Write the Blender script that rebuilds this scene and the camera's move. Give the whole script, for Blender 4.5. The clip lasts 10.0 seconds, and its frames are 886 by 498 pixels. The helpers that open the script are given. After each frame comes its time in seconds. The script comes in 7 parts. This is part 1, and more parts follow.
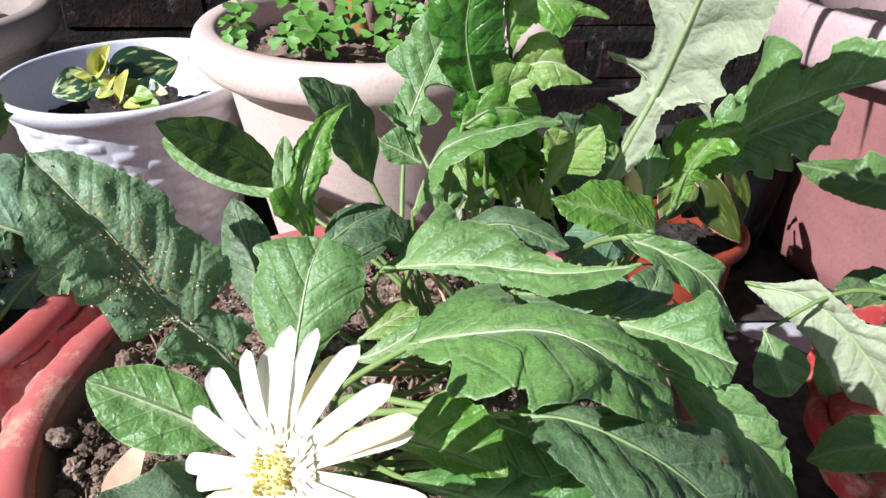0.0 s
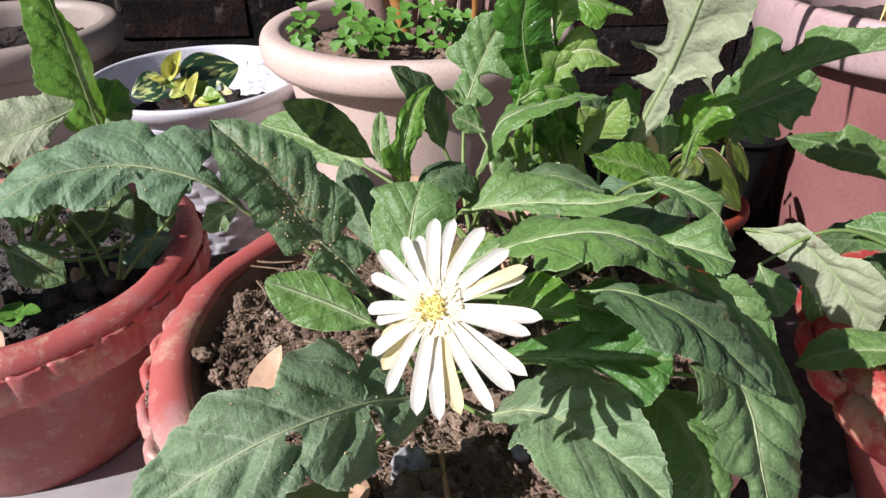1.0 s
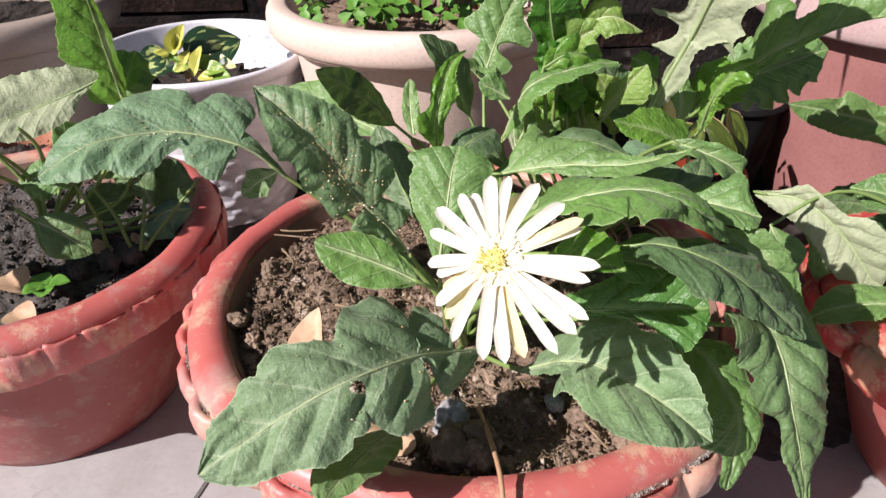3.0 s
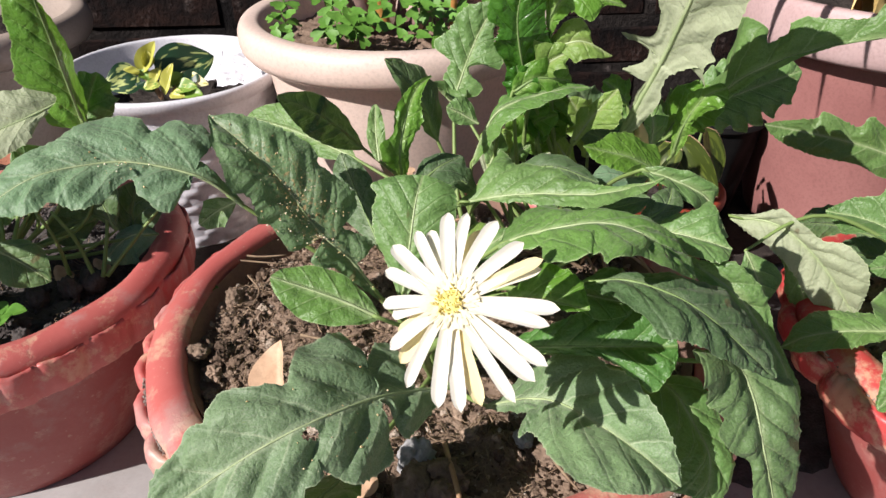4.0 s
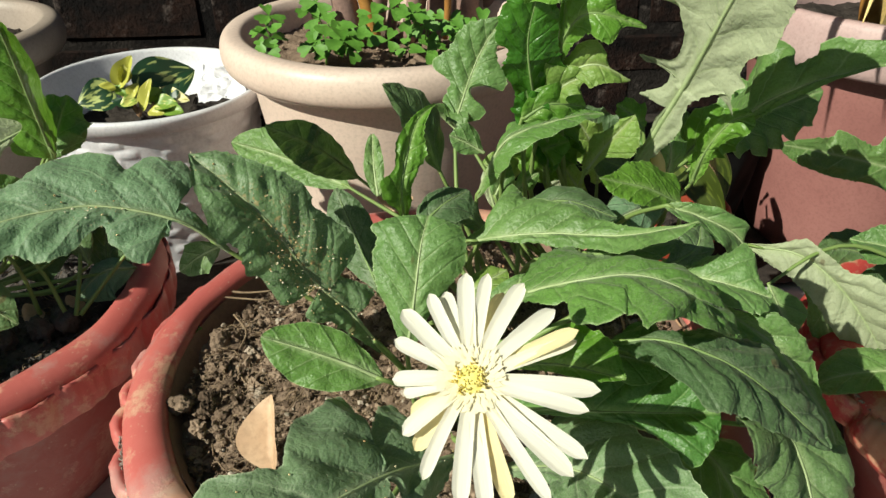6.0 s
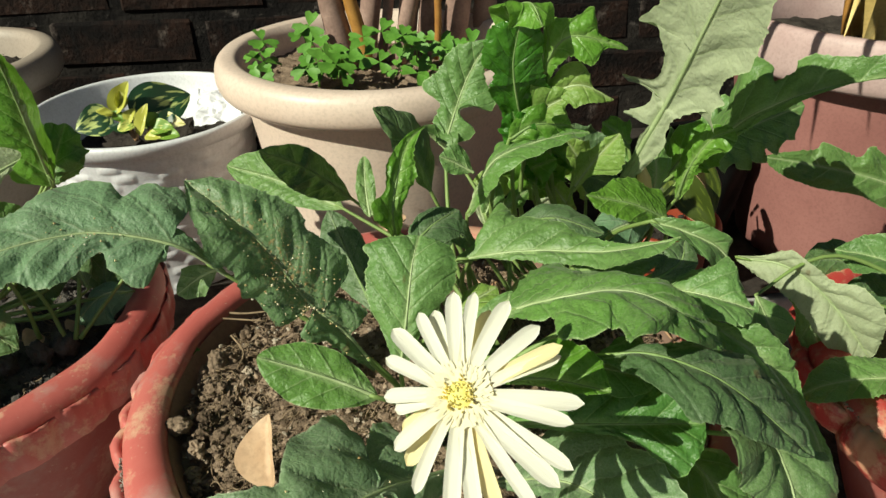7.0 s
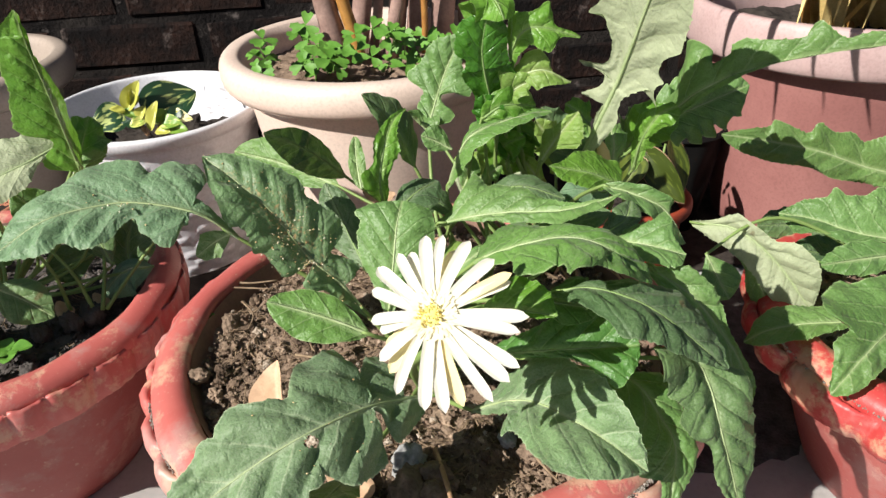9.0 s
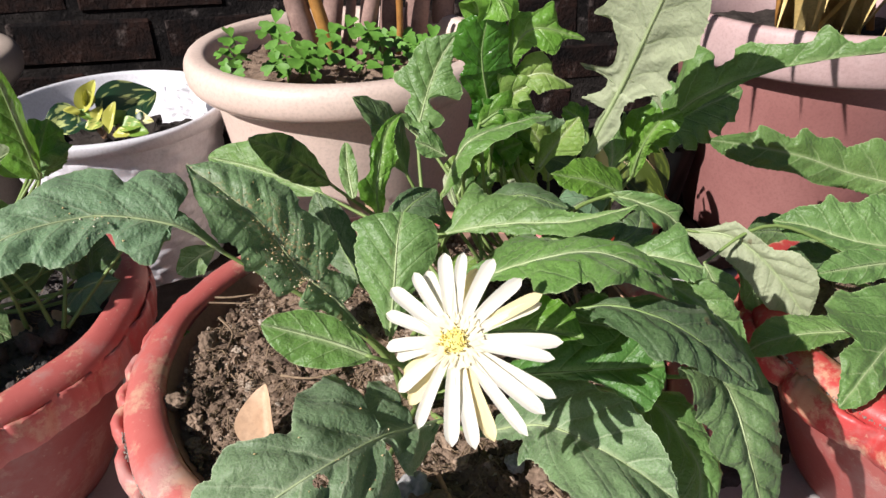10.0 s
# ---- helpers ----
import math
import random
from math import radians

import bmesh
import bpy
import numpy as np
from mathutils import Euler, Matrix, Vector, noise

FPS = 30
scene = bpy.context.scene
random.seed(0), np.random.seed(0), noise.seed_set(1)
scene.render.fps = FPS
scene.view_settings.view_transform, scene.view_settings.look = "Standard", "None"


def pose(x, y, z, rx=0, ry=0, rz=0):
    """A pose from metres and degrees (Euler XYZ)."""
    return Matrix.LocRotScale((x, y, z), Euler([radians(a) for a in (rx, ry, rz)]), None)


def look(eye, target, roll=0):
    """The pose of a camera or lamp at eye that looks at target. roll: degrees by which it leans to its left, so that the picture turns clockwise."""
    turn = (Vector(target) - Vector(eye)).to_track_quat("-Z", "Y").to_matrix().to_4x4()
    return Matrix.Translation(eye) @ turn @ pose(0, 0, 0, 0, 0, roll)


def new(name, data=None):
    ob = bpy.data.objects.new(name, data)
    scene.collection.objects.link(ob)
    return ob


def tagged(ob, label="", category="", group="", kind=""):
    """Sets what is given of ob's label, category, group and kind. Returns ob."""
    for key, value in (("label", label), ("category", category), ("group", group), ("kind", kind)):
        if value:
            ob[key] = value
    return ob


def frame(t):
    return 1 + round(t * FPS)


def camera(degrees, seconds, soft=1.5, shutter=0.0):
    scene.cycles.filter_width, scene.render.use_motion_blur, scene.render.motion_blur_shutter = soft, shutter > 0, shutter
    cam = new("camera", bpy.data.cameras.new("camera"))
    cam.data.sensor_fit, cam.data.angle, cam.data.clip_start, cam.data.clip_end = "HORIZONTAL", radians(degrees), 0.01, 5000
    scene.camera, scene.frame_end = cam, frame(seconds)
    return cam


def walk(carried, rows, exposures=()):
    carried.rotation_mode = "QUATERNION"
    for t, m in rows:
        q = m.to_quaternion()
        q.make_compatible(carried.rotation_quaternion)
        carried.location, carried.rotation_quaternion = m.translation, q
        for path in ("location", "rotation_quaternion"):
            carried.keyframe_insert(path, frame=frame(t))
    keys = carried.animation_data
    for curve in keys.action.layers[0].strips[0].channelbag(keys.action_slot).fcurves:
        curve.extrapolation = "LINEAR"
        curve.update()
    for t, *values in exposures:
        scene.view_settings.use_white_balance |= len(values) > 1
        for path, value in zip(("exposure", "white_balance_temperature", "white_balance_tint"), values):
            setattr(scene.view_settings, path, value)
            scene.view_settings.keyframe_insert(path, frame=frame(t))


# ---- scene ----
# ---------------- camera and walk ----------------
cam = camera(63.4, 10.0)
METRES, EYE, TILT, LEAN, TURN = 0.40, 0.47, -32.0, 0.0, 0.0
ROWS = [
    (0.0, 0.0, 0.0, 0.0, -0.0, 0.0, 0.0),
    (0.3, -0.0193, -0.0672, -0.0225, 0.01, 0.3, 0.59),
    (0.5, -0.0285, -0.1311, -0.0456, 0.29, 0.81, 0.58),
    (0.7, -0.0438, -0.1826, -0.0602, -0.83, 0.67, 0.63),
    (1.0, -0.0922, -0.2503, -0.0923, 0.4, 0.6, 1.03),
    (1.3, -0.1097, -0.2747, -0.1085, -0.69, -0.81, 1.01),
    (1.5, -0.1223, -0.2794, -0.1103, -1.02, -1.05, 1.3),
    (2.0, -0.1454, -0.2871, -0.116, -0.36, -3.43, 2.98),
    (2.2, -0.1524, -0.2943, -0.1143, -0.5, -2.74, 2.29),
    (3.3, -0.1791, -0.2772, -0.1161, -1.32, -1.11, 1.8),
    (3.5, -0.1684, -0.2644, -0.1196, -0.65, -1.6, 2.23),
    (4.0, -0.1411, -0.2565, -0.0846, -2.28, -0.45, 2.03),
    (4.5, -0.114, -0.2228, -0.0561, -2.86, 0.11, 2.46),
    (5.0, -0.1225, -0.1739, -0.0525, -3.52, -0.67, 2.46),
    (5.5, -0.1342, -0.1568, -0.037, -3.34, -0.67, 2.91),
    (5.7, -0.1536, -0.1573, -0.0298, -3.54, -0.51, 2.57),
    (6.8, -0.1722, -0.1741, -0.0269, -3.75, 0.22, 3.09),
    (7.0, -0.1561, -0.1841, -0.0217, -3.66, 0.87, 3.69),
    (7.5, -0.1337, -0.1902, -0.0235, -3.68, 0.64, 4.42),
    (7.8, -0.1279, -0.1992, -0.0318, -3.75, 0.58, 3.9),
    (8.0, -0.1231, -0.2144, -0.0431, -3.74, -0.13, 3.85),
    (8.2, -0.1106, -0.2527, -0.0562, -3.72, 0.98, 4.31),
    (8.5, -0.0925, -0.3318, -0.1045, -1.84, 2.0, 3.9),
    (8.7, -0.0946, -0.3492, -0.1086, -1.49, 1.09, 4.62),
    (9.0, -0.1374, -0.3434, -0.0802, -3.46, 0.71, 4.96),
    (9.3, -0.1848, -0.3123, -0.0635, -4.81, 0.41, 5.23),
    (9.5, -0.1975, -0.2913, -0.0686, -5.11, 0.24, 5.82),
    (10.0, -0.2039, -0.2697, -0.0541, -7.28, 0.45, 5.44),
]
EXPOSURES = [(0.0, 0.82, 5600, 17), (0.5, 0.52, 5850, 20), (1.0, 0.46, 5950, 21), (1.5, 0.57, 6050, 22), (2.0, 0.67, 6150, 24), (3.5, 0.62, 6250, 19), (4.5, 0.44, 6300, 16), (5.0, 0.33, 6350, 11), (5.5, 0.31, 6500, 4), (7.0, 0.26, 6900, -5), (7.5, 0.25, 6850, -8), (8.0, 0.33, 6700, -2), (8.5, 0.65, 6500, 8), (9.0, 0.69, 6400, 11), (10.0, 0.48, 6250, 17)]
walk(cam, [(t, pose(0, 0, EYE, TILT, LEAN, TURN) @ pose(METRES * x, METRES * y, METRES * z, 90 + pitch, roll, yaw)) for t, x, y, z, yaw, pitch, roll in ROWS], EXPOSURES)

# ---------------- world and sun ----------------
SUN_FROM = Vector((-0.68, -0.41, 0.605)).normalized()
SUN_ELEV = math.asin(SUN_FROM.z)
world = bpy.data.worlds.new("sky")
scene.world = world
world.use_nodes = True
wt = world.node_tree
wbg = wt.nodes["Background"]
sky = wt.nodes.new("ShaderNodeTexSky")
sky.sky_type = "NISHITA"
sky.sun_disc = False
sky.sun_elevation = SUN_ELEV
sky.sun_rotation = math.atan2(SUN_FROM.x, SUN_FROM.y)
wt.links.new(sky.outputs[0], wbg.inputs["Color"])
wbg.inputs["Strength"].default_value = 0.034
sun_data = bpy.data.lights.new("sun", "SUN")
sun_data.energy = 5.0
sun_data.angle = radians(0.55)
sun_data.color = (1.0, 0.95, 0.86)
sun = new("sun", sun_data)
sun.matrix_world = look(SUN_FROM * 5, (0, 0, 0))

# ---------------- materials ----------------
class Nodes:
    """A small helper to write node trees in one line a node."""
    def __init__(self, name):
        self.mat = bpy.data.materials.new(name)
        self.mat.use_nodes = True
        self.t = self.mat.node_tree
        self.t.nodes.clear()
        self.out = self.t.nodes.new("ShaderNodeOutputMaterial")

    def node(self, kind, ins=None, operation="", use_clamp=False, data_type="", blend_type="", feature=""):
        n = self.t.nodes.new(kind)
        if operation:
            n.operation = operation
            if use_clamp:
                n.use_clamp = True
        if data_type:
            n.data_type, n.blend_type = data_type, blend_type
        if feature:
            n.feature = feature
        for k, v in (ins or {}).items():
            if isinstance(v, bpy.types.NodeSocket):
                self.t.links.new(v, n.inputs[k])
            else:
                n.inputs[k].default_value = v
        return n

    def math(self, op, a, b=0.0, clamp=False):
        return self.node("ShaderNodeMath", {0: a, 1: b}, operation=op, use_clamp=clamp).outputs[0]

    def coord(self, which="Object"):
        return self.node("ShaderNodeTexCoord").outputs[which]

    def uv(self, name):
        n = self.node("ShaderNodeUVMap")
        n.uv_map = name
        return n.outputs[0]

    def noise(self, scale, detail=4.0, rough=0.55, vec=None, which="Fac"):
        return self.node("ShaderNodeTexNoise", {"Vector": vec or self.coord(), "Scale": scale, "Detail": detail, "Roughness": rough}).outputs[which]

    def ramp(self, fac, stops):
        n = self.node("ShaderNodeValToRGB", {0: fac})
        e = n.color_ramp.elements
        while len(e) < len(stops):
            e.new(0.5)
        for el, (p, c) in zip(e, stops):
            el.position = p
            el.color = (c, c, c, 1) if isinstance(c, (int, float)) else (*c, 1)
        return n.outputs[0]

    def mix(self, fac, a, b, blend="MIX"):
        n = self.node("ShaderNodeMix", data_type="RGBA", blend_type=blend)
        for i, v in ((0, fac), (6, a), (7, b)):
            if isinstance(v, bpy.types.NodeSocket):
                self.t.links.new(v, n.inputs[i])
            else:
                n.inputs[i].default_value = (*v, 1) if isinstance(v, tuple) else v
        return n.outputs[2]

    def bump(self, height, strength=0.4, dist=0.002, normal=None):
        ins = {"Height": height, "Strength": strength, "Distance": dist}
        if normal:
            ins["Normal"] = normal
        return self.node("ShaderNodeBump", ins).outputs[0]

    def done(self, color, rough=0.6, normal=None, spec=0.4, metal=0.0, glow=None, coat=0.0, sss=0.0):
        ins = {"Base Color": color if isinstance(color, bpy.types.NodeSocket) else (*color, 1), "Roughness": rough, "Metallic": metal, "Specular IOR Level": spec, "Coat Weight": coat}
        if normal:
            ins["Normal"] = normal
        p = self.node("ShaderNodeBsdfPrincipled", ins)
        self.t.links.new(p.outputs[0], self.out.inputs[0])
        return p


def leaf_material(name, dark, light, vein, rough=0.42, dust=0.25, through_light=0.3, spec=0.4, grit=0.0, frost=0.15, relief=1.0):
    """Leaf blade: mottled green, a thin pale midrib, side veins sunk between swollen fields, fine hairs, dust and a little light through."""
    m = Nodes(name)
    sep = m.node("ShaderNodeSeparateXYZ", {0: m.uv("UVMap")})
    u, v0 = sep.outputs[0], sep.outputs[1]
    v = m.math("ABSOLUTE", m.math("MULTIPLY", m.math("SUBTRACT", v0, 0.5), 2.0))
    obj = m.coord()
    rnd = m.node("ShaderNodeObjectInfo").outputs["Random"]
    wob = m.noise(38.0, 3.0, 0.5, obj)
    rib = m.node("ShaderNodeSeparateXYZ", {0: m.uv("Ribs")})
    out = m.math("MULTIPLY", rib.outputs[1], 0.1)
    s = m.math("ADD", rib.outputs[0], m.math("MULTIPLY", m.math("SUBTRACT", wob, 0.5), 0.40))
    d = m.math("ABSOLUTE", m.math("SUBTRACT", m.math("FRACT", s), 0.5))
    side = m.math("MULTIPLY", m.ramp(d, [(0.0, 1.0), (0.020, 0.7), (0.048, 0.0)]), m.ramp(v, [(0.1, 1.0), (0.92, 0.1)]))
    midrib = m.ramp(m.math("DIVIDE", out, m.math("SUBTRACT", 1.35, u)), [(0.0, 1.0), (0.0008, 0.9), (0.0015, 0.0)])
    bent = m.node("ShaderNodeVectorMath", {0: obj, 1: m.node("ShaderNodeVectorMath", {0: m.noise(70.0, 3.0, 0.6, obj, "Color"), 1: (0.010, 0.010, 0.010)}, operation="MULTIPLY").outputs[0]}, operation="ADD").outputs[0]
    cells = m.node("ShaderNodeTexVoronoi", {"Vector": bent, "Scale": 150.0}, feature="DISTANCE_TO_EDGE").outputs["Distance"]
    small = m.node("ShaderNodeTexVoronoi", {"Vector": bent, "Scale": 420.0}, feature="DISTANCE_TO_EDGE").outputs["Distance"]
    net = m.math("MAXIMUM", m.ramp(cells, [(0.0, 1.0), (0.06, 0.0)]), m.math("MULTIPLY", m.ramp(small, [(0.0, 1.0), (0.10, 0.0)]), 0.4))
    big = m.noise(16.0, 4.0, 0.6, obj)
    fine = m.noise(420.0, 3.0, 0.6, obj)
    col = m.mix(m.ramp(big, [(0.3, 0.0), (0.72, 1.0)]), dark, light)
    col = m.mix(m.math("MULTIPLY", m.math("SUBTRACT", rnd, 0.5), 0.4), col, (0.15, 0.23, 0.035))
    vein_shade = m.ramp(d, [(0.04, 1.0), (0.22, 0.0)])
    # darker green beside the side veins paints the shade in their furrows
    col = m.mix(m.math("MULTIPLY", vein_shade, 0.14), col, tuple(c * 0.6 for c in dark))
    col = m.mix(m.math("MULTIPLY", net, 0.16), col, vein)
    col = m.mix(m.math("MULTIPLY", side, 0.72), col, vein)
    col = m.mix(m.math("MULTIPLY", midrib, 0.85), col, vein)
    margin = m.ramp(v, [(0.965, 0.0), (0.99, 1.0)])
    col = m.mix(m.math("MULTIPLY", margin, 0.6), col, tuple(min(0.6, c * 1.2) for c in vein))
    pits = m.ramp(m.noise(800.0, 3.0, 0.7, obj), [(0.30, 1.0), (0.48, 0.0)])
    col = m.mix(m.math("MULTIPLY", pits, 0.42), col, tuple(c * 0.45 for c in dark))
    patch = m.ramp(m.noise(24.0, 4.0, 0.65, obj), [(0.40, 0.0), (0.68, 1.0)])
    hairs = m.math("MULTIPLY", m.ramp(m.noise(1300.0, 3.0, 0.7, obj), [(0.46, 0.0), (0.66, 1.0)]), m.math("ADD", m.math("MULTIPLY", patch, 0.7), 0.3))
    col = m.mix(m.math("MULTIPLY", hairs, frost), col, (0.46, 0.48, 0.40))
    specks = m.ramp(m.noise(900.0, 2.0, 0.6, obj), [(0.61, 0.0), (0.70, 1.0)])
    dusty = m.math("MULTIPLY", m.math("MULTIPLY", specks, patch), dust)
    col = m.mix(dusty, col, (0.42, 0.40, 0.33))
    holes = m.ramp(m.noise(60.0, 2.0, 0.5, obj), [(0.74, 0.0), (0.77, 1.0)])
    col = m.mix(m.math("MULTIPLY", holes, 0.6), col, (0.16, 0.11, 0.05))
    if grit:
        ring = m.ramp(m.math("ADD", m.math("MULTIPLY", m.math("ABSOLUTE", m.math("SUBTRACT", u, 0.55)), 1.5), v), [(0.15, 1.0), (0.75, 0.0)])
        grain = m.ramp(m.noise(520.0, 2.0, 0.5, obj), [(0.56, 0.0), (0.62, 1.0)])
        col = m.mix(m.math("MULTIPLY", m.math("MULTIPLY", ring, grain), grit), col, (0.45, 0.33, 0.15))
        soot_shade = m.math("MULTIPLY", m.math("MULTIPLY", ring, m.ramp(m.noise(40.0, 4.0, 0.6, obj), [(0.4, 0.0), (0.7, 1.0)])), 0.55)
        col = m.mix(soot_shade, col, (0.030, 0.030, 0.022))
    swell = m.ramp(d, [(0.0, 0.0), (0.10, 0.55), (0.5, 1.0)])
    height = m.math("ADD", m.math("ADD", m.math("MULTIPLY", fine, 0.45), m.math("MULTIPLY", m.noise(110.0, 2.0, 0.5, obj), 0.8)), m.math("SUBTRACT", m.math("MULTIPLY", swell, 0.75), m.math("MULTIPLY", midrib, 0.6)))
    height = m.math("ADD", height, m.math("ADD", m.math("MULTIPLY", m.ramp(cells, [(0.0, 0.0), (0.5, 1.0)]), 0.45), m.math("MULTIPLY", m.ramp(small, [(0.0, 0.0), (0.5, 1.0)]), 0.15)))
    nrm = m.bump(height, 0.65 * relief, 0.0015)
    r = m.math("ADD", m.math("ADD", m.math("MULTIPLY", big, 0.16), rough - 0.08), m.math("MULTIPLY", dusty, 0.4), True)
    p = m.node("ShaderNodeBsdfPrincipled", {"Base Color": col, "Roughness": r, "Normal": nrm, "Specular IOR Level": spec, "Sheen Weight": 0.35 * frost, "Sheen Roughness": 0.45, "Sheen Tint": (0.95, 0.96, 0.88, 1)})
    tcol = m.mix(0.5, col, (0.16, 0.34, 0.02))
    tr = m.node("ShaderNodeBsdfTranslucent", {"Color": tcol, "Normal": nrm})
    mx = m.node("ShaderNodeMixShader", {0: through_light, 1: p.outputs[0], 2: tr.outputs[0]})
    m.t.links.new(mx.outputs[0], m.out.inputs[0])
    return m.mat


LEAF = {
    "mid": leaf_material("leaf_mid", (0.092, 0.200, 0.050), (0.175, 0.328, 0.092), (0.34, 0.46, 0.20), dust=0.3, frost=0.16),
    "fresh": leaf_material("leaf_fresh", (0.097, 0.222, 0.038), (0.183, 0.365, 0.076), (0.36, 0.48, 0.22), dust=0.25, frost=0.28),
    "lush": leaf_material("leaf_lush", (0.050, 0.149, 0.028), (0.097, 0.254, 0.050), (0.24, 0.40, 0.13), rough=0.40, dust=0.12, frost=0.06),
    "bright": leaf_material("leaf_bright", (0.092, 0.237, 0.022), (0.175, 0.381, 0.045), (0.34, 0.50, 0.16), rough=0.36, dust=0.06, frost=0.05, through_light=0.35),
    "olive": leaf_material("leaf_olive", (0.085, 0.163, 0.052), (0.150, 0.252, 0.088), (0.24, 0.32, 0.14), rough=0.5, dust=0.3, frost=0.2, through_light=0.2),
    "gloss": leaf_material("leaf_gloss", (0.033, 0.143, 0.010), (0.073, 0.242, 0.018), (0.12, 0.30, 0.05), rough=0.27, dust=0.06, frost=0.03, through_light=0.35, spec=0.55),
    # for dark green leaves, and for shaded ones whose shade it puts into the colour
    "dark": leaf_material("leaf_dark", (0.053, 0.111, 0.039), (0.096, 0.168, 0.062), (0.18, 0.24, 0.13), rough=0.5, dust=0.35, frost=0.16, through_light=0.15),
    "sandy": leaf_material("leaf_sandy", (0.095, 0.193, 0.082), (0.166, 0.291, 0.125), (0.18, 0.25, 0.13), rough=0.48, dust=0.55, through_light=0.2, grit=0.9, frost=0.34),
    "silver": leaf_material("leaf_silver", (0.107, 0.200, 0.075), (0.188, 0.306, 0.131), (0.38, 0.47, 0.28), rough=0.55, dust=0.3, through_light=0.2, frost=0.38),
    "teal": leaf_material("leaf_teal", (0.102, 0.210, 0.118), (0.181, 0.319, 0.174), (0.20, 0.27, 0.14), rough=0.52, dust=0.35, through_light=0.2, frost=0.42),
    "blue": leaf_material("leaf_bluish", (0.101, 0.182, 0.084), (0.174, 0.272, 0.130), (0.36, 0.44, 0.27), rough=0.55, dust=0.35, through_light=0.2, frost=0.36),
    "pale": leaf_material("leaf_pale", (0.39, 0.44, 0.28), (0.51, 0.555, 0.375), (0.42, 0.50, 0.27), rough=0.6, dust=0.12, through_light=0.3, spec=0.3, frost=0.2, relief=0.75),
    "yellow": leaf_material("leaf_yellow", (0.172, 0.310, 0.057), (0.287, 0.425, 0.092), (0.42, 0.50, 0.20), rough=0.45, dust=0.1, through_light=0.35, frost=0.08),
}


def stem_material():
    m = Nodes("stem")
    n = m.noise(90.0, 4.0)
    col = m.mix(n, (0.12, 0.20, 0.05), (0.25, 0.34, 0.11))
    m.done(col, 0.5, m.bump(m.noise(600.0), 0.3, 0.0006))
    return m.mat


def petal_material(name, a, b, tcol):
    m = Nodes(name)
    uv = m.node("ShaderNodeUVMap").outputs[0]
    sep = m.node("ShaderNodeSeparateXYZ", {0: uv})
    streak = m.node("ShaderNodeTexNoise", {"Vector": m.node("ShaderNodeMapping", {"Vector": uv, "Scale": (1.5, 14.0, 1.0)}).outputs[0], "Scale": 2.0, "Detail": 3.0}).outputs["Fac"]
    col = m.mix(m.ramp(sep.outputs[0], [(0.0, 1.0), (0.45, 0.0)]), a, b)
    col = m.mix(m.math("MULTIPLY", streak, 0.35), col, b)
    p = m.node("ShaderNodeBsdfPrincipled", {"Base Color": col, "Roughness": 0.55, "Normal": m.bump(streak, 0.35, 0.0006), "Specular IOR Level": 0.3})
    tr = m.node("ShaderNodeBsdfTranslucent", {"Color": (*tcol, 1)})
    mx = m.node("ShaderNodeMixShader", {0: 0.3, 1: p.outputs[0], 2: tr.outputs[0]})
    m.t.links.new(mx.outputs[0], m.out.inputs[0])
    return m.mat


def plain(name, a, b, scale=30.0, rough=0.6, bump=0.3, dist=0.001, spec=0.4, fine=300.0):
    """Two mottled colours at one scale, grain and relief at a finer one."""
    m = Nodes(name)
    n = m.noise(scale, 5.0, 0.6)
    f = m.noise(fine, 4.0, 0.6)
    col = m.mix(m.ramp(n, [(0.3, 0.0), (0.7, 1.0)]), a, b)
    dk = tuple(c * 0.6 for c in a)
    col = m.mix(m.math("MULTIPLY", m.ramp(f, [(0.3, 1.0), (0.55, 0.0)]), 0.35), col, dk)
    m.done(col, rough, m.bump(m.math("ADD", m.math("MULTIPLY", n, 0.6), m.math("MULTIPLY", f, 0.4)), bump, dist), spec)
    return m.mat


def painted_clay(name, red, red2, clay, grey, wear=0.5):
    """Red paint, chipped to clay, scuffed with grey cement dust."""
    m = Nodes(name)
    n = m.noise(9.0, 6.0, 0.62)
    f = m.noise(45.0, 6.0, 0.7)
    g = m.noise(150.0, 4.0, 0.6)
    col = m.mix(m.ramp(n, [(0.35, 0.0), (0.65, 1.0)]), red, red2)
    chips = m.ramp(m.math("ADD", m.math("MULTIPLY", n, 0.55), m.math("MULTIPLY", f, 0.5)), [(0.60 - 0.12 * wear, 0.0), (0.66 - 0.12 * wear, 1.0)])
    col = m.mix(m.math("MULTIPLY", chips, 0.85), col, clay)
    dustmask = m.ramp(m.noise(17.0, 6.0, 0.7), [(0.52, 0.0), (0.64, 1.0)])
    col = m.mix(m.math("MULTIPLY", dustmask, 0.45 * wear + 0.12), col, grey)
    spots = m.ramp(m.noise(230.0, 2.0, 0.5), [(0.68, 0.0), (0.73, 1.0)])
    col = m.mix(m.math("MULTIPLY", spots, 0.35), col, (0.55, 0.42, 0.30))
    h = m.math("ADD", m.math("SUBTRACT", m.math("MULTIPLY", f, 0.5), m.math("MULTIPLY", chips, 0.35)), m.math("MULTIPLY", g, 0.2))
    m.done(col, m.math("ADD", m.math("MULTIPLY", f, 0.3), 0.27), m.bump(h, 0.5, 0.0018), 0.4)
    return m.mat


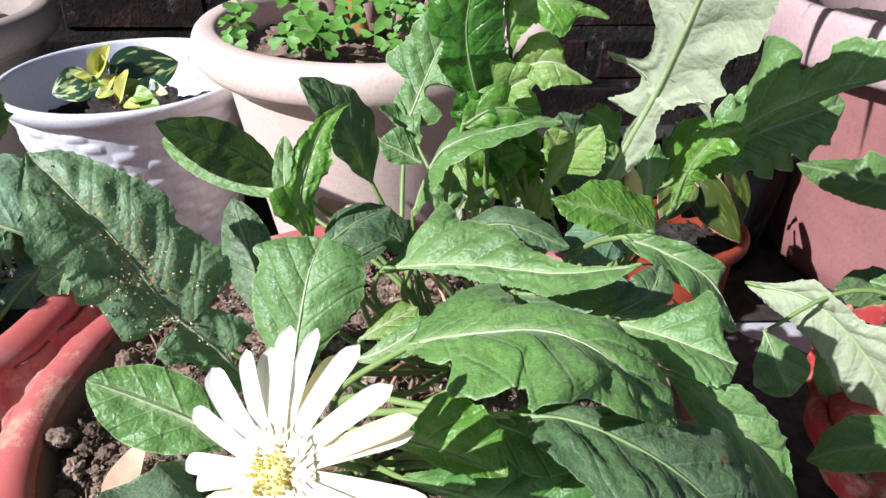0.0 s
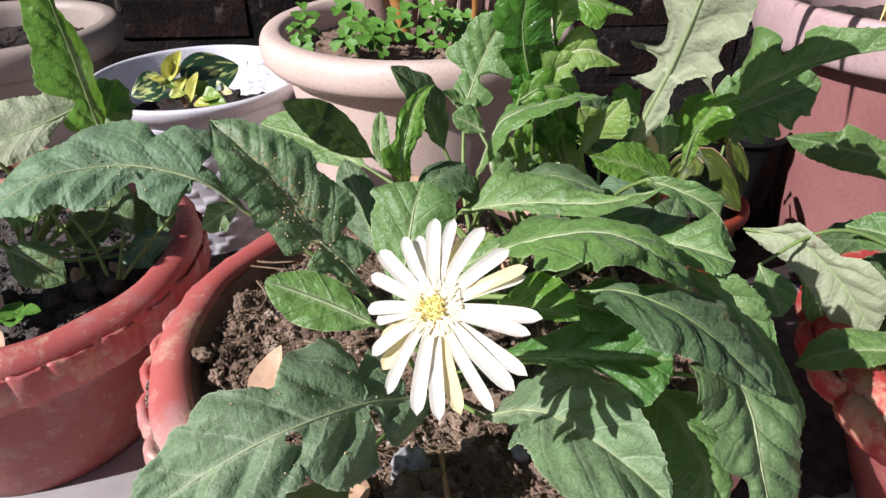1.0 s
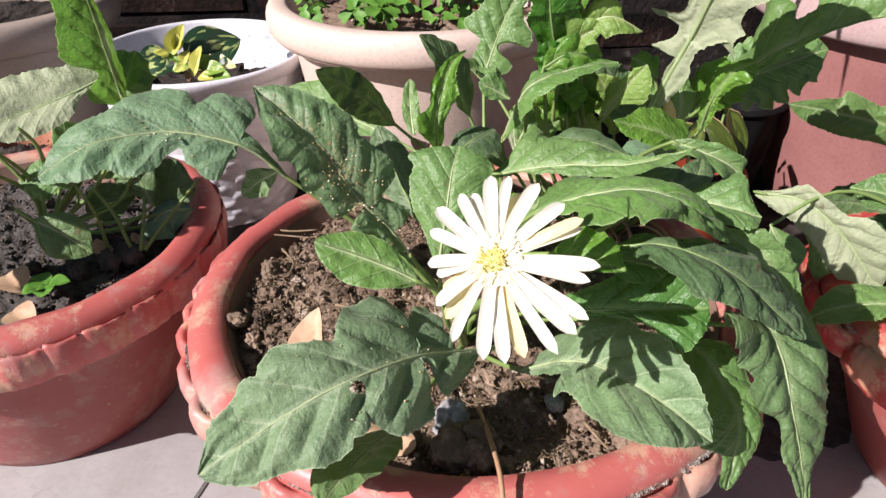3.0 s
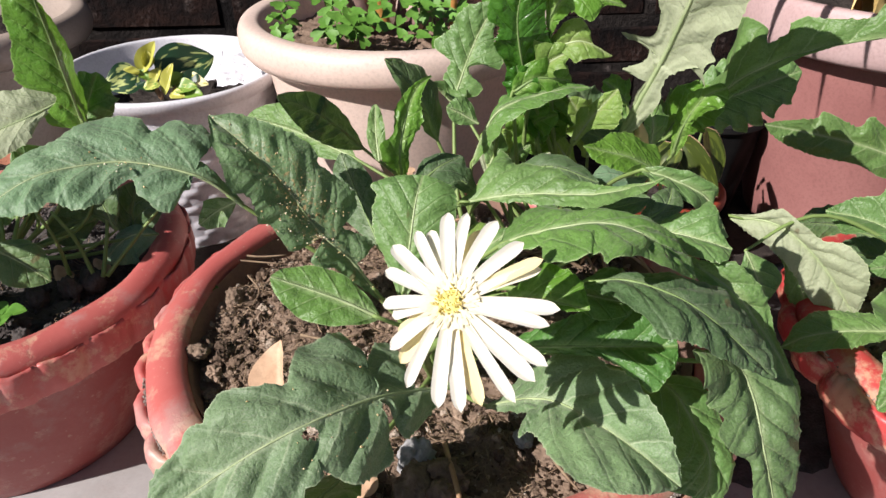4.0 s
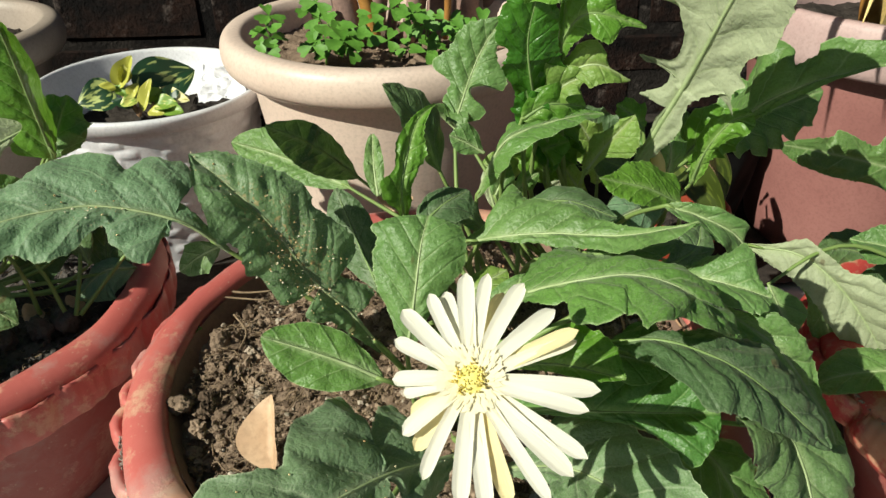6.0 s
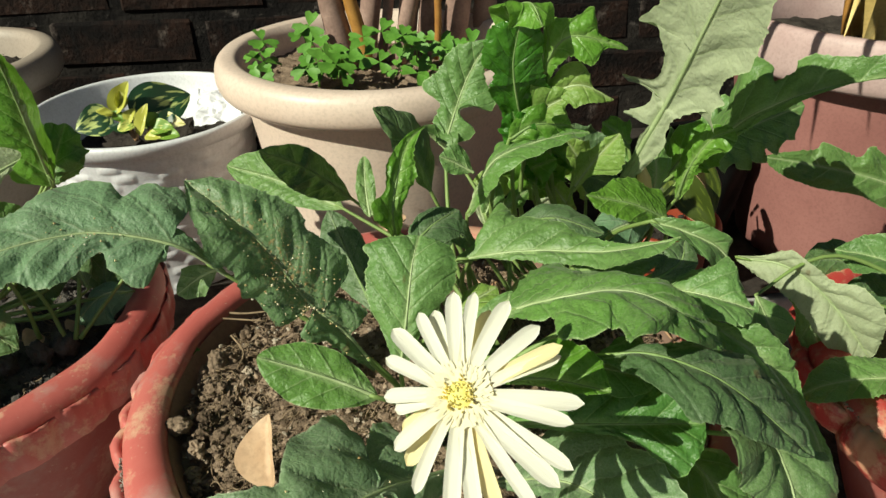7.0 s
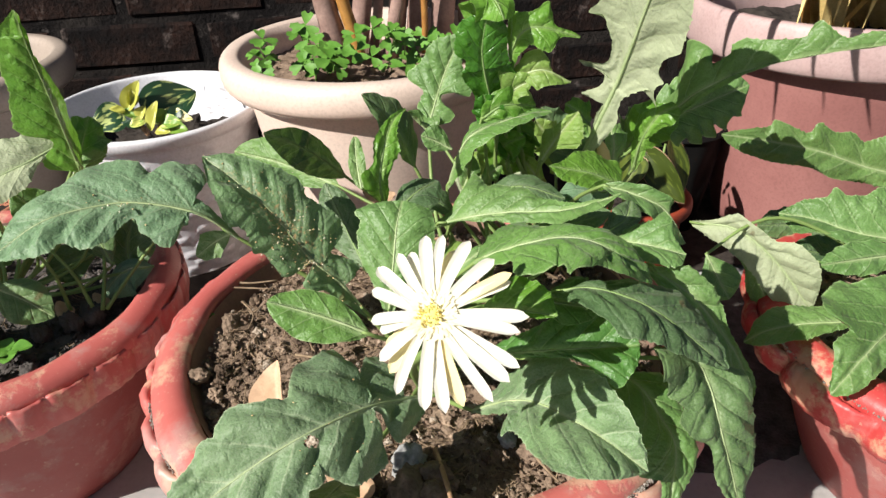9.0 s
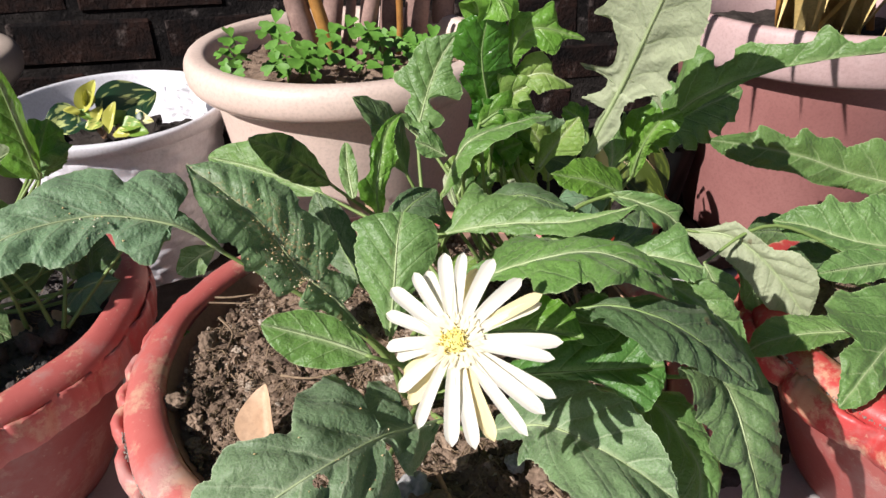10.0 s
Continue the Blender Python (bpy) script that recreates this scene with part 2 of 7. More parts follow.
STEM = stem_material()
RIB_PALE = plain("pale_midrib", (0.26, 0.34, 0.15), (0.40, 0.48, 0.26), 60.0, 0.5, 0.3)
RIB_GREEN = plain("green_midrib", (0.15, 0.24, 0.075), (0.24, 0.34, 0.13), 60.0, 0.5, 0.3)
STALK_DRY = plain("dry_leaf", (0.30, 0.165, 0.085), (0.46, 0.29, 0.175), 40.0, 0.6, 0.3)
PETAL = petal_material("petal", (0.80, 0.785, 0.71), (0.82, 0.77, 0.58), (0.88, 0.83, 0.62))
PETAL_BACK = petal_material("petal_back", (0.86, 0.76, 0.46), (0.84, 0.68, 0.32), (0.9, 0.78, 0.42))
DISC = plain("flower_disc", (0.82, 0.66, 0.20), (0.88, 0.82, 0.46), 400.0, 0.6, 0.4, 0.0006)
DISC_MID = plain("flower_heart", (0.62, 0.56, 0.16), (0.80, 0.70, 0.26), 400.0, 0.6, 0.4, 0.0006)
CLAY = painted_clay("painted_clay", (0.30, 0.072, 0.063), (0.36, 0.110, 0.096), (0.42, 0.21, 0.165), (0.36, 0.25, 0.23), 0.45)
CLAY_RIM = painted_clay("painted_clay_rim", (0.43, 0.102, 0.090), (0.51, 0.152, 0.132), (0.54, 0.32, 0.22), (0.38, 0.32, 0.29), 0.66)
CLAY_WORN = painted_clay("painted_clay_worn", (0.40, 0.034, 0.036), (0.46, 0.070, 0.060), (0.54, 0.31, 0.20), (0.32, 0.27, 0.25), 0.56)
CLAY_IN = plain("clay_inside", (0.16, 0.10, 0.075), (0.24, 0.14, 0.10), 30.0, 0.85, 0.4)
SOIL = plain("soil", (0.125, 0.086, 0.060), (0.335, 0.245, 0.178), 60.0, 0.95, 0.9, 0.004, 0.15, 420.0)
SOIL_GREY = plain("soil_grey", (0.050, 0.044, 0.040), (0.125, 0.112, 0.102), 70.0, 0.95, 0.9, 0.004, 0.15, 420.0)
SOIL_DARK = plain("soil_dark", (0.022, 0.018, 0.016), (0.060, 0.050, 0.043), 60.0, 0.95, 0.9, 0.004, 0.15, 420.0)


def crumb_material():
    m = Nodes("crumbs")
    isl = m.node("ShaderNodeNewGeometry").outputs["Random Per Island"]
    col = m.ramp(isl, [(0.0, (0.075, 0.052, 0.038)), (0.45, (0.210, 0.148, 0.105)), (0.85, (0.36, 0.265, 0.192)), (1.0, (0.50, 0.43, 0.35))])
    f = m.noise(500.0, 4.0, 0.6)
    col = m.mix(m.math("MULTIPLY", m.ramp(f, [(0.3, 1.0), (0.6, 0.0)]), 0.5), col, (0.05, 0.034, 0.024))
    m.done(col, 0.95, m.bump(m.noise(350.0, 5.0), 0.8, 0.0015), 0.15)
    return m.mat


CLOD = crumb_material()


def grain_material():
    m = Nodes("sand_grain")
    isl = m.node("ShaderNodeNewGeometry").outputs["Random Per Island"]
    m.done(m.ramp(isl, [(0.0, (0.34, 0.22, 0.09)), (0.5, (0.58, 0.45, 0.22)), (1.0, (0.80, 0.74, 0.58))]), 0.7)
    return m.mat


GRAIN = grain_material()
CLOD_DARK = plain("dark_clod", (0.045, 0.038, 0.035), (0.125, 0.112, 0.104), 45.0, 0.95, 0.8, 0.002, 0.2, 500.0)
GRIT = plain("grey_grit", (0.20, 0.175, 0.15), (0.38, 0.34, 0.30), 300.0, 0.95, 0.5, 0.001, 0.15)
STONE = plain("pale_stone", (0.22, 0.22, 0.22), (0.46, 0.455, 0.44), 80.0, 0.85, 0.8, 0.002)
DRY = plain("dry_leaf", (0.40, 0.25, 0.15), (0.58, 0.40, 0.26), 40.0, 0.6, 0.3)
TWIG = plain("twig", (0.16, 0.105, 0.065), (0.33, 0.24, 0.15), 90.0, 0.8, 0.4)
def floor_material():
    """Pale cement, washed out in clouds, with brown damp stains, grey scuffs and grit."""
    m = Nodes("cement_floor")
    n = m.noise(4.0, 6.0, 0.62)
    c = m.noise(13.0, 6.0, 0.7)
    f = m.noise(170.0, 4.0, 0.6)
    col = m.mix(m.ramp(n, [(0.34, 0.0), (0.66, 1.0)]), (0.30, 0.288, 0.275), (0.46, 0.45, 0.445))
    col = m.mix(m.math("MULTIPLY", m.ramp(c, [(0.50, 0.0), (0.70, 1.0)]), 0.55), col, (0.27, 0.245, 0.22))
    col = m.mix(m.math("MULTIPLY", m.ramp(m.noise(30.0, 5.0, 0.75), [(0.60, 0.0), (0.72, 1.0)]), 0.5), col, (0.17, 0.15, 0.135))
    col = m.mix(m.math("MULTIPLY", m.ramp(f, [(0.3, 1.0), (0.5, 0.0)]), 0.25), col, (0.24, 0.225, 0.21))
    m.done(col, 0.7, m.bump(m.math("ADD", m.math("MULTIPLY", c, 0.7), m.math("MULTIPLY", f, 0.4)), 0.35, 0.0018), 0.35)
    return m.mat


FLOOR = floor_material()
JOINT = plain("joint", (0.10, 0.10, 0.10), (0.18, 0.17, 0.16), 40.0, 0.9, 0.3)
WHITE = plain("white_plastic", (0.64, 0.64, 0.68), (0.74, 0.74, 0.77), 14.0, 0.38, 0.12, 0.0006, 0.5)
CREAM = plain("cream_plastic", (0.61, 0.475, 0.40), (0.70, 0.565, 0.485), 10.0, 0.45, 0.2, 0.0006, 0.45)
BEIGE = plain("beige_plastic", (0.30, 0.25, 0.21), (0.38, 0.31, 0.26), 10.0, 0.5, 0.2, 0.0006)
MAROON = plain("maroon_plastic", (0.27, 0.115, 0.105), (0.34, 0.155, 0.140), 12.0, 0.5, 0.25, 0.0008, 0.4)
MAROON_RIM = plain("maroon_rim", (0.40, 0.27, 0.26), (0.50, 0.37, 0.355), 14.0, 0.55, 0.25, 0.0008, 0.4)
ORANGE = plain("terracotta_plastic", (0.22, 0.032, 0.014), (0.28, 0.055, 0.026), 16.0, 0.45, 0.2)
BLACK = plain("black_plastic", (0.004, 0.004, 0.004), (0.010, 0.010, 0.010), 25.0, 0.6, 0.4, 0.001, 0.06)
TERRACOTTA = plain("dull_terracotta", (0.34, 0.13, 0.075), (0.44, 0.19, 0.115), 16.0, 0.6, 0.2)


def soot_shaded(name, soot_shade, under_dark, pale_mottle, scale):
    """Masonry near-black with soot, moss and the wall's shade put into the colour; the old colour and pale mottling
    break through in patches.
    """
    m = Nodes(name)
    n = m.noise(scale, 6.0, 0.65)
    b = m.noise(scale * 2.3, 5.0, 0.7)
    f = m.noise(140.0, 5.0, 0.65)
    col = m.mix(m.ramp(n, [(0.42, 0.0), (0.68, 1.0)]), soot_shade, under_dark)
    col = m.mix(m.math("MULTIPLY", m.ramp(b, [(0.58, 0.0), (0.70, 1.0)]), 0.7), col, pale_mottle)
    col = m.mix(m.math("MULTIPLY", m.ramp(f, [(0.3, 1.0), (0.55, 0.0)]), 0.6), col, soot_shade)
    m.done(col, 0.95, m.bump(m.math("ADD", m.math("MULTIPLY", b, 0.6), f), 0.9, 0.006), 0.15)
    return m.mat


BRICK = soot_shaded("soot_shade_brick", (0.006, 0.005, 0.005), (0.036, 0.017, 0.012), (0.12, 0.095, 0.085), 11.0)
MORTAR = soot_shaded("soot_shade_mortar", (0.007, 0.006, 0.006), (0.032, 0.027, 0.024), (0.17, 0.145, 0.135), 14.0)
TRUNK = plain("palm_trunk", (0.20, 0.12, 0.10), (0.36, 0.24, 0.20), 40.0, 0.75, 0.5, 0.002)
SHEATH = plain("palm_sheath", (0.30, 0.13, 0.03), (0.46, 0.24, 0.06), 40.0, 0.55, 0.4)
STRAW = plain("straw_leaf", (0.52, 0.36, 0.11), (0.74, 0.58, 0.25), 30.0, 0.6, 0.3)
CLOVER = plain("clover_leaf", (0.075, 0.20, 0.022), (0.13, 0.29, 0.045), 60.0, 0.5, 0.3)


def variegated(name, green, cream, edge=0.54):
    m = Nodes(name)
    uv = m.node("ShaderNodeUVMap").outputs[0]
    n = m.node("ShaderNodeTexNoise", {"Vector": m.node("ShaderNodeMapping", {"Vector": uv, "Scale": (1.2, 3.0, 1.0)}).outputs[0], "Scale": 2.2, "Detail": 3.0}).outputs["Fac"]
    rnd = m.node("ShaderNodeObjectInfo").outputs["Random"]
    k = m.math("ADD", n, m.math("MULTIPLY", m.math("SUBTRACT", rnd, 0.5), 0.35))
    col = m.mix(m.ramp(k, [(edge, 0.0), (edge + 0.06, 1.0)]), green, cream)
    m.done(col, 0.42, m.bump(m.noise(60.0), 0.3, 0.001), 0.4)
    return m.mat


VARIEGATED = variegated("variegated_leaf", (0.016, 0.052, 0.022), (0.40, 0.46, 0.16), 0.65)
GOLDEN = variegated("golden_leaf", (0.42, 0.42, 0.08), (0.80, 0.74, 0.40))
YOUNG = variegated("young_leaf", (0.16, 0.28, 0.04), (0.50, 0.52, 0.14))
HOYA = variegated("waxy_leaf", (0.042, 0.062, 0.010), (0.090, 0.120, 0.018))
HOYA_EDGE = plain("waxy_leaf_edge", (0.34, 0.20, 0.12), (0.48, 0.33, 0.22), 40.0, 0.6, 0.2)

# ---------------- building helpers ----------------
def mesh_from(name, verts, faces, mat, uvs=None, smooth=True, ribs=None):
    me = bpy.data.meshes.new(name)
    me.from_pydata([tuple(v) for v in verts], [], faces)
    if uvs is not None:
        layer = me.uv_layers.new(name="UVMap")
        for poly in me.polygons:
            for li in poly.loop_indices:
                layer.data[li].uv = uvs[me.loops[li].vertex_index]
    if ribs is not None:
        layer = me.uv_layers.new(name="Ribs")
        for poly in me.polygons:
            for li in poly.loop_indices:
                layer.data[li].uv = ribs[me.loops[li].vertex_index]
    if smooth:
        me.polygons.foreach_set("use_smooth", [True] * len(me.polygons))
    for m in mat if isinstance(mat, (list, tuple)) else [mat]:
        me.materials.append(m)
    me.update()
    return me


def part(name, me, parent=None, label=""):
    """Links a mesh (or a bmesh with its material) as one object under a thing or a part."""
    ob = new(name, me)
    if parent:
        ob.parent = parent
    return tagged(ob, label)


def thing(name, at, label, category, group="", kind=""):
    ob = new(name)
    ob.empty_display_size = 0.02
    ob.location = at
    return tagged(ob, label, category, group, kind)


def under(name, me, parent, label=""):
    """A part whose mesh is in world places, under a thing whose base is elsewhere."""
    ob = part(name, me, parent, label)
    base = Vector((0, 0, 0))
    p = parent
    while p:
        base += p.location
        p = p.parent
    ob.location = -base
    return ob


def spline(points, n):
    """n + 1 points on a smooth curve through the given ones, evenly spread, and the tangents."""
    P = [Vector(p) for p in points]
    P = [P[0] * 2 - P[1]] + P + [P[-1] * 2 - P[-2]]
    fine = []
    for i in range(1, len(P) - 2):
        a, b, c, d = P[i - 1:i + 3]
        for k in range(24):
            t = k / 24
            fine.append(0.5 * (2 * b + (c - a) * t + (2 * a - 5 * b + 4 * c - d) * t * t + (3 * b - a - 3 * c + d) * t ** 3))
    fine.append(P[-2])
    ln = [0.0]
    for a, b in zip(fine, fine[1:]):
        ln.append(ln[-1] + (b - a).length)
    out, j = [], 0
    for i in range(n + 1):
        want = ln[-1] * i / n
        while j < len(ln) - 2 and ln[j + 1] < want:
            j += 1
        f = (want - ln[j]) / max(1e-9, ln[j + 1] - ln[j])
        out.append(fine[j].lerp(fine[j + 1], min(1, f)))
    tan = [(out[min(n, i + 1)] - out[max(0, i - 1)]).normalized() for i in range(n + 1)]
    return out, tan, ln[-1]


def tube(points, radii, mat, sides=8, n=14, name="stem", flat=1.0):
    """A round stem along a smooth curve, its radius going through radii."""
    C, T, _ = spline(points, n)
    verts, faces = [], []
    for i, (c, t) in enumerate(zip(C, T)):
        s = t.cross(Vector((0.31, 0.2, 0.93))).normalized()
        b = s.cross(t)
        k = i / n * (len(radii) - 1)
        j = min(len(radii) - 2, int(k))
        r = radii[j] + (radii[j + 1] - radii[j]) * (k - j)
        for a in range(sides):
            w = 2 * math.pi * a / sides
            verts.append(c + s * (math.cos(w) * r) + b * (math.sin(w) * r * flat))
    for i in range(n):
        for a in range(sides):
            b = (a + 1) % sides
            faces.append((i * sides + a, i * sides + b, (i + 1) * sides + b, (i + 1) * sides + a))
    faces.append(tuple(range(sides - 1, -1, -1)))
    faces.append(tuple(n * sides + a for a in range(sides)))
    return mesh_from(name, verts, faces, mat)


SHAPES = {  # peak of the width, roundness, teeth, depth of teeth, depth of lobes near the base, ruffle
    "entire": (0.52, 0.80, 9, 0.012, 0.00, 0.05),
    "oval": (0.55, 0.62, 9, 0.014, 0.00, 0.05),
    "spoon": (0.62, 0.70, 8, 0.045, 0.06, 0.07),
    "toothed": (0.58, 0.68, 7, 0.13, 0.18, 0.09),
    "lobed": (0.62, 0.62, 6, 0.20, 0.55, 0.11),
    "ragged": (0.55, 0.55, 7, 0.30, 0.40, 0.20),
    "uneven": (0.55, 0.60, 26, 0.014, 0.00, 0.03),
    "strip": (0.50, 0.50, 6, 0.08, 0.00, 0.15),
    "curly": (0.55, 0.45, 6, 0.14, 0.10, 0.24),
}
leaf_count = [0]


def litter(blade, verts, heart, count, rng):
    """Grains of sand that lie on a blade, thickest round its middle."""
    V, Fc = [], []
    while len(V) < count * 6:
        p = verts[rng.randrange(len(verts))]
        if rng.random() > 0.03 + 0.97 * math.exp(-((p - heart).length / 0.015) ** 2):
            continue
        p = p + Vector((rng.random() - 0.5, rng.random() - 0.5, 0)) * 0.004
        r = 0.0002 + 0.0006 * rng.random() ** 2
        o = len(V)
        for d in ((1, 0, 0), (0, 1, 0), (-1, 0, 0), (0, -1, 0), (0, 0, 1), (0, 0, -1)):
            V.append(p + Vector(d) * r * (0.6 + 0.6 * rng.random()) + Vector((0, 0, 0.0004)))
        Fc += [tuple(o + q for q in f) for f in ((0, 1, 4), (1, 2, 4), (2, 3, 4), (3, 0, 4), (1, 0, 5), (2, 1, 5), (3, 2, 5), (0, 3, 5))]
    gr = part("sand_grain", mesh_from("sand_grain", V, Fc, GRAIN, smooth=False), blade, "pale sand grains on the leaf")
    gr["kind"] = "stuff"


def leaf(plant, mid, side_a, side_b, at, shape, look_of, foot=None, quilt=1.0, arch=0.10, nu=84, nv=10, stalk=0.0015, ears=0.0, cuts_a=(), cuts_b=(), rim_a=None, rim_b=None, hole=None, grains=0, hook=0.4, label=""):
    """One leaf: the midrib goes through the points mid from base to tip; side_a and side_b are the rims at the share `at` of its length.
    foot: where its stalk grows from. rim_a, rim_b: the outline as shares of the length and half widths, where the lobes stand unevenly."""
    leaf_count[0] += 1
    rng = random.Random(1000 + leaf_count[0])
    peak, rnd, teeth, depth, lobes, ruffle = SHAPES[shape]
    quilt *= {"pale": 0.5, "blue": 1.35, "silver": 1.2, "sandy": 0.95, "teal": 1.05, "gloss": 0.55}.get(look_of, 1.0)
    C, T, length = spline(mid, nu)
    veins = (8.0 if look_of == "gloss" else 7.0) * min(1.0, max(0.45, length / 0.10))
    k0 = round(at * nu)
    va, vb = Vector(side_a) - C[k0], Vector(side_b) - C[k0]
    k = math.log(0.5) / math.log(peak)

    def width(u):
        w = max(0.0, math.sin(math.pi * min(1, max(0, u)) ** k)) ** rnd
        return max(w, ears * math.sin(math.pi * min(1.0, u / 0.36)) ** 0.6) if ears and u < 0.36 else w

    base_w = width(at)
    verts, uvs, faces, ribs = [], [], [], []
    phases = [rng.random() for _ in range(4)]
    curls = (5.5 + 2 * phases[1]) * min(1.0, max(0.35, length / 0.10))
    # teeth of uneven spacing and size on each side
    marks = []
    for s in range(2):
        m, u = [], 0.04 + 0.06 * rng.random()
        while u < 0.97:
            m.append((u, 0.6 + 0.8 * rng.random()))
            u += (0.75 + 0.5 * rng.random()) / max(2.5, teeth * min(1.0, length / 0.09)) * (1.15 - 0.35 * u)
        m.append((1.05, 1.0))
        marks.append(m)

    def tooth(s, u):
        m = marks[s]
        for (a, da), (b, db) in zip(m, m[1:]):
            if a <= u < b:
                f = (u - a) / (b - a)
                # a hollow between two pointed teeth
                return da * math.sin(math.pi * f ** 0.8) ** 0.85, da
        return 0.0, 1.0

    def half_blade(s, rim):
        """One half of the blade, its rows running from the midrib out to the outline, round every lobe."""
        knots = [(0.0, min(0.002, rim[0][1]))] + list(rim) + [(1.0, 0.0006)]
        pts, _, total = spline([(a * length, w, 0.0) for a, w in knots], 240)
        rows = len(pts)
        along = [min(1.0, max(0.0, p.x / length)) for p in pts]
        hi, lo, top, low = [], [], 0.0, 1.0
        for a in along:
            top = max(top, a)
            hi.append(top)
        for a in reversed(along):
            low = min(low, a)
            lo.append(low)
        lo.reverse()
        base = len(verts)
        for r in range(rows):
            foot_u = 0.5 * (hi[r] + lo[r])
            run = r * total / rows
            # small pointed teeth of uneven size between the lobes
            k = run / 0.0075 + 1.2 * noise.noise(Vector((run * 90, s * 9.0 + phases[0] * 50, 0)))
            saw = abs(2 * (k % 1.0) - 1) ** 2.2 * (0.5 + noise.noise(Vector((int(k) * 3.7, phases[1] * 40, s))))
            fine = 0.0016 * saw + 0.0007 * noise.noise(Vector((run * 420, s * 9.0 + phases[0] * 50, 0)))
            w_rim = max(0.0004, pts[r].y + fine * min(1.0, pts[r].y / 0.008))
            for j in range(nv + 1):
                v = j / nv
                ua = foot_u + (along[r] - foot_u) * v ** 1.2
                x = min(nu - 1e-4, ua * nu)
                n0 = int(x)
                c, t = C[n0].lerp(C[n0 + 1], x - n0), T[n0].lerp(T[n0 + 1], x - n0).normalized()
                d0 = [(q - t * q.dot(t)).normalized() for q in (va, vb)]
                nrm = (d0[0] - d0[1]).cross(t).normalized()
                if nrm.z < 0 or (abs(nrm.z) < 0.15 and nrm.y > 0):
                    nrm = -nrm
                w = w_rim
                sv = veins * (ua - 1.1 * w * v / length)
                puck = abs(math.cos(math.pi * sv))
                up = arch * w * math.sin(math.pi * v)
                up += ruffle * w * v * v * math.sin((ua * curls + phases[2 + s]) * 2 * math.pi)
                up += quilt * 0.0036 * min(1.0, length / 0.13) ** 1.5 * (puck ** 0.8 - 0.6) * math.sin(math.pi * min(1, v * 1.1)) * min(1.0, w / 0.02)
                up += 0.0018 * min(1.0, length / 0.12) * min(1.0, v * 3) * noise.noise(Vector((ua * 9, v * 4 + s * 7, phases[3] * 60)))
                verts.append(c + d0[s] * (w * v) + nrm * up)
                uvs.append((ua, 0.5 + 0.5 * v * (-1 if s == 0 else 1)))
                ribs.append((sv + 3.37 * s, 10 * w * v))
        for r in range(rows - 1):
            for j in range(nv):
                if hole and s == (0 if hole[1] < 0 else 1):
                    uu = uvs[base + r * (nv + 1) + j][0]
                    if ((uu - hole[0]) / hole[2]) ** 2 + (((j + 0.5) / nv - abs(hole[1])) / hole[3]) ** 2 < 1:
                        continue
                q = base + r * (nv + 1) + j
                f = (q, q + 1, q + nv + 2, q + nv + 1)
                faces.append(f if s else f[::-1])

    if rim_a:
        half_blade(0, rim_a)
        half_blade(1, rim_b)
    else:
        cols = 2 * nv + 1
        for i in range(nu + 1):
            u = i / nu
            t = T[i]
            dirs = []
            for v in (va, vb):
                d = v - t * v.dot(t)
                dirs.append(d.normalized() if d.length > 1e-6 else v.normalized())
            nrm = (dirs[0] - dirs[1]).cross(t).normalized()
            if nrm.z < 0 or (abs(nrm.z) < 0.15 and nrm.y > 0):
                nrm = -nrm
            for j in range(cols):
                s = 0 if j < nv else 1
                v = abs(j - nv) / nv
                w = (va, vb)[s].length * width(u) / base_w
                notch, size = tooth(s, u)
                deep = depth + lobes * max(0.0, 1 - u / 0.5)
                edge = 1 + deep * (0.35 - notch)
                for cu, cd, cw in (cuts_a, cuts_b)[s]:
                    edge *= 1 - cd * math.exp(-((u - cu) / cw) ** 2)
                edge *= 1 + 0.03 * noise.noise(Vector((u * 17, s * 9.0 + phases[0] * 50, 0)))
                w = max(w * edge, 0.0012)
                q = C[i] + dirs[s] * (w * v)
                # arching of each half, ruffled rim, puckering between the side veins
                up = arch * w * math.sin(math.pi * v)
                up += ruffle * w * v * v * math.sin((u * curls + phases[2 + s]) * 2 * math.pi)
                sv = veins * (u - 1.1 * w * v / length)
                puck = abs(math.cos(math.pi * sv))
                up += quilt * 0.0030 * min(1.0, length / 0.14) ** 1.6 * (puck ** 0.8 - 0.6) * math.sin(math.pi * min(1, v * 1.1)) * min(1.0, w / 0.02)
                up += 0.0016 * min(1.0, length / 0.12) * noise.noise(Vector((u * 9, v * 4 + s * 7, phases[3] * 60)))
                q = q + nrm * up + t * (v * v * w * 0.10 * (1 - 2 * notch) * min(1.0, deep * 5))
                verts.append(q)
                uvs.append((u, 0.5 + 0.5 * v * (-1 if s == 0 else 1)))
                ribs.append((sv + 3.37 * s, 10 * w * v))
        for i in range(nu):
            for j in range(cols - 1):
                a = i * cols + j
                faces.append((a, a + 1, a + cols + 1, a + cols))
    ob = under("leaf", mesh_from("leaf", verts, faces, LEAF[look_of], uvs, True, ribs), plant, label)
    if grains:
        litter(ob, verts, C[round(0.5 * nu)], grains, rng)
    # the midrib, a little proud of the blade, and the stalk to the crown
    rib = [C[round(x * nu / 14)] for x in range(15)]
    part("midrib", tube(rib, [stalk * 0.72, stalk * 0.55, stalk * 0.4, stalk * 0.28, stalk * 0.12], RIB_GREEN if look_of in ("gloss", "lush", "bright", "dark") else RIB_PALE, 6, 30, "midrib"), ob)
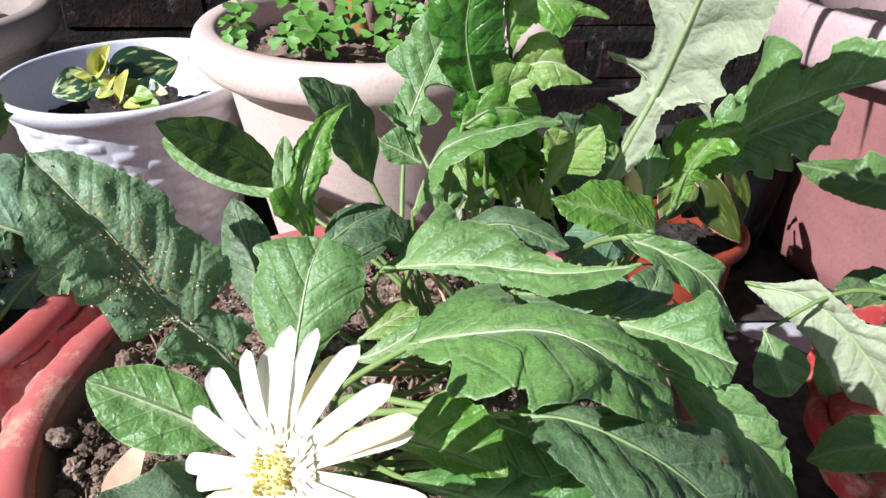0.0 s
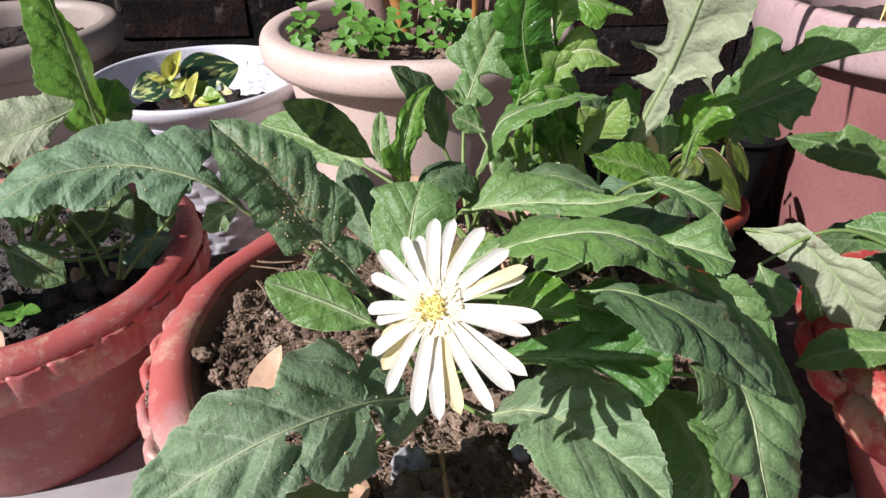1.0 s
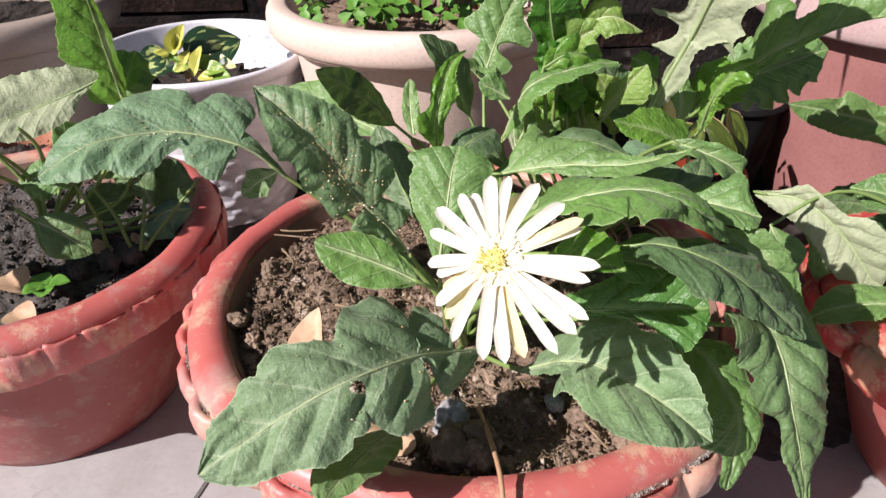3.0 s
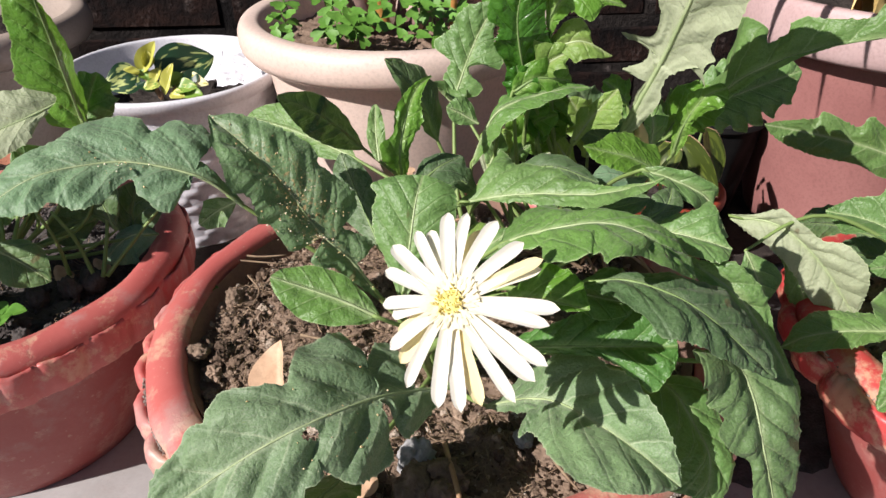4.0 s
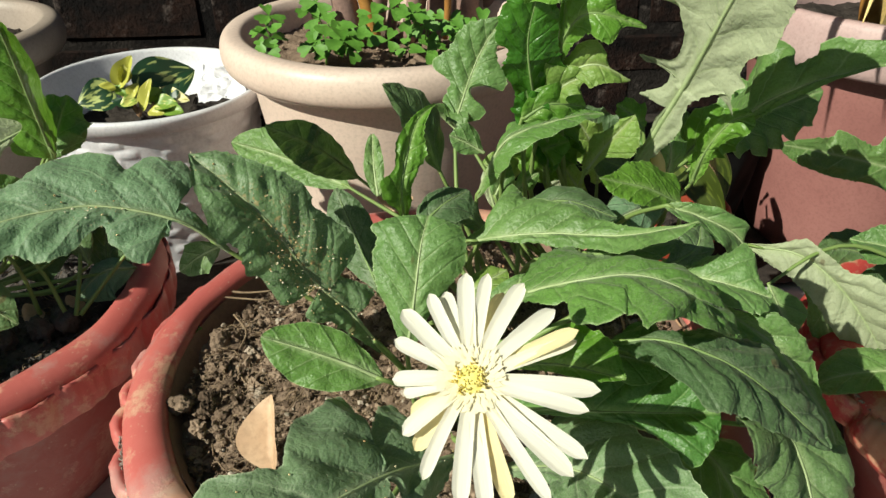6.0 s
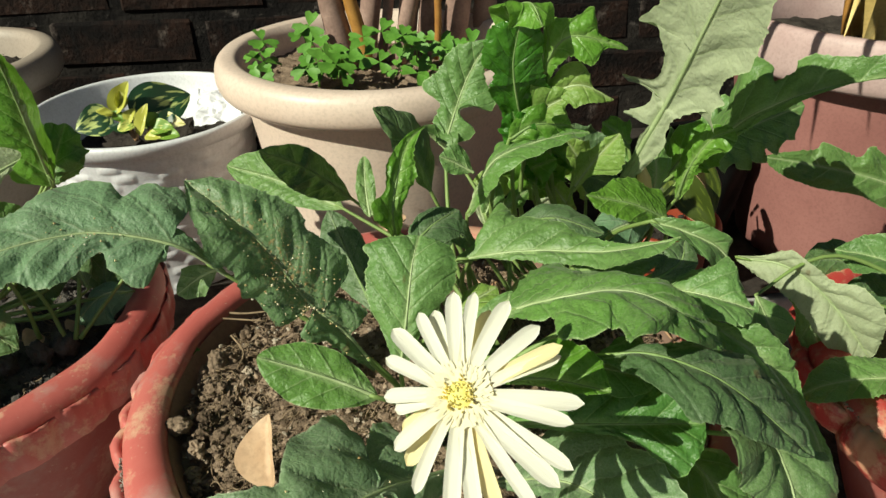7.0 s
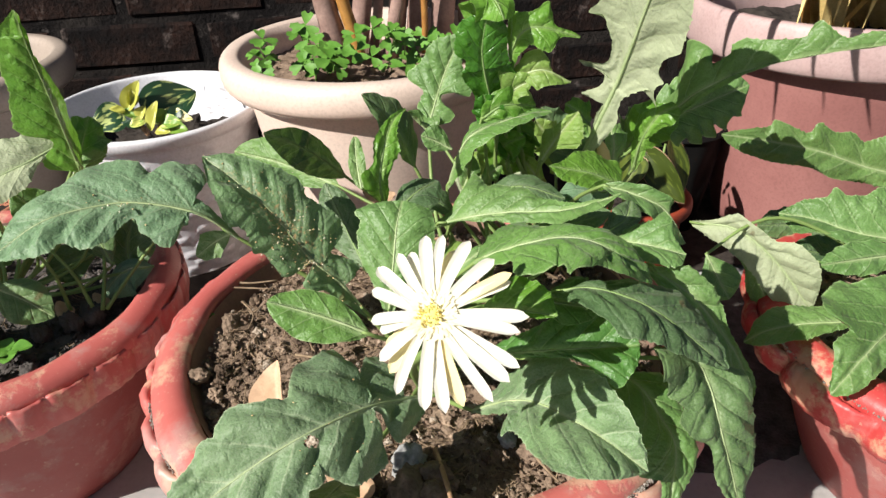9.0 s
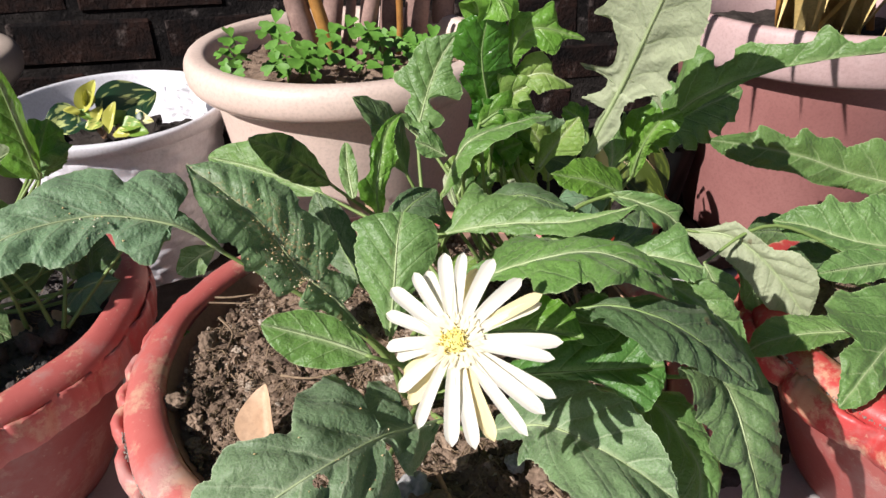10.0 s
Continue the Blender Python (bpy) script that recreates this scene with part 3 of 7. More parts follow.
    if foot is not None:
        f = Vector(foot)
        h = C[0] - T[0] * (hook * (C[0] - f).length)
        h.z = max(h.z, f.z + 0.25 * (C[0].z - f.z))
        sub = [f, f.lerp(h, 0.55) + Vector((0, 0, 0.12 * (C[0].z - f.z))), C[0], C[round(0.08 * nu)] - Vector((0, 0, stalk * 0.4))]
        part("stalk", tube(sub, [stalk * 1.5, stalk * 1.2, stalk, stalk * 0.7], STEM, 7, 20, "stalk"), ob)
    return ob


def lathe(name, profile, mat, sides=96, at=(0, 0, 0), wobble=None, closed=False):
    """Turns a profile of (radius, height) round the z axis at a place. wobble(angle, index, r, z) may give another r, z."""
    verts, faces = [], []
    n = len(profile)
    for a in range(sides):
        w = 2 * math.pi * a / sides
        for i, (r, z) in enumerate(profile):
            if wobble:
                r, z = wobble(w, i, r, z)
            verts.append((at[0] + r * math.cos(w), at[1] + r * math.sin(w), at[2] + z))
    for a in range(sides):
        b = (a + 1) % sides
        for i in range(n - 1):
            faces.append((a * n + i, b * n + i, b * n + i + 1, a * n + i + 1))
        if closed:
            faces.append((a * n + n - 1, b * n + n - 1, b * n, a * n))
    return mesh_from(name, verts, faces, mat)


def bead(r0, z0, r, n=12, a0=0.0, a1=360.0):
    """Points of a rounded moulding of radius r about (r0, z0)."""
    return [(r0 + r * math.cos(radians(a0 + (a1 - a0) * i / n)), z0 + r * math.sin(radians(a0 + (a1 - a0) * i / n))) for i in range(n + 1)]


def lump(rng, size, fine=2, craggy=1.0):
    """Vertices and faces of a broken, angular lump."""
    bm = bmesh.new()
    bmesh.ops.create_icosphere(bm, subdivisions=fine, radius=1.0)
    off = Vector((rng.random() * 90, rng.random() * 90, rng.random() * 90))
    sc = Vector((0.7 + 0.6 * rng.random(), 0.7 + 0.6 * rng.random(), 0.5 + 0.4 * rng.random())) * size
    for v in bm.verts:
        d = 1 + craggy * (0.55 * noise.noise(v.co * 1.3 + off) + 0.38 * noise.noise(v.co * 3.4 + off) + 0.20 * noise.noise(v.co * 8 + off))
        v.co = Vector((v.co.x * sc.x, v.co.y * sc.y, v.co.z * sc.z)) * d
    turn = Euler((rng.random() * 6, rng.random() * 6, rng.random() * 6)).to_matrix()
    vs = [turn @ v.co for v in bm.verts]
    fs = [tuple(v.index for v in f.verts) for f in bm.faces]
    bm.free()
    return vs, fs


def soil_height(x, y):
    p = Vector((x, y, 0))
    return 0.008 * noise.noise(p * 14) + 0.006 * noise.noise(p * 45 + Vector((3, 7, 1))) + 0.0042 * noise.noise(p * 120) + 0.0022 * noise.noise(p * 260)


def soil(name, cx, cy, z, r, mat, label, clods=500, seed=1, clod_mat=None, rings=64, fibres=0):
    """A rough bed of earth in a pot, with crumbs and clods lying on it."""
    verts, faces = [(cx, cy, z + soil_height(cx, cy))], []
    seg = 200
    for i in range(1, rings + 1):
        rr = r * i / rings
        for a in range(seg):
            w = 2 * math.pi * a / seg
            x, y = cx + rr * math.cos(w), cy + rr * math.sin(w)
            verts.append((x, y, z + soil_height(x, y) - 0.006 * (i / rings) ** 6))
    for a in range(seg):
        faces.append((0, 1 + a, 1 + (a + 1) % seg))
    for i in range(rings - 1):
        for a in range(seg):
            b = (a + 1) % seg
            faces.append((1 + i * seg + a, 1 + (i + 1) * seg + a, 1 + (i + 1) * seg + b, 1 + i * seg + b))
    bed = tagged(new(name, mesh_from(name, verts, faces, mat)), label, "soil", kind="stuff")
    rng = random.Random(seed)
    shapes = [lump(rng, 1.0, 1) for _ in range(24)]
    rough_shapes = [lump(rng, 1.0, 3) for _ in range(8)]
    V, Fc = [], []
    for q in range(clods):
        w, rr = rng.random() * 6.2832, r * 0.97 * math.sqrt(rng.random())
        x, y = cx + rr * math.cos(w), cy + rr * math.sin(w)
        large = q % 40 == 0
        s = 0.0028 + 0.0034 * rng.random() ** 2 if large else 0.0005 + 0.0024 * rng.random() ** 4
        vs, fs = rng.choice(rough_shapes if large else shapes)
        o, c, sn, flat = len(V), math.cos(w * 7), math.sin(w * 7), 0.45 + 0.7 * rng.random()
        zz = z + soil_height(x, y) + s * 0.2
        V += [(x + s * (v.x * c - v.y * sn), y + s * (v.x * sn + v.y * c), zz + s * v.z * flat) for v in vs]
        Fc += [tuple(o + q for q in f) for f in fs]
    if clods:
        cl = part("crumbs", mesh_from("crumbs", V, Fc, clod_mat or CLOD, smooth=False), bed)
        cl["kind"] = "stuff"
    if fibres:
        V, Fc = [], []
        for _ in range(fibres):
            w, rr = rng.random() * 6.2832, r * 0.93 * math.sqrt(rng.random())
            x, y, a = cx + rr * math.cos(w), cy + rr * math.sin(w), rng.random() * 6.2832
            ln, th = 0.003 + 0.016 * rng.random() ** 2, 0.00018 + 0.0005 * rng.random() ** 3
            bend = (rng.random() - 0.5) * 1.6
            o = len(V)
            for i in range(5):
                px, py = x + math.cos(a) * ln * (i / 4 - 0.5), y + math.sin(a) * ln * (i / 4 - 0.5)
                a += bend / 4
                pz = z + soil_height(px, py) + 0.0012 + 0.002 * rng.random()
                for k in range(3):
                    q = k * 2.094
                    V.append((px - math.sin(a) * th * math.cos(q), py + math.cos(a) * th * math.cos(q), pz + th * math.sin(q)))
            for i in range(4):
                for k in range(3):
                    m = (k + 1) % 3
                    Fc.append((o + i * 3 + k, o + i * 3 + m, o + i * 3 + 3 + m, o + i * 3 + 3 + k))
        fb = part("root_fibre", mesh_from("root_fibre", V, Fc, TWIG), bed, "dry root fibres and straw bits")
        fb["kind"] = "stuff"
    return bed

# ---------------- setting ----------------
def sheet(name, x0, x1, y0, y1, z, nx, ny, mat, bumpy=0.0):
    verts, faces = [], []
    for j in range(ny + 1):
        for i in range(nx + 1):
            x, y = x0 + (x1 - x0) * i / nx, y0 + (y1 - y0) * j / ny
            verts.append((x, y, z + bumpy * noise.noise(Vector((x, y, 0)) * 5)))
    for j in range(ny):
        for i in range(nx):
            a = j * (nx + 1) + i
            faces.append((a, a + 1, a + nx + 2, a + nx + 1))
    return mesh_from(name, verts, faces, mat)


def box(name, x0, x1, y0, y1, z0, z1, mat, bevel=0.004, rough=0.0, seed=0):
    bm = bmesh.new()
    bmesh.ops.create_cube(bm, size=1.0)
    for v in bm.verts:
        v.co = Vector((x0 + (v.co.x + 0.5) * (x1 - x0), y0 + (v.co.y + 0.5) * (y1 - y0), z0 + (v.co.z + 0.5) * (z1 - z0)))
    if bevel:
        bmesh.ops.bevel(bm, geom=list(bm.edges), offset=bevel, segments=1, affect="EDGES")
    if rough:
        for v in bm.verts:
            v.co += noise.noise_vector(v.co * 30 + Vector((seed, 0, 0))) * rough
    me = bpy.data.meshes.new(name)
    bm.to_mesh(me)
    bm.free()
    me.materials.append(mat)
    return me


floor = tagged(new("floor", sheet("floor", -9.0, 9.0, -9.0, 1.6, 0.0, 60, 60, FLOOR)), "pale grey cement floor with stains", "floor", kind="structure")
jt = part("joint", box("joint", -0.0022, 0.0022, -2.4, 0.30, -0.004, 0.0012, JOINT, 0.0006), floor, "dark joint line in the cement")
jt.location = (-0.350, 0.0, 0.0)
jt.rotation_euler = (0, 0, -0.30)



def shade_patch(cx, cy, rx, ry, seed):
    """A thin dark sheet on the floor with a ragged edge; its colour paints the shade between pots."""
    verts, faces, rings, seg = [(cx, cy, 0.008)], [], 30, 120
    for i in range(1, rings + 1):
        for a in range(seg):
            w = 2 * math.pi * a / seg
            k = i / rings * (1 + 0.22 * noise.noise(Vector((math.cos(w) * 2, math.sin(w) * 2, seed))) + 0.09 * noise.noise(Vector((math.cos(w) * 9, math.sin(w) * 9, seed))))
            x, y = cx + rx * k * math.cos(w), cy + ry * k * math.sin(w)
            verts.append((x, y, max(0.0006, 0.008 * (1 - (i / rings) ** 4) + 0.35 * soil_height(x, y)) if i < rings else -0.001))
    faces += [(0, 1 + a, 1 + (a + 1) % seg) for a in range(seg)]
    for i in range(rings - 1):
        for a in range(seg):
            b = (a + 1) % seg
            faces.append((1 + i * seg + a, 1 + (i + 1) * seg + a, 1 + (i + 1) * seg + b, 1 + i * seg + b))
    return tagged(new("soil_spill", mesh_from("soil_spill", verts, faces, SOIL_GREY)), "dark earth-coloured patch that paints the deep shade between the pots", "soil", kind="stuff")


# paints the deep shade of the gap between the middle and right pots
shade_patch(0.225, 0.450, 0.175, 0.170, 5.0)
WALL_Y = 1.12
wall = tagged(new("wall_north", box("wall_north", -9.0, 9.0, WALL_Y + 0.0015, WALL_Y + 0.24, 0.0, 1.3, MORTAR, 0.0)), "old brick wall, near-black with soot and with shade put into its colour", "wall", kind="structure")
# dark-coloured ground sheet from behind the red pots back to the wall
earth = tagged(new("ground", sheet("ground", -9.0, 9.0, 0.60, WALL_Y + 0.02, 0.010, 360, 30, SOIL_DARK, 0.012)), "dark uneven ground strip along the wall", "ground", kind="structure")

# ---------------- pots ----------------
def red_pot(cx, cy, top, label, seed, r_in=0.172, waves=54, bulge=1.0, flare=1.0, skew=0.35, paint=None, taper=0.74):
    """Clay pot painted red, with a flat lip and a pinched pie-crust frill below it."""
    paint = paint or CLAY_RIM
    pot = thing("flower_pot", (cx, cy, 0), label, "flower pot", "red clay flower pots")
    ro = r_in + 0.027
    foot = taper * r_in
    body = [(0.0, 0.004), (foot - 0.016, 0.004), (foot - 0.012, 0.0), (foot - 0.004, 0.002), (foot, 0.012)]
    body += [(foot + (r_in - 0.002 - foot) * k / 10 + 0.004 * math.sin(k / 10 * math.pi), 0.012 + (top - 0.045) * k / 10) for k in range(1, 11)]
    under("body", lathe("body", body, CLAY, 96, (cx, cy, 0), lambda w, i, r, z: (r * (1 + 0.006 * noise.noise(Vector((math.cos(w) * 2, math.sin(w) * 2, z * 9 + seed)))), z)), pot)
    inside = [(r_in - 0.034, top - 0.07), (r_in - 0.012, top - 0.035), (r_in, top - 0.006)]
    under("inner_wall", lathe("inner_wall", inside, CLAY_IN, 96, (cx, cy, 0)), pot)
    lip = [(r_in, top - 0.014), (r_in + 0.001, top - 0.004), (r_in + 0.004, top), (r_in + 0.012, top + 0.0015), (ro - 0.007, top - 0.001), (ro - 0.001, top - 0.006), (ro, top - 0.012), (ro - 0.004, top - 0.026)]
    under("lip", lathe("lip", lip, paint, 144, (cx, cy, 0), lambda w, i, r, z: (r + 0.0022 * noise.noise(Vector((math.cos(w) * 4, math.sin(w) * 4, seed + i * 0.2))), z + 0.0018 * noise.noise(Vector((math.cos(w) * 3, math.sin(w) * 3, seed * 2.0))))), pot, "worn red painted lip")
    # frill: a ribbon of clay pressed against the lip with the thumb, with hollows behind its bulges
    prof = [(ro - 0.007, top - 0.036), (ro - 0.003, top - 0.023), (ro, top - 0.0115), (ro + 0.0035, top - 0.0095), (ro + 0.0065, top - 0.0125), (ro + 0.0075, top - 0.020), (ro + 0.0065, top - 0.029), (ro + 0.002, top - 0.038), (ro - 0.006, top - 0.043), (ro - 0.016, top - 0.044)]
    prof = [(ro + (rr - ro) * flare, zz) if rr > ro else (rr, zz) for rr, zz in prof]
    amount = [0.1, 0.7, 1.25, 1.3, 1.25, 1.1, 0.9, 0.6, 0.2, 0.0]

    def pinch(w, i, r, z):
        ph = w * waves + 1.3 * math.sin(w * 5 + seed) + 0.7 * math.sin(w * 11 + seed)
        c = math.sin(0.5 * ph + 0.25 * skew * i)
        f = abs(c) ** 0.6
        lap = 0.5 * math.cos(0.5 * ph + 0.25 * skew * i) * (1 if c > 0 else -1)
        k = amount[i] * bulge * (0.85 + 0.7 * noise.noise(Vector((math.cos(w) * 7, math.sin(w) * 7, seed + 4.0))))
        low = (i / 9) ** 1.5
        return r + k * (0.0100 * f - 0.0085 + 0.0040 * lap) + 0.0012 * noise.noise(Vector((w * 40, i * 0.5, seed))), z - k * 0.0065 * f * low + k * 0.003 * lap + 0.0012 * noise.noise(Vector((w * 30, i * 0.5, seed + 9)))
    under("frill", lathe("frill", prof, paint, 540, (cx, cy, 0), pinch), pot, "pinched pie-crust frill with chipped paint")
    return pot


P1, P2, P3 = (-0.040, 0.300), (-0.424, 0.413), (0.399, 0.275)
RIM = 0.190
red_pot(*P1, RIM, "large red painted clay pot with a pinched rim", 3, waves=36, bulge=1.0)
red_pot(*P2, 0.180, "red painted clay pot with a scuffed pinched rim", 11, r_in=0.145, taper=0.76, bulge=0.30, flare=0.35, waves=30)
red_pot(*P3, 0.172, "red painted clay pot with chipped pinched rim", 23, r_in=0.145, waves=20, bulge=1.1, flare=1.0, skew=0.9, paint=CLAY_WORN)
soil("soil_bed", *P1, RIM - 0.014, 0.171, SOIL, "loose brown crumbly potting soil", 13000, 5, None, 84, 3200)
soil("soil_bed", *P2, 0.155, 0.141, SOIL_GREY, "dark grey lumpy soil in the pot", 4200, 6, CLOD_DARK, 50, 260)
soil("soil_bed", *P3, 0.148, 0.141, SOIL, "dry brown soil in the pot", 2200, 7, None, 50, 260)


def grit(cx, cy, r, z, a0, a1, count, seed):
    """Grey soil crumbs caught in the groove between a pot's lip and its frill."""
    rng = random.Random(seed)
    shapes = [lump(rng, 1.0, 1) for _ in range(8)]
    V, Fc = [], []
    for _ in range(count):
        w = radians(a0 + (a1 - a0) * rng.random())
        if noise.noise(Vector((math.cos(w) * 9, math.sin(w) * 9, seed))) < -0.12:
            continue
        s, rr = 0.0003 + 0.0008 * rng.random() ** 2, r + 0.0030 * (rng.random() - 0.5)
        vs, fs = rng.choice(shapes)
        o = len(V)
        V += [(cx + rr * math.cos(w) + s * v.x, cy + rr * math.sin(w) + s * v.y, z + 0.0015 * rng.random() + s * v.z) for v in vs]
        Fc += [tuple(o + q for q in f) for f in fs]
    return tagged(new("soil_grit", mesh_from("soil_grit", V, Fc, GRIT, smooth=False)), "grey soil crumbs caught behind the pot's frill", "soil", kind="stuff")


grit(*P1, 0.1985, RIM - 0.0100, -165, -15, 2600, 41)
grit(*P3, 0.1715, 0.1620, 120, 300, 800, 43)


def white_bucket(cx, cy, r, h):
    pot = thing("plastic_pot", (cx, cy, 0), "white plastic pot with a basket-weave side", "flower pot")
    prof = [(0.0, 0.002), (r * 0.68, 0.002), (r * 0.70, 0.006)]
    n = 110
    prof += [(r * (0.70 + 0.25 * k / n), 0.006 + (h - 0.022) * k / n) for k in range(1, n + 1)]

    def weave(w, i, rr, z):
        if 3 < i < n:
            row = int((z - 0.006) / 0.0120)
            ph = (row % 2) * math.pi
            rr += 0.0021 * max(0.0, math.sin(w * 16 + ph + 0.7 * (row % 3))) ** 0.5 * math.sin(math.pi * (((z - 0.006) / 0.0120) % 1.0)) ** 0.7
        return rr, z
    under("body", lathe("body", prof, WHITE, 336, (cx, cy, 0), weave), pot)
    rim = [(r * 0.945, h - 0.018), (r * 1.0, h - 0.016)] + bead(r * 0.985, h - 0.004, 0.004, 6, -20, 180) + [(r * 0.930, h - 0.012), (r * 0.80, h * 0.62), (0.0, h * 0.60)]
    under("rim", lathe("rim", rim, WHITE, 96, (cx, cy, 0)), pot)
    return pot


def rolled_pot(name, cx, cy, r, h, mat, label, rim_mat=None, band=0.040, fat=0.016):
    """Plastic pot with a thick rolled rim."""
    pot = thing(name, (cx, cy, 0), label, "flower pot")
    prof = [(0.0, 0.003), (r * 0.60, 0.003), (r * 0.63, 0.010)]
    prof += [(r * (0.63 + 0.22 * (k / 12) ** 0.9), 0.010 + (h - band - 0.012) * k / 12) for k in range(1, 13)]
    under("body", lathe("body", prof, mat, 96, (cx, cy, 0)), pot)
    rim = [(r * 0.84, h - band - 0.006), (r * 0.90, h - band - 0.004), (r * 0.955, h - band)]
    rim += [(r - fat + fat * math.copysign(abs(math.cos(a)) ** 0.6, math.cos(a)) * (1.0 if math.cos(a) > 0 else 0.9), h - band * 0.5 + band * 0.5 * math.sin(a)) for a in [math.pi * (-0.42 + 1.05 * k / 12) for k in range(13)]]
    rim += [(r * 0.83, h - 0.012), (r * 0.80, h - 0.05), (r * 0.77, h - 0.10)]
    under("rim", lathe("rim", rim, rim_mat or mat, 112, (cx, cy, 0)), pot, "thick rolled rim")
    return pot


WP, CP, MP = (-0.345, 0.768), (-0.067, 0.722), (0.530, 0.730)
white_bucket(*WP, 0.131, 0.220)
soil("soil_bed", *WP, 0.168, 0.111, SOIL_DARK, "dark soil in the white pot", 160, 8, SOIL_DARK, 24)
rolled_pot("plastic_pot", *CP, 0.177, 0.292, CREAM, "cream pink plastic pot with a thick rolled rim", None, 0.036)
soil("soil_bed", *CP, 0.262, 0.145, SOIL, "brown soil in the cream pot", 240, 9, CLOD, 24)
rolled_pot("plastic_pot", *MP, 0.200, 0.310, MAROON, "large maroon plastic pot with a dusty pale rim", MAROON_RIM, 0.055, 0.010)
soil("soil_bed", *MP, 0.262, 0.158, SOIL_DARK, "dark soil in the maroon pot", 160, 10, SOIL_DARK, 24)
rolled_pot("plastic_pot", -0.648, 0.880, 0.165, 0.258, BEIGE, "greyish beige plastic pot with a rolled rim")
soil("soil_bed", -0.648, 0.880, 0.228, 0.130, SOIL_DARK, "dark soil in the beige pot", 80, 12, SOIL_DARK, 20)

rolled_pot("plastic_pot", -0.532, 0.625, 0.060, 0.165, TERRACOTTA, "terracotta-coloured plastic pot behind the leaves", None, 0.018, 0.005)
soil("soil_bed", -0.532, 0.625, 0.145, 0.046, SOIL_DARK, "dark soil in the terracotta-coloured pot", 60, 15, SOIL_DARK, 14)
# small nursery pots between the large ones
rolled_pot("plastic_pot", 0.248, 0.632, 0.062, 0.104, ORANGE, "small terracotta-orange plastic pot holding a waxy vine", None, 0.016, 0.005)
soil("soil_bed", 0.248, 0.632, 0.088, 0.049, SOIL_DARK, "dark soil in the small orange pot", 60, 14, SOIL_DARK, 14)
black = thing("nursery_pot", (0.330, 0.735, 0), "thin black plastic nursery pot with a buckled side", "flower pot")
under("body", lathe("body", [(0.0, 0.002), (0.037, 0.002)] + [(0.038 + 0.020 * k / 12, 0.004 + 0.012 * k) for k in range(13)], BLACK, 72, (0.330, 0.735, 0), lambda w, i, r, z: (r * (1 + 0.10 * noise.noise(Vector((math.cos(w) * 2.5, math.sin(w) * 2.5, z * 16)))), z)), black)
under("rim", lathe("rim", bead(0.059, 0.150, 0.004, 8, 0, 360) + [(0.055, 0.142), (0.046, 0.08), (0.0, 0.08)], BLACK, 72, (0.330, 0.735, 0)), black)

# ---------------- gerbera plants ----------------
CROWN_FRONT, CROWN_MID, CROWN_BACK = (-0.045, 0.255, 0.172), (0.005, 0.335, 0.172), (0.075, 0.375, 0.172)
CROWN_LEFT, CROWN_RIGHT = (-0.40, 0.42, 0.168), (0.37, 0.30, 0.168)
gerbera = thing("gerbera_plant", (-0.02, 0.30, 0.170), "gerbera with toothed green leaves and a pale cream flower", "plant")
gerbera_west = thing("gerbera_plant", (-0.42, 0.42, 0.168), "leafy gerbera without flowers in a red pot", "plant")
gerbera_east = thing("gerbera_plant", (0.37, 0.30, 0.168), "gerbera with broad dusty leaves spilling over its pot", "plant")
leaf(gerbera, [(-0.0759, 0.2250, 0.2541), (-0.0919, 0.2260, 0.2802), (-0.1079, 0.2280, 0.2984), (-0.1253, 0.2350, 0.3262), (-0.1455, 0.2450, 0.3445), (-0.1620, 0.2560, 0.3539)], (-0.1394, 0.2150, 0.3205), (-0.0995, 0.2500, 0.3215), 0.50, "uneven", "sandy", CROWN_FRONT, grains=460, rim_a=((0.198, 0.009), (0.26, 0.0108), (0.302, 0.0156), (0.344, 0.0162), (0.354, 0.0054), (0.365, 0.0006), (0.406, 0.0192), (0.469, 0.0198), (0.521, 0.0198), (0.552, 0.0246), (0.604, 0.0228), (0.667, 0.0216), (0.698, 0.0276), (0.75, 0.0264), (0.823, 0.0192), (0.865, 0.0156), (0.927, 0.009)), rim_b=((0.135, 0.0006), (0.198, 0.003), (0.188, 0.0162), (0.281, 0.0132), (0.323, 0.0114), (0.333, 0.0204), (0.333, 0.0276), (0.458, 0.03), (0.542, 0.0264), (0.594, 0.0228), (0.635, 0.0258), (0.698, 0.0246), (0.76, 0.0204), (0.854, 0.0156), (0.938, 0.0102)))
leaf(gerbera, [(-0.1521, 0.2550, 0.3005), (-0.1661, 0.2500, 0.3182), (-0.1799, 0.2500, 0.3252), (-0.2004, 0.2500, 0.3308), (-0.2184, 0.2480, 0.3327), (-0.2484, 0.2350, 0.3323), (-0.2737, 0.2220, 0.3207)], (-0.2196, 0.2800, 0.3446), (-0.2183, 0.2250, 0.3199), 0.55, "uneven", "teal", CROWN_FRONT, grains=40, rim_a=((0.229, 0.0114), (0.229, 0.0186), (0.219, 0.0276), (0.271, 0.039), (0.312, 0.0354), (0.375, 0.0366), (0.427, 0.0258), (0.479, 0.033), (0.531, 0.0354), (0.604, 0.0312), (0.688, 0.0234), (0.792, 0.0198), (0.885, 0.0198)), rim_b=((0.229, 0.0012), (0.219, 0.009), (0.24, 0.0114), (0.25, 0.0234), (0.302, 0.027), (0.365, 0.0222), (0.406, 0.0192), (0.438, 0.0108), (0.49, 0.0156), (0.594, 0.0246), (0.677, 0.0264), (0.76, 0.0186), (0.833, 0.021), (0.927, 0.0162), (1.0, 0.006)))
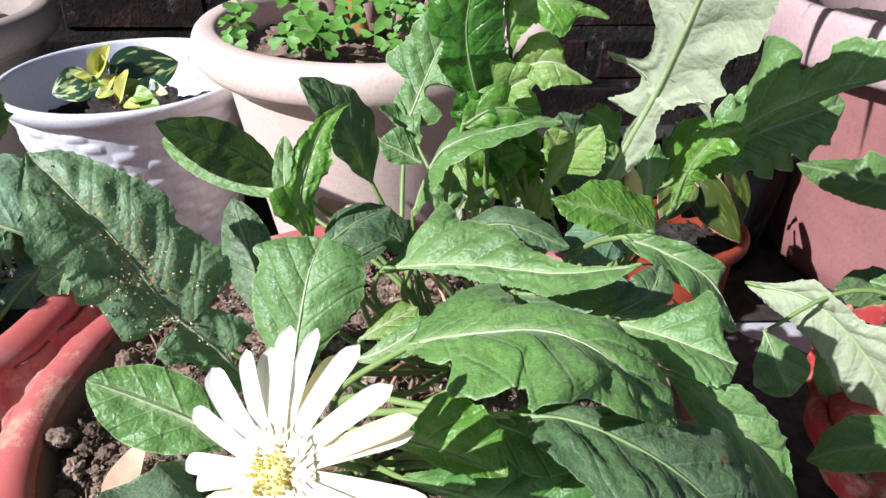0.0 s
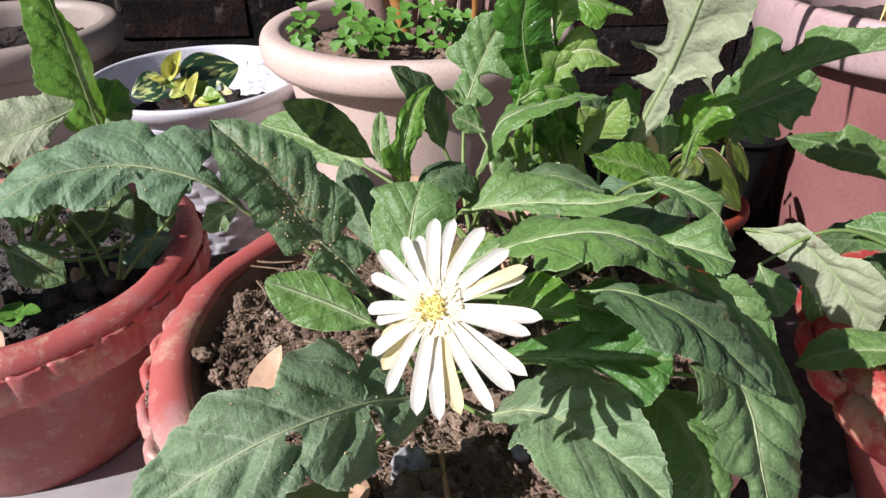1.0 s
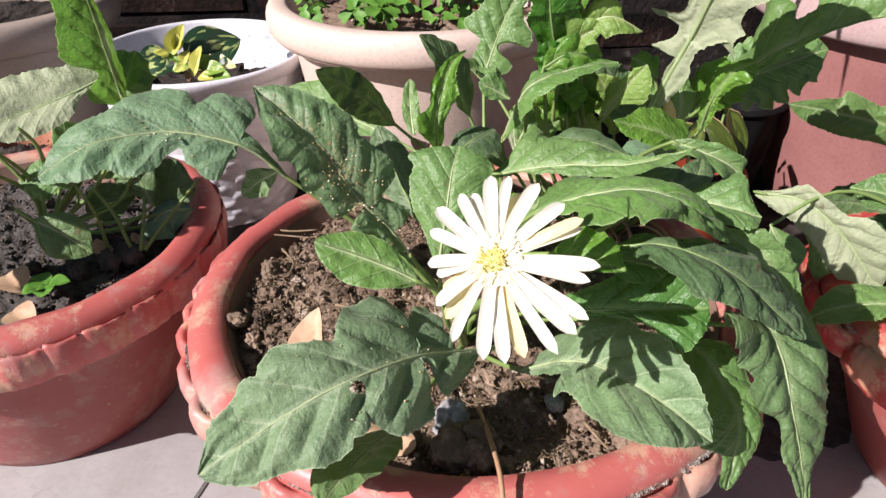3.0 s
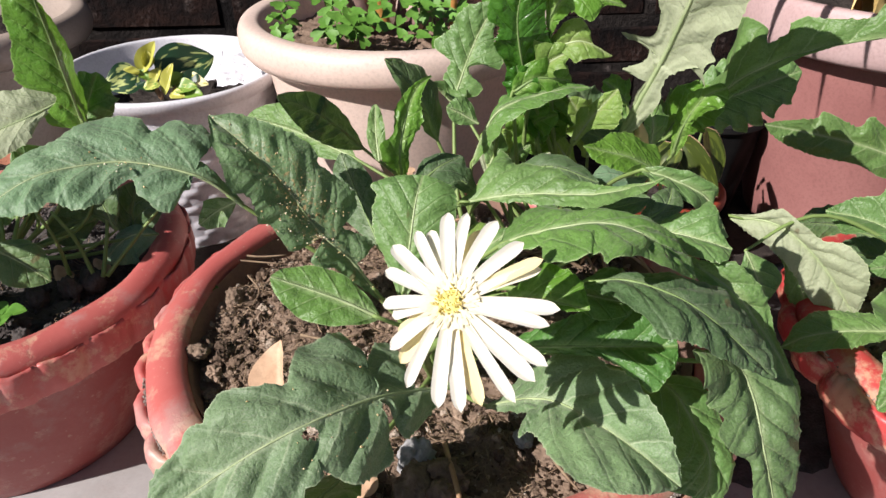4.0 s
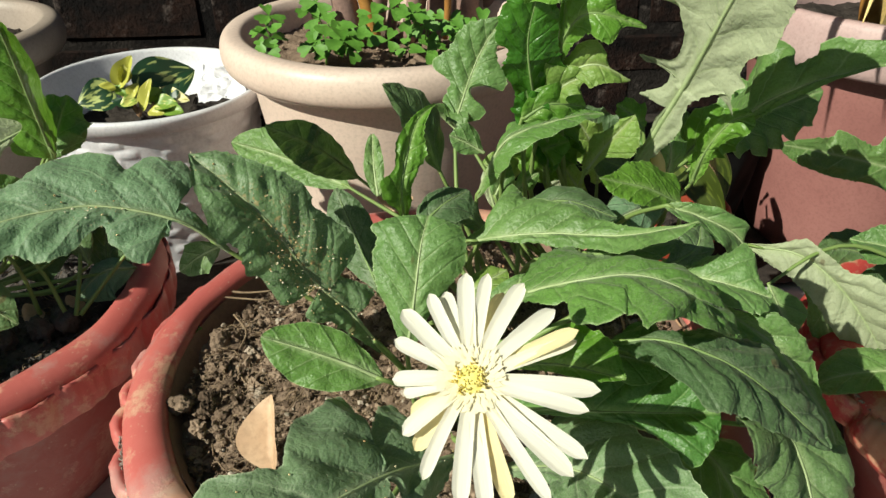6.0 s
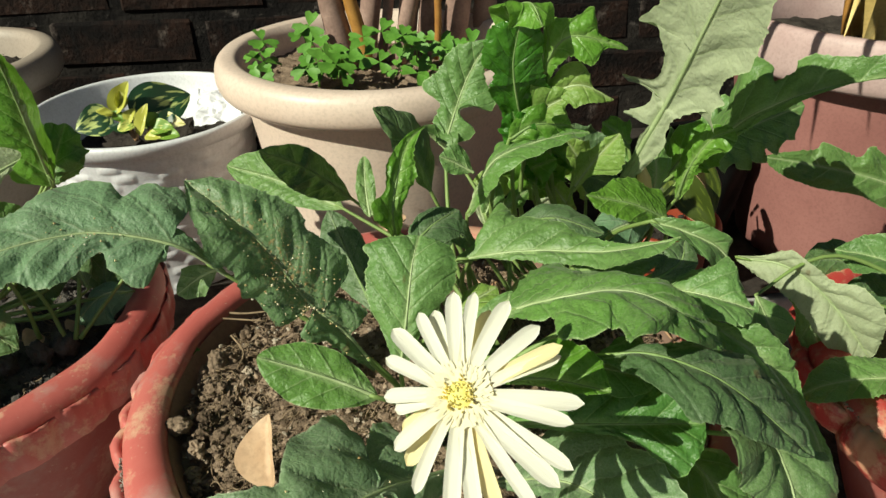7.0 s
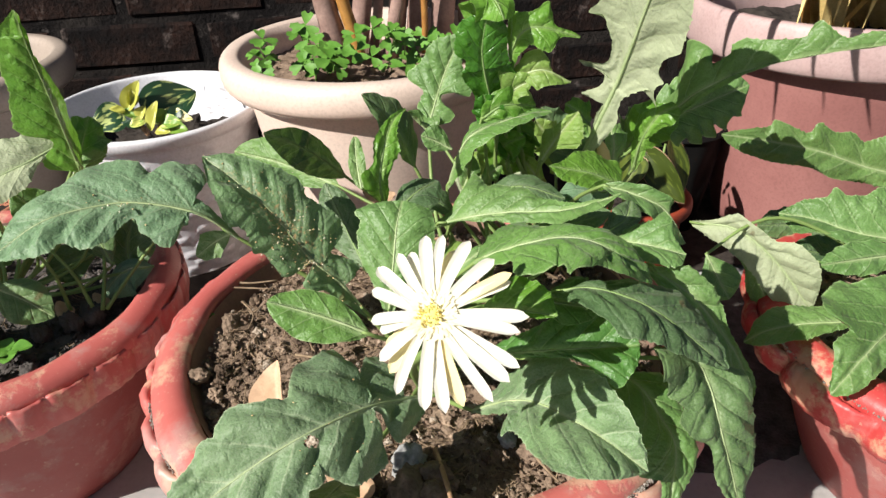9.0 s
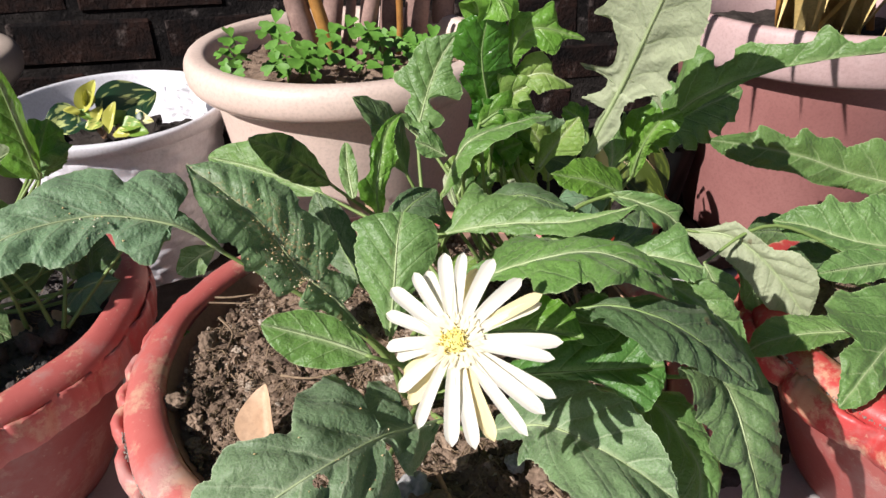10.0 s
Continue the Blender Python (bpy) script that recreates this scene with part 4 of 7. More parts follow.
leaf(gerbera, [(-0.0750, 0.1850, 0.2710), (-0.0930, 0.1880, 0.2800), (-0.1110, 0.1920, 0.2860), (-0.1290, 0.1950, 0.2920)], (-0.1040, 0.2020, 0.2910), (-0.0990, 0.1780, 0.2740), 0.52, "oval", "fresh", CROWN_FRONT, quilt=0.6)
leaf(gerbera, [(-0.0365, 0.1750, 0.2322), (-0.0611, 0.1550, 0.2483), (-0.0774, 0.1400, 0.2595), (-0.1018, 0.1180, 0.2689), (-0.1251, 0.1050, 0.2662), (-0.1488, 0.0950, 0.2562), (-0.1710, 0.0850, 0.2455)], (-0.1313, 0.1280, 0.2797), (-0.1062, 0.0900, 0.2523), 0.60, "uneven", "blue", CROWN_FRONT, nv=20, hole=(0.56, 0.20, 0.021, 0.13), grains=40, rim_a=((0.104, 0.0006), (0.219, 0.0036), (0.198, 0.0126), (0.135, 0.0324), (0.198, 0.0342), (0.25, 0.0258), (0.354, 0.0054), (0.365, 0.0072), (0.323, 0.0138), (0.323, 0.0216), (0.302, 0.0342), (0.271, 0.0456), (0.375, 0.0402), (0.448, 0.0384), (0.51, 0.03), (0.552, 0.0216), (0.594, 0.024), (0.635, 0.0252), (0.698, 0.03), (0.75, 0.0252), (0.771, 0.0216), (0.802, 0.024), (0.854, 0.018), (0.917, 0.015), (0.958, 0.0084)), rim_b=((0.062, 0.0018), (0.135, 0.0114), (0.219, 0.0192), (0.26, 0.021), (0.292, 0.0132), (0.302, 0.0054), (0.333, 0.003), (0.333, 0.0072), (0.344, 0.0114), (0.344, 0.0192), (0.354, 0.0294), (0.427, 0.0318), (0.49, 0.0324), (0.521, 0.0288), (0.542, 0.0252), (0.573, 0.0198), (0.573, 0.0222), (0.604, 0.0246), (0.625, 0.0228), (0.646, 0.027), (0.698, 0.0282), (0.74, 0.027), (0.802, 0.0216), (0.865, 0.0186), (0.906, 0.0168), (0.948, 0.0114), (0.99, 0.0042)))
leaf(gerbera, [(-0.0916, 0.1450, 0.2054), (-0.1060, 0.1150, 0.2197), (-0.1196, 0.0800, 0.2295)], (-0.1237, 0.1100, 0.2227), (-0.0941, 0.1000, 0.2289), 0.50, "oval", "olive", CROWN_FRONT)
leaf(gerbera, [(-0.0184, 0.1900, 0.2012), (-0.0019, 0.1650, 0.2301), (0.0117, 0.1500, 0.2414), (0.0255, 0.1300, 0.2470), (0.0400, 0.1150, 0.2448), (0.0569, 0.1000, 0.2363)], (0.0457, 0.1350, 0.2642), (0.0115, 0.0950, 0.2482), 0.60, "uneven", "silver", CROWN_FRONT, rim_a=((0.167, 0.0198), (0.031, 0.0552), (0.188, 0.0558), (0.531, 0.0282), (0.667, 0.0276), (0.781, 0.0222), (0.865, 0.0156), (0.948, 0.0084), (0.99, 0.0024)), rim_b=((0.427, 0.0114), (0.385, 0.015), (0.427, 0.0258), (0.469, 0.0216), (0.594, 0.0258), (0.698, 0.0348), (0.76, 0.0384), (0.844, 0.0342), (0.917, 0.0216), (0.979, 0.0066)))
leaf(gerbera, [(-0.0131, 0.2050, 0.2992), (-0.0036, 0.2000, 0.3069), (0.0125, 0.1900, 0.3177), (0.0325, 0.1850, 0.3228), (0.0481, 0.1760, 0.3225), (0.0600, 0.1650, 0.3167), (0.0708, 0.1570, 0.3078)], (0.0408, 0.2050, 0.3181), (0.0246, 0.1530, 0.3246), 0.50, "uneven", "fresh", CROWN_FRONT, rim_a=((0.0, 0.0264), (0.0, 0.0426), (0.0, 0.0594), (0.0, 0.0684), (0.208, 0.0378), (0.5, 0.0228), (0.615, 0.0216), (0.708, 0.0216), (0.812, 0.021), (0.927, 0.0162), (0.979, 0.006)), rim_b=((0.208, 0.0138), (0.292, 0.0144), (0.333, 0.0324), (0.375, 0.033), (0.438, 0.0312), (0.562, 0.0294), (0.698, 0.042), (0.771, 0.036), (0.792, 0.0252), (0.865, 0.0192), (0.927, 0.0102), (0.99, 0.0018)))
leaf(gerbera, [(0.0229, 0.1720, 0.2974), (0.0397, 0.1630, 0.3046), (0.0551, 0.1550, 0.3039), (0.0708, 0.1480, 0.2977), (0.0868, 0.1400, 0.2858), (0.1053, 0.1310, 0.2690)], (0.0914, 0.1730, 0.2912), (0.0497, 0.1280, 0.2996), 0.50, "uneven", "dark", CROWN_FRONT, rim_a=((0.021, 0.0156), (0.073, 0.0318), (0.198, 0.0114), (0.344, 0.0198), (0.5, 0.0222), (0.625, 0.03), (0.719, 0.0276), (0.833, 0.0222), (0.917, 0.0168), (0.99, 0.0054)), rim_b=((0.104, 0.0102), (0.208, 0.0186), (0.292, 0.0204), (0.344, 0.0228), (0.427, 0.0276), (0.552, 0.0216), (0.656, 0.0192), (0.771, 0.0132), (0.875, 0.0078), (0.979, 0.0024)))
leaf(gerbera, [(0.0162, 0.1750, 0.2917), (0.0313, 0.1680, 0.2913), (0.0472, 0.1600, 0.2923)], (0.0342, 0.1800, 0.2937), (0.0282, 0.1550, 0.2884), 0.50, "oval", "mid", CROWN_FRONT)
leaf(gerbera, [(-0.0213, 0.1680, 0.2917), (-0.0032, 0.1520, 0.3038), (0.0186, 0.1400, 0.3059)], (0.0085, 0.1620, 0.3155), (0.0033, 0.1420, 0.3052), 0.60, "uneven", "bright", CROWN_FRONT, rim_a=((0.271, 0.0066), (0.406, 0.0168), (0.583, 0.018), (0.74, 0.0156), (0.865, 0.012), (0.948, 0.0054)), rim_b=((0.406, 0.003), (0.667, 0.006), (0.875, 0.0042)))
leaf(gerbera, [(0.0636, 0.2450, 0.2830), (0.0798, 0.2200, 0.2949), (0.0941, 0.2080, 0.2967), (0.1076, 0.2000, 0.2949)], (0.0941, 0.2250, 0.3053), (0.0848, 0.1950, 0.2943), 0.60, "uneven", "mid", CROWN_MID, rim_a=((0.198, 0.0102), (0.406, 0.0108), (0.615, 0.0156), (0.708, 0.0234), (0.792, 0.0192), (0.875, 0.009), (0.969, 0.0018)), rim_b=((0.406, 0.0072), (0.656, 0.0138), (0.875, 0.0162), (0.99, 0.0108)))
leaf(gerbera, [(0.0836, 0.2000, 0.2905), (0.1058, 0.1850, 0.2787), (0.1208, 0.1750, 0.2606), (0.1325, 0.1650, 0.2427), (0.1389, 0.1550, 0.2188)], (0.1223, 0.1800, 0.2746), (0.1011, 0.1650, 0.2666), 0.50, "uneven", "mid", CROWN_MID, rim_a=((0.104, 0.0054), (0.188, 0.0114), (0.302, 0.012), (0.417, 0.0096), (0.552, 0.0048), (0.719, 0.003), (0.885, 0.0042)), rim_b=((0.135, 0.0114), (0.354, 0.0168), (0.594, 0.0216), (0.885, 0.0138)))
leaf(gerbera, [(0.0832, 0.1600, 0.2555), (0.0940, 0.1470, 0.2648), (0.1002, 0.1350, 0.2544), (0.1016, 0.1200, 0.2398), (0.1074, 0.1080, 0.2145), (0.1133, 0.1000, 0.1872)], (0.1233, 0.1320, 0.2451), (0.0787, 0.1180, 0.2502), 0.50, "uneven", "olive", CROWN_FRONT, rim_a=((0.177, 0.0096), (0.26, 0.0138), (0.312, 0.0234), (0.396, 0.0222), (0.542, 0.0228), (0.708, 0.0168), (0.854, 0.0066), (0.979, 0.0018)), rim_b=((0.177, 0.0342), (0.208, 0.0294), (0.354, 0.0258), (0.406, 0.021), (0.448, 0.024), (0.5, 0.0186), (0.562, 0.0084), (0.719, 0.0096), (0.865, 0.0054), (0.979, 0.0018)))
leaf(gerbera, [(-0.0161, 0.1950, 0.2395), (0.0127, 0.1650, 0.2645), (0.0344, 0.1550, 0.2718), (0.0646, 0.1470, 0.2771)], (0.0368, 0.1700, 0.2844), (0.0391, 0.1400, 0.2655), 0.60, "uneven", "lush", CROWN_FRONT, rim_a=((0.427, 0.0138), (0.698, 0.0204), (0.906, 0.018), (0.979, 0.0108)), rim_b=((0.573, 0.0042), (0.719, 0.0078), (0.812, 0.0168), (0.875, 0.0228), (0.938, 0.0174), (0.99, 0.0084)))
leaf(gerbera, [(0.0534, 0.1750, 0.2373), (0.0679, 0.1550, 0.2440), (0.0775, 0.1400, 0.2327), (0.0826, 0.1250, 0.2206), (0.0731, 0.1050, 0.1961)], (0.0953, 0.1350, 0.2251), (0.0619, 0.1250, 0.2314), 0.55, "uneven", "mid", CROWN_FRONT, rim_a=((0.156, 0.0174), (0.365, 0.0156), (0.479, 0.0168), (0.594, 0.0132), (0.667, 0.0132), (0.812, 0.009), (0.958, 0.0042)), rim_b=((0.292, 0.0192), (0.479, 0.0216), (0.75, 0.0222), (0.833, 0.0252), (0.823, 0.0108), (0.896, 0.006), (0.979, 0.006)))
leaf(gerbera, [(-0.0643, 0.2150, 0.2601), (-0.0596, 0.2280, 0.2835), (-0.0550, 0.2430, 0.3057), (-0.0503, 0.2570, 0.3149)], (-0.0789, 0.2500, 0.3041), (-0.0325, 0.2450, 0.3025), 0.70, "uneven", "mid", CROWN_FRONT, rim_a=((0.26, 0.012), (0.448, 0.0204), (0.635, 0.024), (0.781, 0.0234), (0.854, 0.0264), (0.948, 0.018), (0.99, 0.0078)), rim_b=((0.292, 0.009), (0.49, 0.0168), (0.646, 0.0228), (0.823, 0.0228), (0.948, 0.0192), (1.0, 0.0132), (1.0, 0.006)))
leaf(gerbera, [(-0.0294, 0.2850, 0.2799), (-0.0079, 0.2720, 0.2914), (0.0159, 0.2600, 0.2993), (0.0462, 0.2380, 0.3097), (0.0699, 0.2100, 0.3318)], (0.0203, 0.2850, 0.3049), (0.0145, 0.2520, 0.2961), 0.50, "uneven", "mid", CROWN_MID, rim_a=((0.083, 0.0114), (0.115, 0.0246), (0.167, 0.039), (0.25, 0.0294), (0.323, 0.0264), (0.448, 0.0198), (0.573, 0.0108), (0.708, 0.0042), (0.875, 0.0012)), rim_b=((0.115, 0.003), (0.26, 0.0048), (0.417, 0.0078), (0.594, 0.0096), (0.76, 0.0156), (0.927, 0.0156)))
leaf(gerbera, [(0.0035, 0.3000, 0.2905), (0.0301, 0.2970, 0.2982), (0.0599, 0.2900, 0.2896)], (0.0326, 0.3100, 0.3012), (0.0289, 0.2900, 0.2924), 0.50, "oval", "dark", CROWN_MID)
leaf(gerbera, [(-0.0759, 0.2500, 0.2711), (-0.0887, 0.2800, 0.2883), (-0.0997, 0.3000, 0.3104)], (-0.0774, 0.2800, 0.2915), (-0.1007, 0.2800, 0.2810), 0.50, "spoon", "dark", CROWN_MID)
leaf(gerbera, [(-0.0910, 0.3850, 0.2740), (-0.1160, 0.3520, 0.3140), (-0.1370, 0.3220, 0.3400)], (-0.1090, 0.3640, 0.3190), (-0.1220, 0.3460, 0.3040), 0.48, "entire", "dark", CROWN_MID)
leaf(gerbera, [(-0.0982, 0.3900, 0.2643), (-0.1442, 0.4200, 0.2745), (-0.1852, 0.4400, 0.2804)], (-0.1528, 0.4300, 0.2850), (-0.1495, 0.4100, 0.2643), 0.50, "oval", "mid", CROWN_MID)
leaf(gerbera, [(-0.0621, 0.2850, 0.2966), (-0.0632, 0.2780, 0.3197), (-0.0585, 0.2900, 0.3373), (-0.0518, 0.3050, 0.3480), (-0.0426, 0.3150, 0.3520)], (-0.0724, 0.2720, 0.3234), (-0.0516, 0.2850, 0.3272), 0.35, "uneven", "bright", CROWN_MID, rim_a=((0.167, 0.0042), (0.292, 0.012), (0.344, 0.0138), (0.417, 0.006), (0.583, 0.0078), (0.781, 0.0042)), rim_b=((0.135, 0.006), (0.406, 0.0066), (0.562, 0.0096), (0.75, 0.0048), (0.906, 0.0036)))
leaf(gerbera, [(-0.0380, 0.3450, 0.2960), (-0.0450, 0.3450, 0.3180), (-0.0560, 0.3450, 0.3380), (-0.0710, 0.3450, 0.3540)], (-0.0540, 0.3320, 0.3210), (-0.0340, 0.3620, 0.3160), 0.38, "entire", "dark", CROWN_MID)
leaf(gerbera, [(-0.0766, 0.3100, 0.2992), (-0.0782, 0.3200, 0.3138), (-0.0782, 0.3300, 0.3295)], (-0.0843, 0.3200, 0.3143), (-0.0728, 0.3200, 0.3175), 0.50, "strip", "mid", None)
leaf(gerbera, [(-0.0540, 0.2720, 0.3000), (-0.0400, 0.2850, 0.3060), (-0.0250, 0.3000, 0.3060)], (-0.0460, 0.2970, 0.3080), (-0.0320, 0.2750, 0.3000), 0.55, "oval", "dark", CROWN_MID)
leaf(gerbera, [(-0.0229, 0.4100, 0.3009), (-0.0093, 0.4350, 0.3268), (0.0012, 0.4400, 0.3478), (0.0146, 0.4400, 0.3672)], (-0.0323, 0.4450, 0.3347), (0.0156, 0.4300, 0.3266), 0.50, "uneven", "mid", CROWN_MID, rim_a=((0.104, 0.006), (0.177, 0.0132), (0.344, 0.0126), (0.417, 0.0276), (0.479, 0.0282), (0.573, 0.0216), (0.75, 0.0192), (0.885, 0.009)), rim_b=((0.104, 0.0162), (0.198, 0.0168), (0.26, 0.0072), (0.333, 0.003), (0.396, 0.0108), (0.406, 0.0252), (0.552, 0.024), (0.635, 0.015), (0.75, 0.0084), (0.906, 0.0078)))
leaf(gerbera, [(0.0234, 0.3500, 0.3292), (0.0145, 0.3380, 0.3566), (0.0108, 0.3340, 0.3812), (0.0141, 0.3320, 0.4050)], (-0.0060, 0.3360, 0.3780), (0.0287, 0.3350, 0.3759), 0.60, "uneven", "gloss", CROWN_BACK, quilt=1.3, rim_a=((0.156, 0.0096), (0.354, 0.0114), (0.427, 0.0138), (0.51, 0.015), (0.625, 0.0108), (0.688, 0.018), (0.812, 0.0174), (0.906, 0.0162), (0.979, 0.0078)), rim_b=((0.083, 0.0036), (0.26, 0.0102), (0.25, 0.0252), (0.479, 0.0186), (0.615, 0.0174), (0.854, 0.0156), (0.948, 0.012)))
leaf(gerbera, [(0.0100, 0.3350, 0.3975), (0.0095, 0.3300, 0.4110), (0.0170, 0.3200, 0.4161), (0.0216, 0.3100, 0.4062)], (-0.0031, 0.3300, 0.4101), (0.0276, 0.3300, 0.4081), 0.50, "curly", "bright", None)
leaf(gerbera, [(0.0325, 0.3450, 0.3610), (0.0324, 0.3350, 0.3832), (0.0434, 0.3260, 0.3964), (0.0736, 0.3240, 0.3884)], (0.0422, 0.3300, 0.4062), (0.0480, 0.3200, 0.3843), 0.60, "uneven", "bright", CROWN_BACK, rim_a=((0.323, 0.0102), (0.448, 0.015), (0.583, 0.0096), (0.667, 0.0162), (0.719, 0.0096), (0.771, 0.003), (0.906, 0.0024)), rim_b=((0.302, 0.0072), (0.521, 0.0102), (0.76, 0.0144), (0.833, 0.0036)))
leaf(gerbera, [(0.0306, 0.3450, 0.3491), (0.0409, 0.3380, 0.3618), (0.0534, 0.3330, 0.3652), (0.0704, 0.3300, 0.3567)], (0.0515, 0.3350, 0.3773), (0.0522, 0.3260, 0.3539), 0.60, "uneven", "yellow", CROWN_BACK, rim_a=((0.312, 0.0084), (0.51, 0.0138), (0.594, 0.0108), (0.708, 0.0012), (0.844, 0.0006)), rim_b=((0.26, 0.003), (0.396, 0.0096), (0.552, 0.0132), (0.885, 0.0048)))
leaf(gerbera, [(0.0246, 0.3450, 0.3373), (0.0333, 0.3380, 0.3513), (0.0462, 0.3350, 0.3592)], (0.0312, 0.3380, 0.3652), (0.0377, 0.3300, 0.3465), 0.50, "ragged", "yellow", CROWN_BACK)
leaf(gerbera, [(0.0373, 0.3800, 0.2671), (0.0309, 0.3700, 0.3054), (0.0417, 0.3600, 0.3305)], (0.0138, 0.3700, 0.3136), (0.0546, 0.3600, 0.3142), 0.55, "curly", "bright", CROWN_BACK)
leaf(gerbera, [(0.0871, 0.3550, 0.2839), (0.0947, 0.3360, 0.3259), (0.1008, 0.3190, 0.3623), (0.1027, 0.2920, 0.4085), (0.1039, 0.2620, 0.4573)], (0.0836, 0.3300, 0.3921), (0.1228, 0.2720, 0.3940), 0.55, "uneven", "pale", CROWN_BACK, stalk=0.003, rim_a=((0.146, 0.0024), (0.24, 0.0042), (0.281, 0.003), (0.333, 0.0036), (0.281, 0.021), (0.354, 0.0108), (0.406, 0.012), (0.385, 0.0336), (0.448, 0.0132), (0.531, 0.0138), (0.583, 0.0192), (0.615, 0.0258), (0.594, 0.036), (0.688, 0.0276), (0.75, 0.0294), (0.854, 0.0228), (0.948, 0.0138)), rim_b=((0.208, 0.0108), (0.281, 0.0126), (0.333, 0.0078), (0.396, 0.0108), (0.469, 0.0228), (0.427, 0.033), (0.479, 0.0252), (0.521, 0.0282), (0.542, 0.0228), (0.604, 0.0228), (0.667, 0.0306), (0.719, 0.0288), (0.781, 0.0282), (0.854, 0.024), (0.927, 0.0222), (0.99, 0.0138)))
leaf(gerbera, [(-0.0160, 0.3350, 0.2810), (-0.0090, 0.3300, 0.3060), (0.0010, 0.3280, 0.3240), (0.0230, 0.3300, 0.3320), (0.0430, 0.3330, 0.3350), (0.0590, 0.3350, 0.3350)], (0.0280, 0.3480, 0.3330), (0.0250, 0.3160, 0.3310), 0.62, "entire", "fresh", CROWN_MID, quilt=0.6)
leaf(gerbera, [(-0.0109, 0.3400, 0.3101), (-0.0228, 0.3400, 0.3176), (-0.0325, 0.3400, 0.3226)], (-0.0239, 0.3450, 0.3263), (-0.0215, 0.3350, 0.3109), 0.50, "spoon", "mid", None)
leaf(gerbera, [(0.1505, 0.3700, 0.2957), (0.1596, 0.3520, 0.3265), (0.1741, 0.3380, 0.3449), (0.1941, 0.3250, 0.3584), (0.2257, 0.3080, 0.3707), (0.2650, 0.2900, 0.3802)], (0.1956, 0.3350, 0.3759), (0.1908, 0.3180, 0.3580), 0.42, "uneven", "mid", CROWN_BACK, rim_a=((0.0, 0.0516), (0.0, 0.0732), (0.229, 0.0456), (0.292, 0.0474), (0.365, 0.0354), (0.406, 0.024), (0.385, 0.0162), (0.458, 0.0144), (0.49, 0.021), (0.542, 0.021), (0.604, 0.0156), (0.719, 0.0126), (0.75, 0.018), (0.781, 0.0204), (0.823, 0.0132), (0.865, 0.0078), (0.969, 0.009)), rim_b=((0.198, 0.006), (0.365, 0.0072), (0.51, 0.0096), (0.74, 0.0006)))
leaf(gerbera, [(0.1456, 0.3800, 0.2897), (0.1797, 0.4000, 0.2984), (0.2436, 0.4160, 0.3144)], (0.1960, 0.4200, 0.3237), (0.2042, 0.3900, 0.2808), 0.50, "ragged", "mid", CROWN_BACK)
leaf(gerbera, [(0.1075, 0.3150, 0.2825), (0.0851, 0.3120, 0.2956), (0.0662, 0.3100, 0.3017), (0.0525, 0.3080, 0.3063)], (0.0854, 0.3300, 0.3050), (0.0741, 0.3000, 0.2928), 0.50, "uneven", "bright", CROWN_BACK, rim_a=((0.0, 0.021), (0.281, 0.0186), (0.385, 0.0216), (0.521, 0.0192), (0.656, 0.0156), (0.812, 0.0066)), rim_b=((0.125, 0.0054), (0.438, 0.0126), (0.75, 0.0114), (0.917, 0.0066)))
leaf(gerbera, [(0.0542, 0.3450, 0.2912), (0.0649, 0.3400, 0.3126), (0.0785, 0.3350, 0.3334)], (0.0568, 0.3450, 0.3169), (0.0774, 0.3300, 0.3156), 0.50, "uneven", "yellow", CROWN_BACK, rim_a=((0.229, 0.0054), (0.427, 0.0102), (0.635, 0.006), (0.854, 0.0042)), rim_b=((0.354, 0.0048), (0.594, 0.0162), (0.802, 0.0138), (0.938, 0.0066)))
leaf(gerbera, [(0.1258, 0.3450, 0.2805), (0.1262, 0.3350, 0.3074), (0.1333, 0.3270, 0.3292), (0.1445, 0.3220, 0.3371)], (0.1258, 0.3350, 0.3310), (0.1414, 0.3200, 0.3242), 0.70, "uneven", "bright", CROWN_BACK, rim_a=((0.198, 0.0048), (0.448, 0.0078), (0.698, 0.009), (0.833, 0.0048), (0.958, 0.0042)), rim_b=((0.25, 0.0054), (0.5, 0.0042), (0.708, 0.0078), (0.906, 0.0114), (1.0, 0.0048)))
leaf(gerbera_east, [(0.1865, 0.3600, 0.2200), (0.2115, 0.3380, 0.2246), (0.2379, 0.3180, 0.2052), (0.2635, 0.2980, 0.1702)], (0.2559, 0.3020, 0.2184), (0.2296, 0.3150, 0.1812), 0.65, "uneven", "pale", CROWN_RIGHT, rim_a=((0.167, 0.0048), (0.271, 0.0132), (0.344, 0.012), (0.5, 0.012), (0.583, 0.0228), (0.688, 0.0264), (0.781, 0.0246), (0.885, 0.0168), (0.99, 0.0042)), rim_b=((0.188, 0.0144), (0.51, 0.0186), (0.833, 0.0198), (0.958, 0.012)))
leaf(gerbera_east, [(0.1918, 0.3650, 0.2140), (0.2088, 0.3450, 0.2183), (0.2275, 0.3300, 0.1934), (0.2385, 0.3180, 0.1671), (0.2457, 0.3100, 0.1470)], (0.2249, 0.3320, 0.1814), (0.2394, 0.3250, 0.1872), 0.65, "uneven", "mid", CROWN_RIGHT, rim_a=((0.365, 0.0072), (0.521, 0.0066), (0.698, 0.0126), (0.865, 0.009), (0.979, 0.0036)), rim_b=((0.281, 0.009), (0.49, 0.0102), (0.656, 0.0078), (0.865, 0.006)))
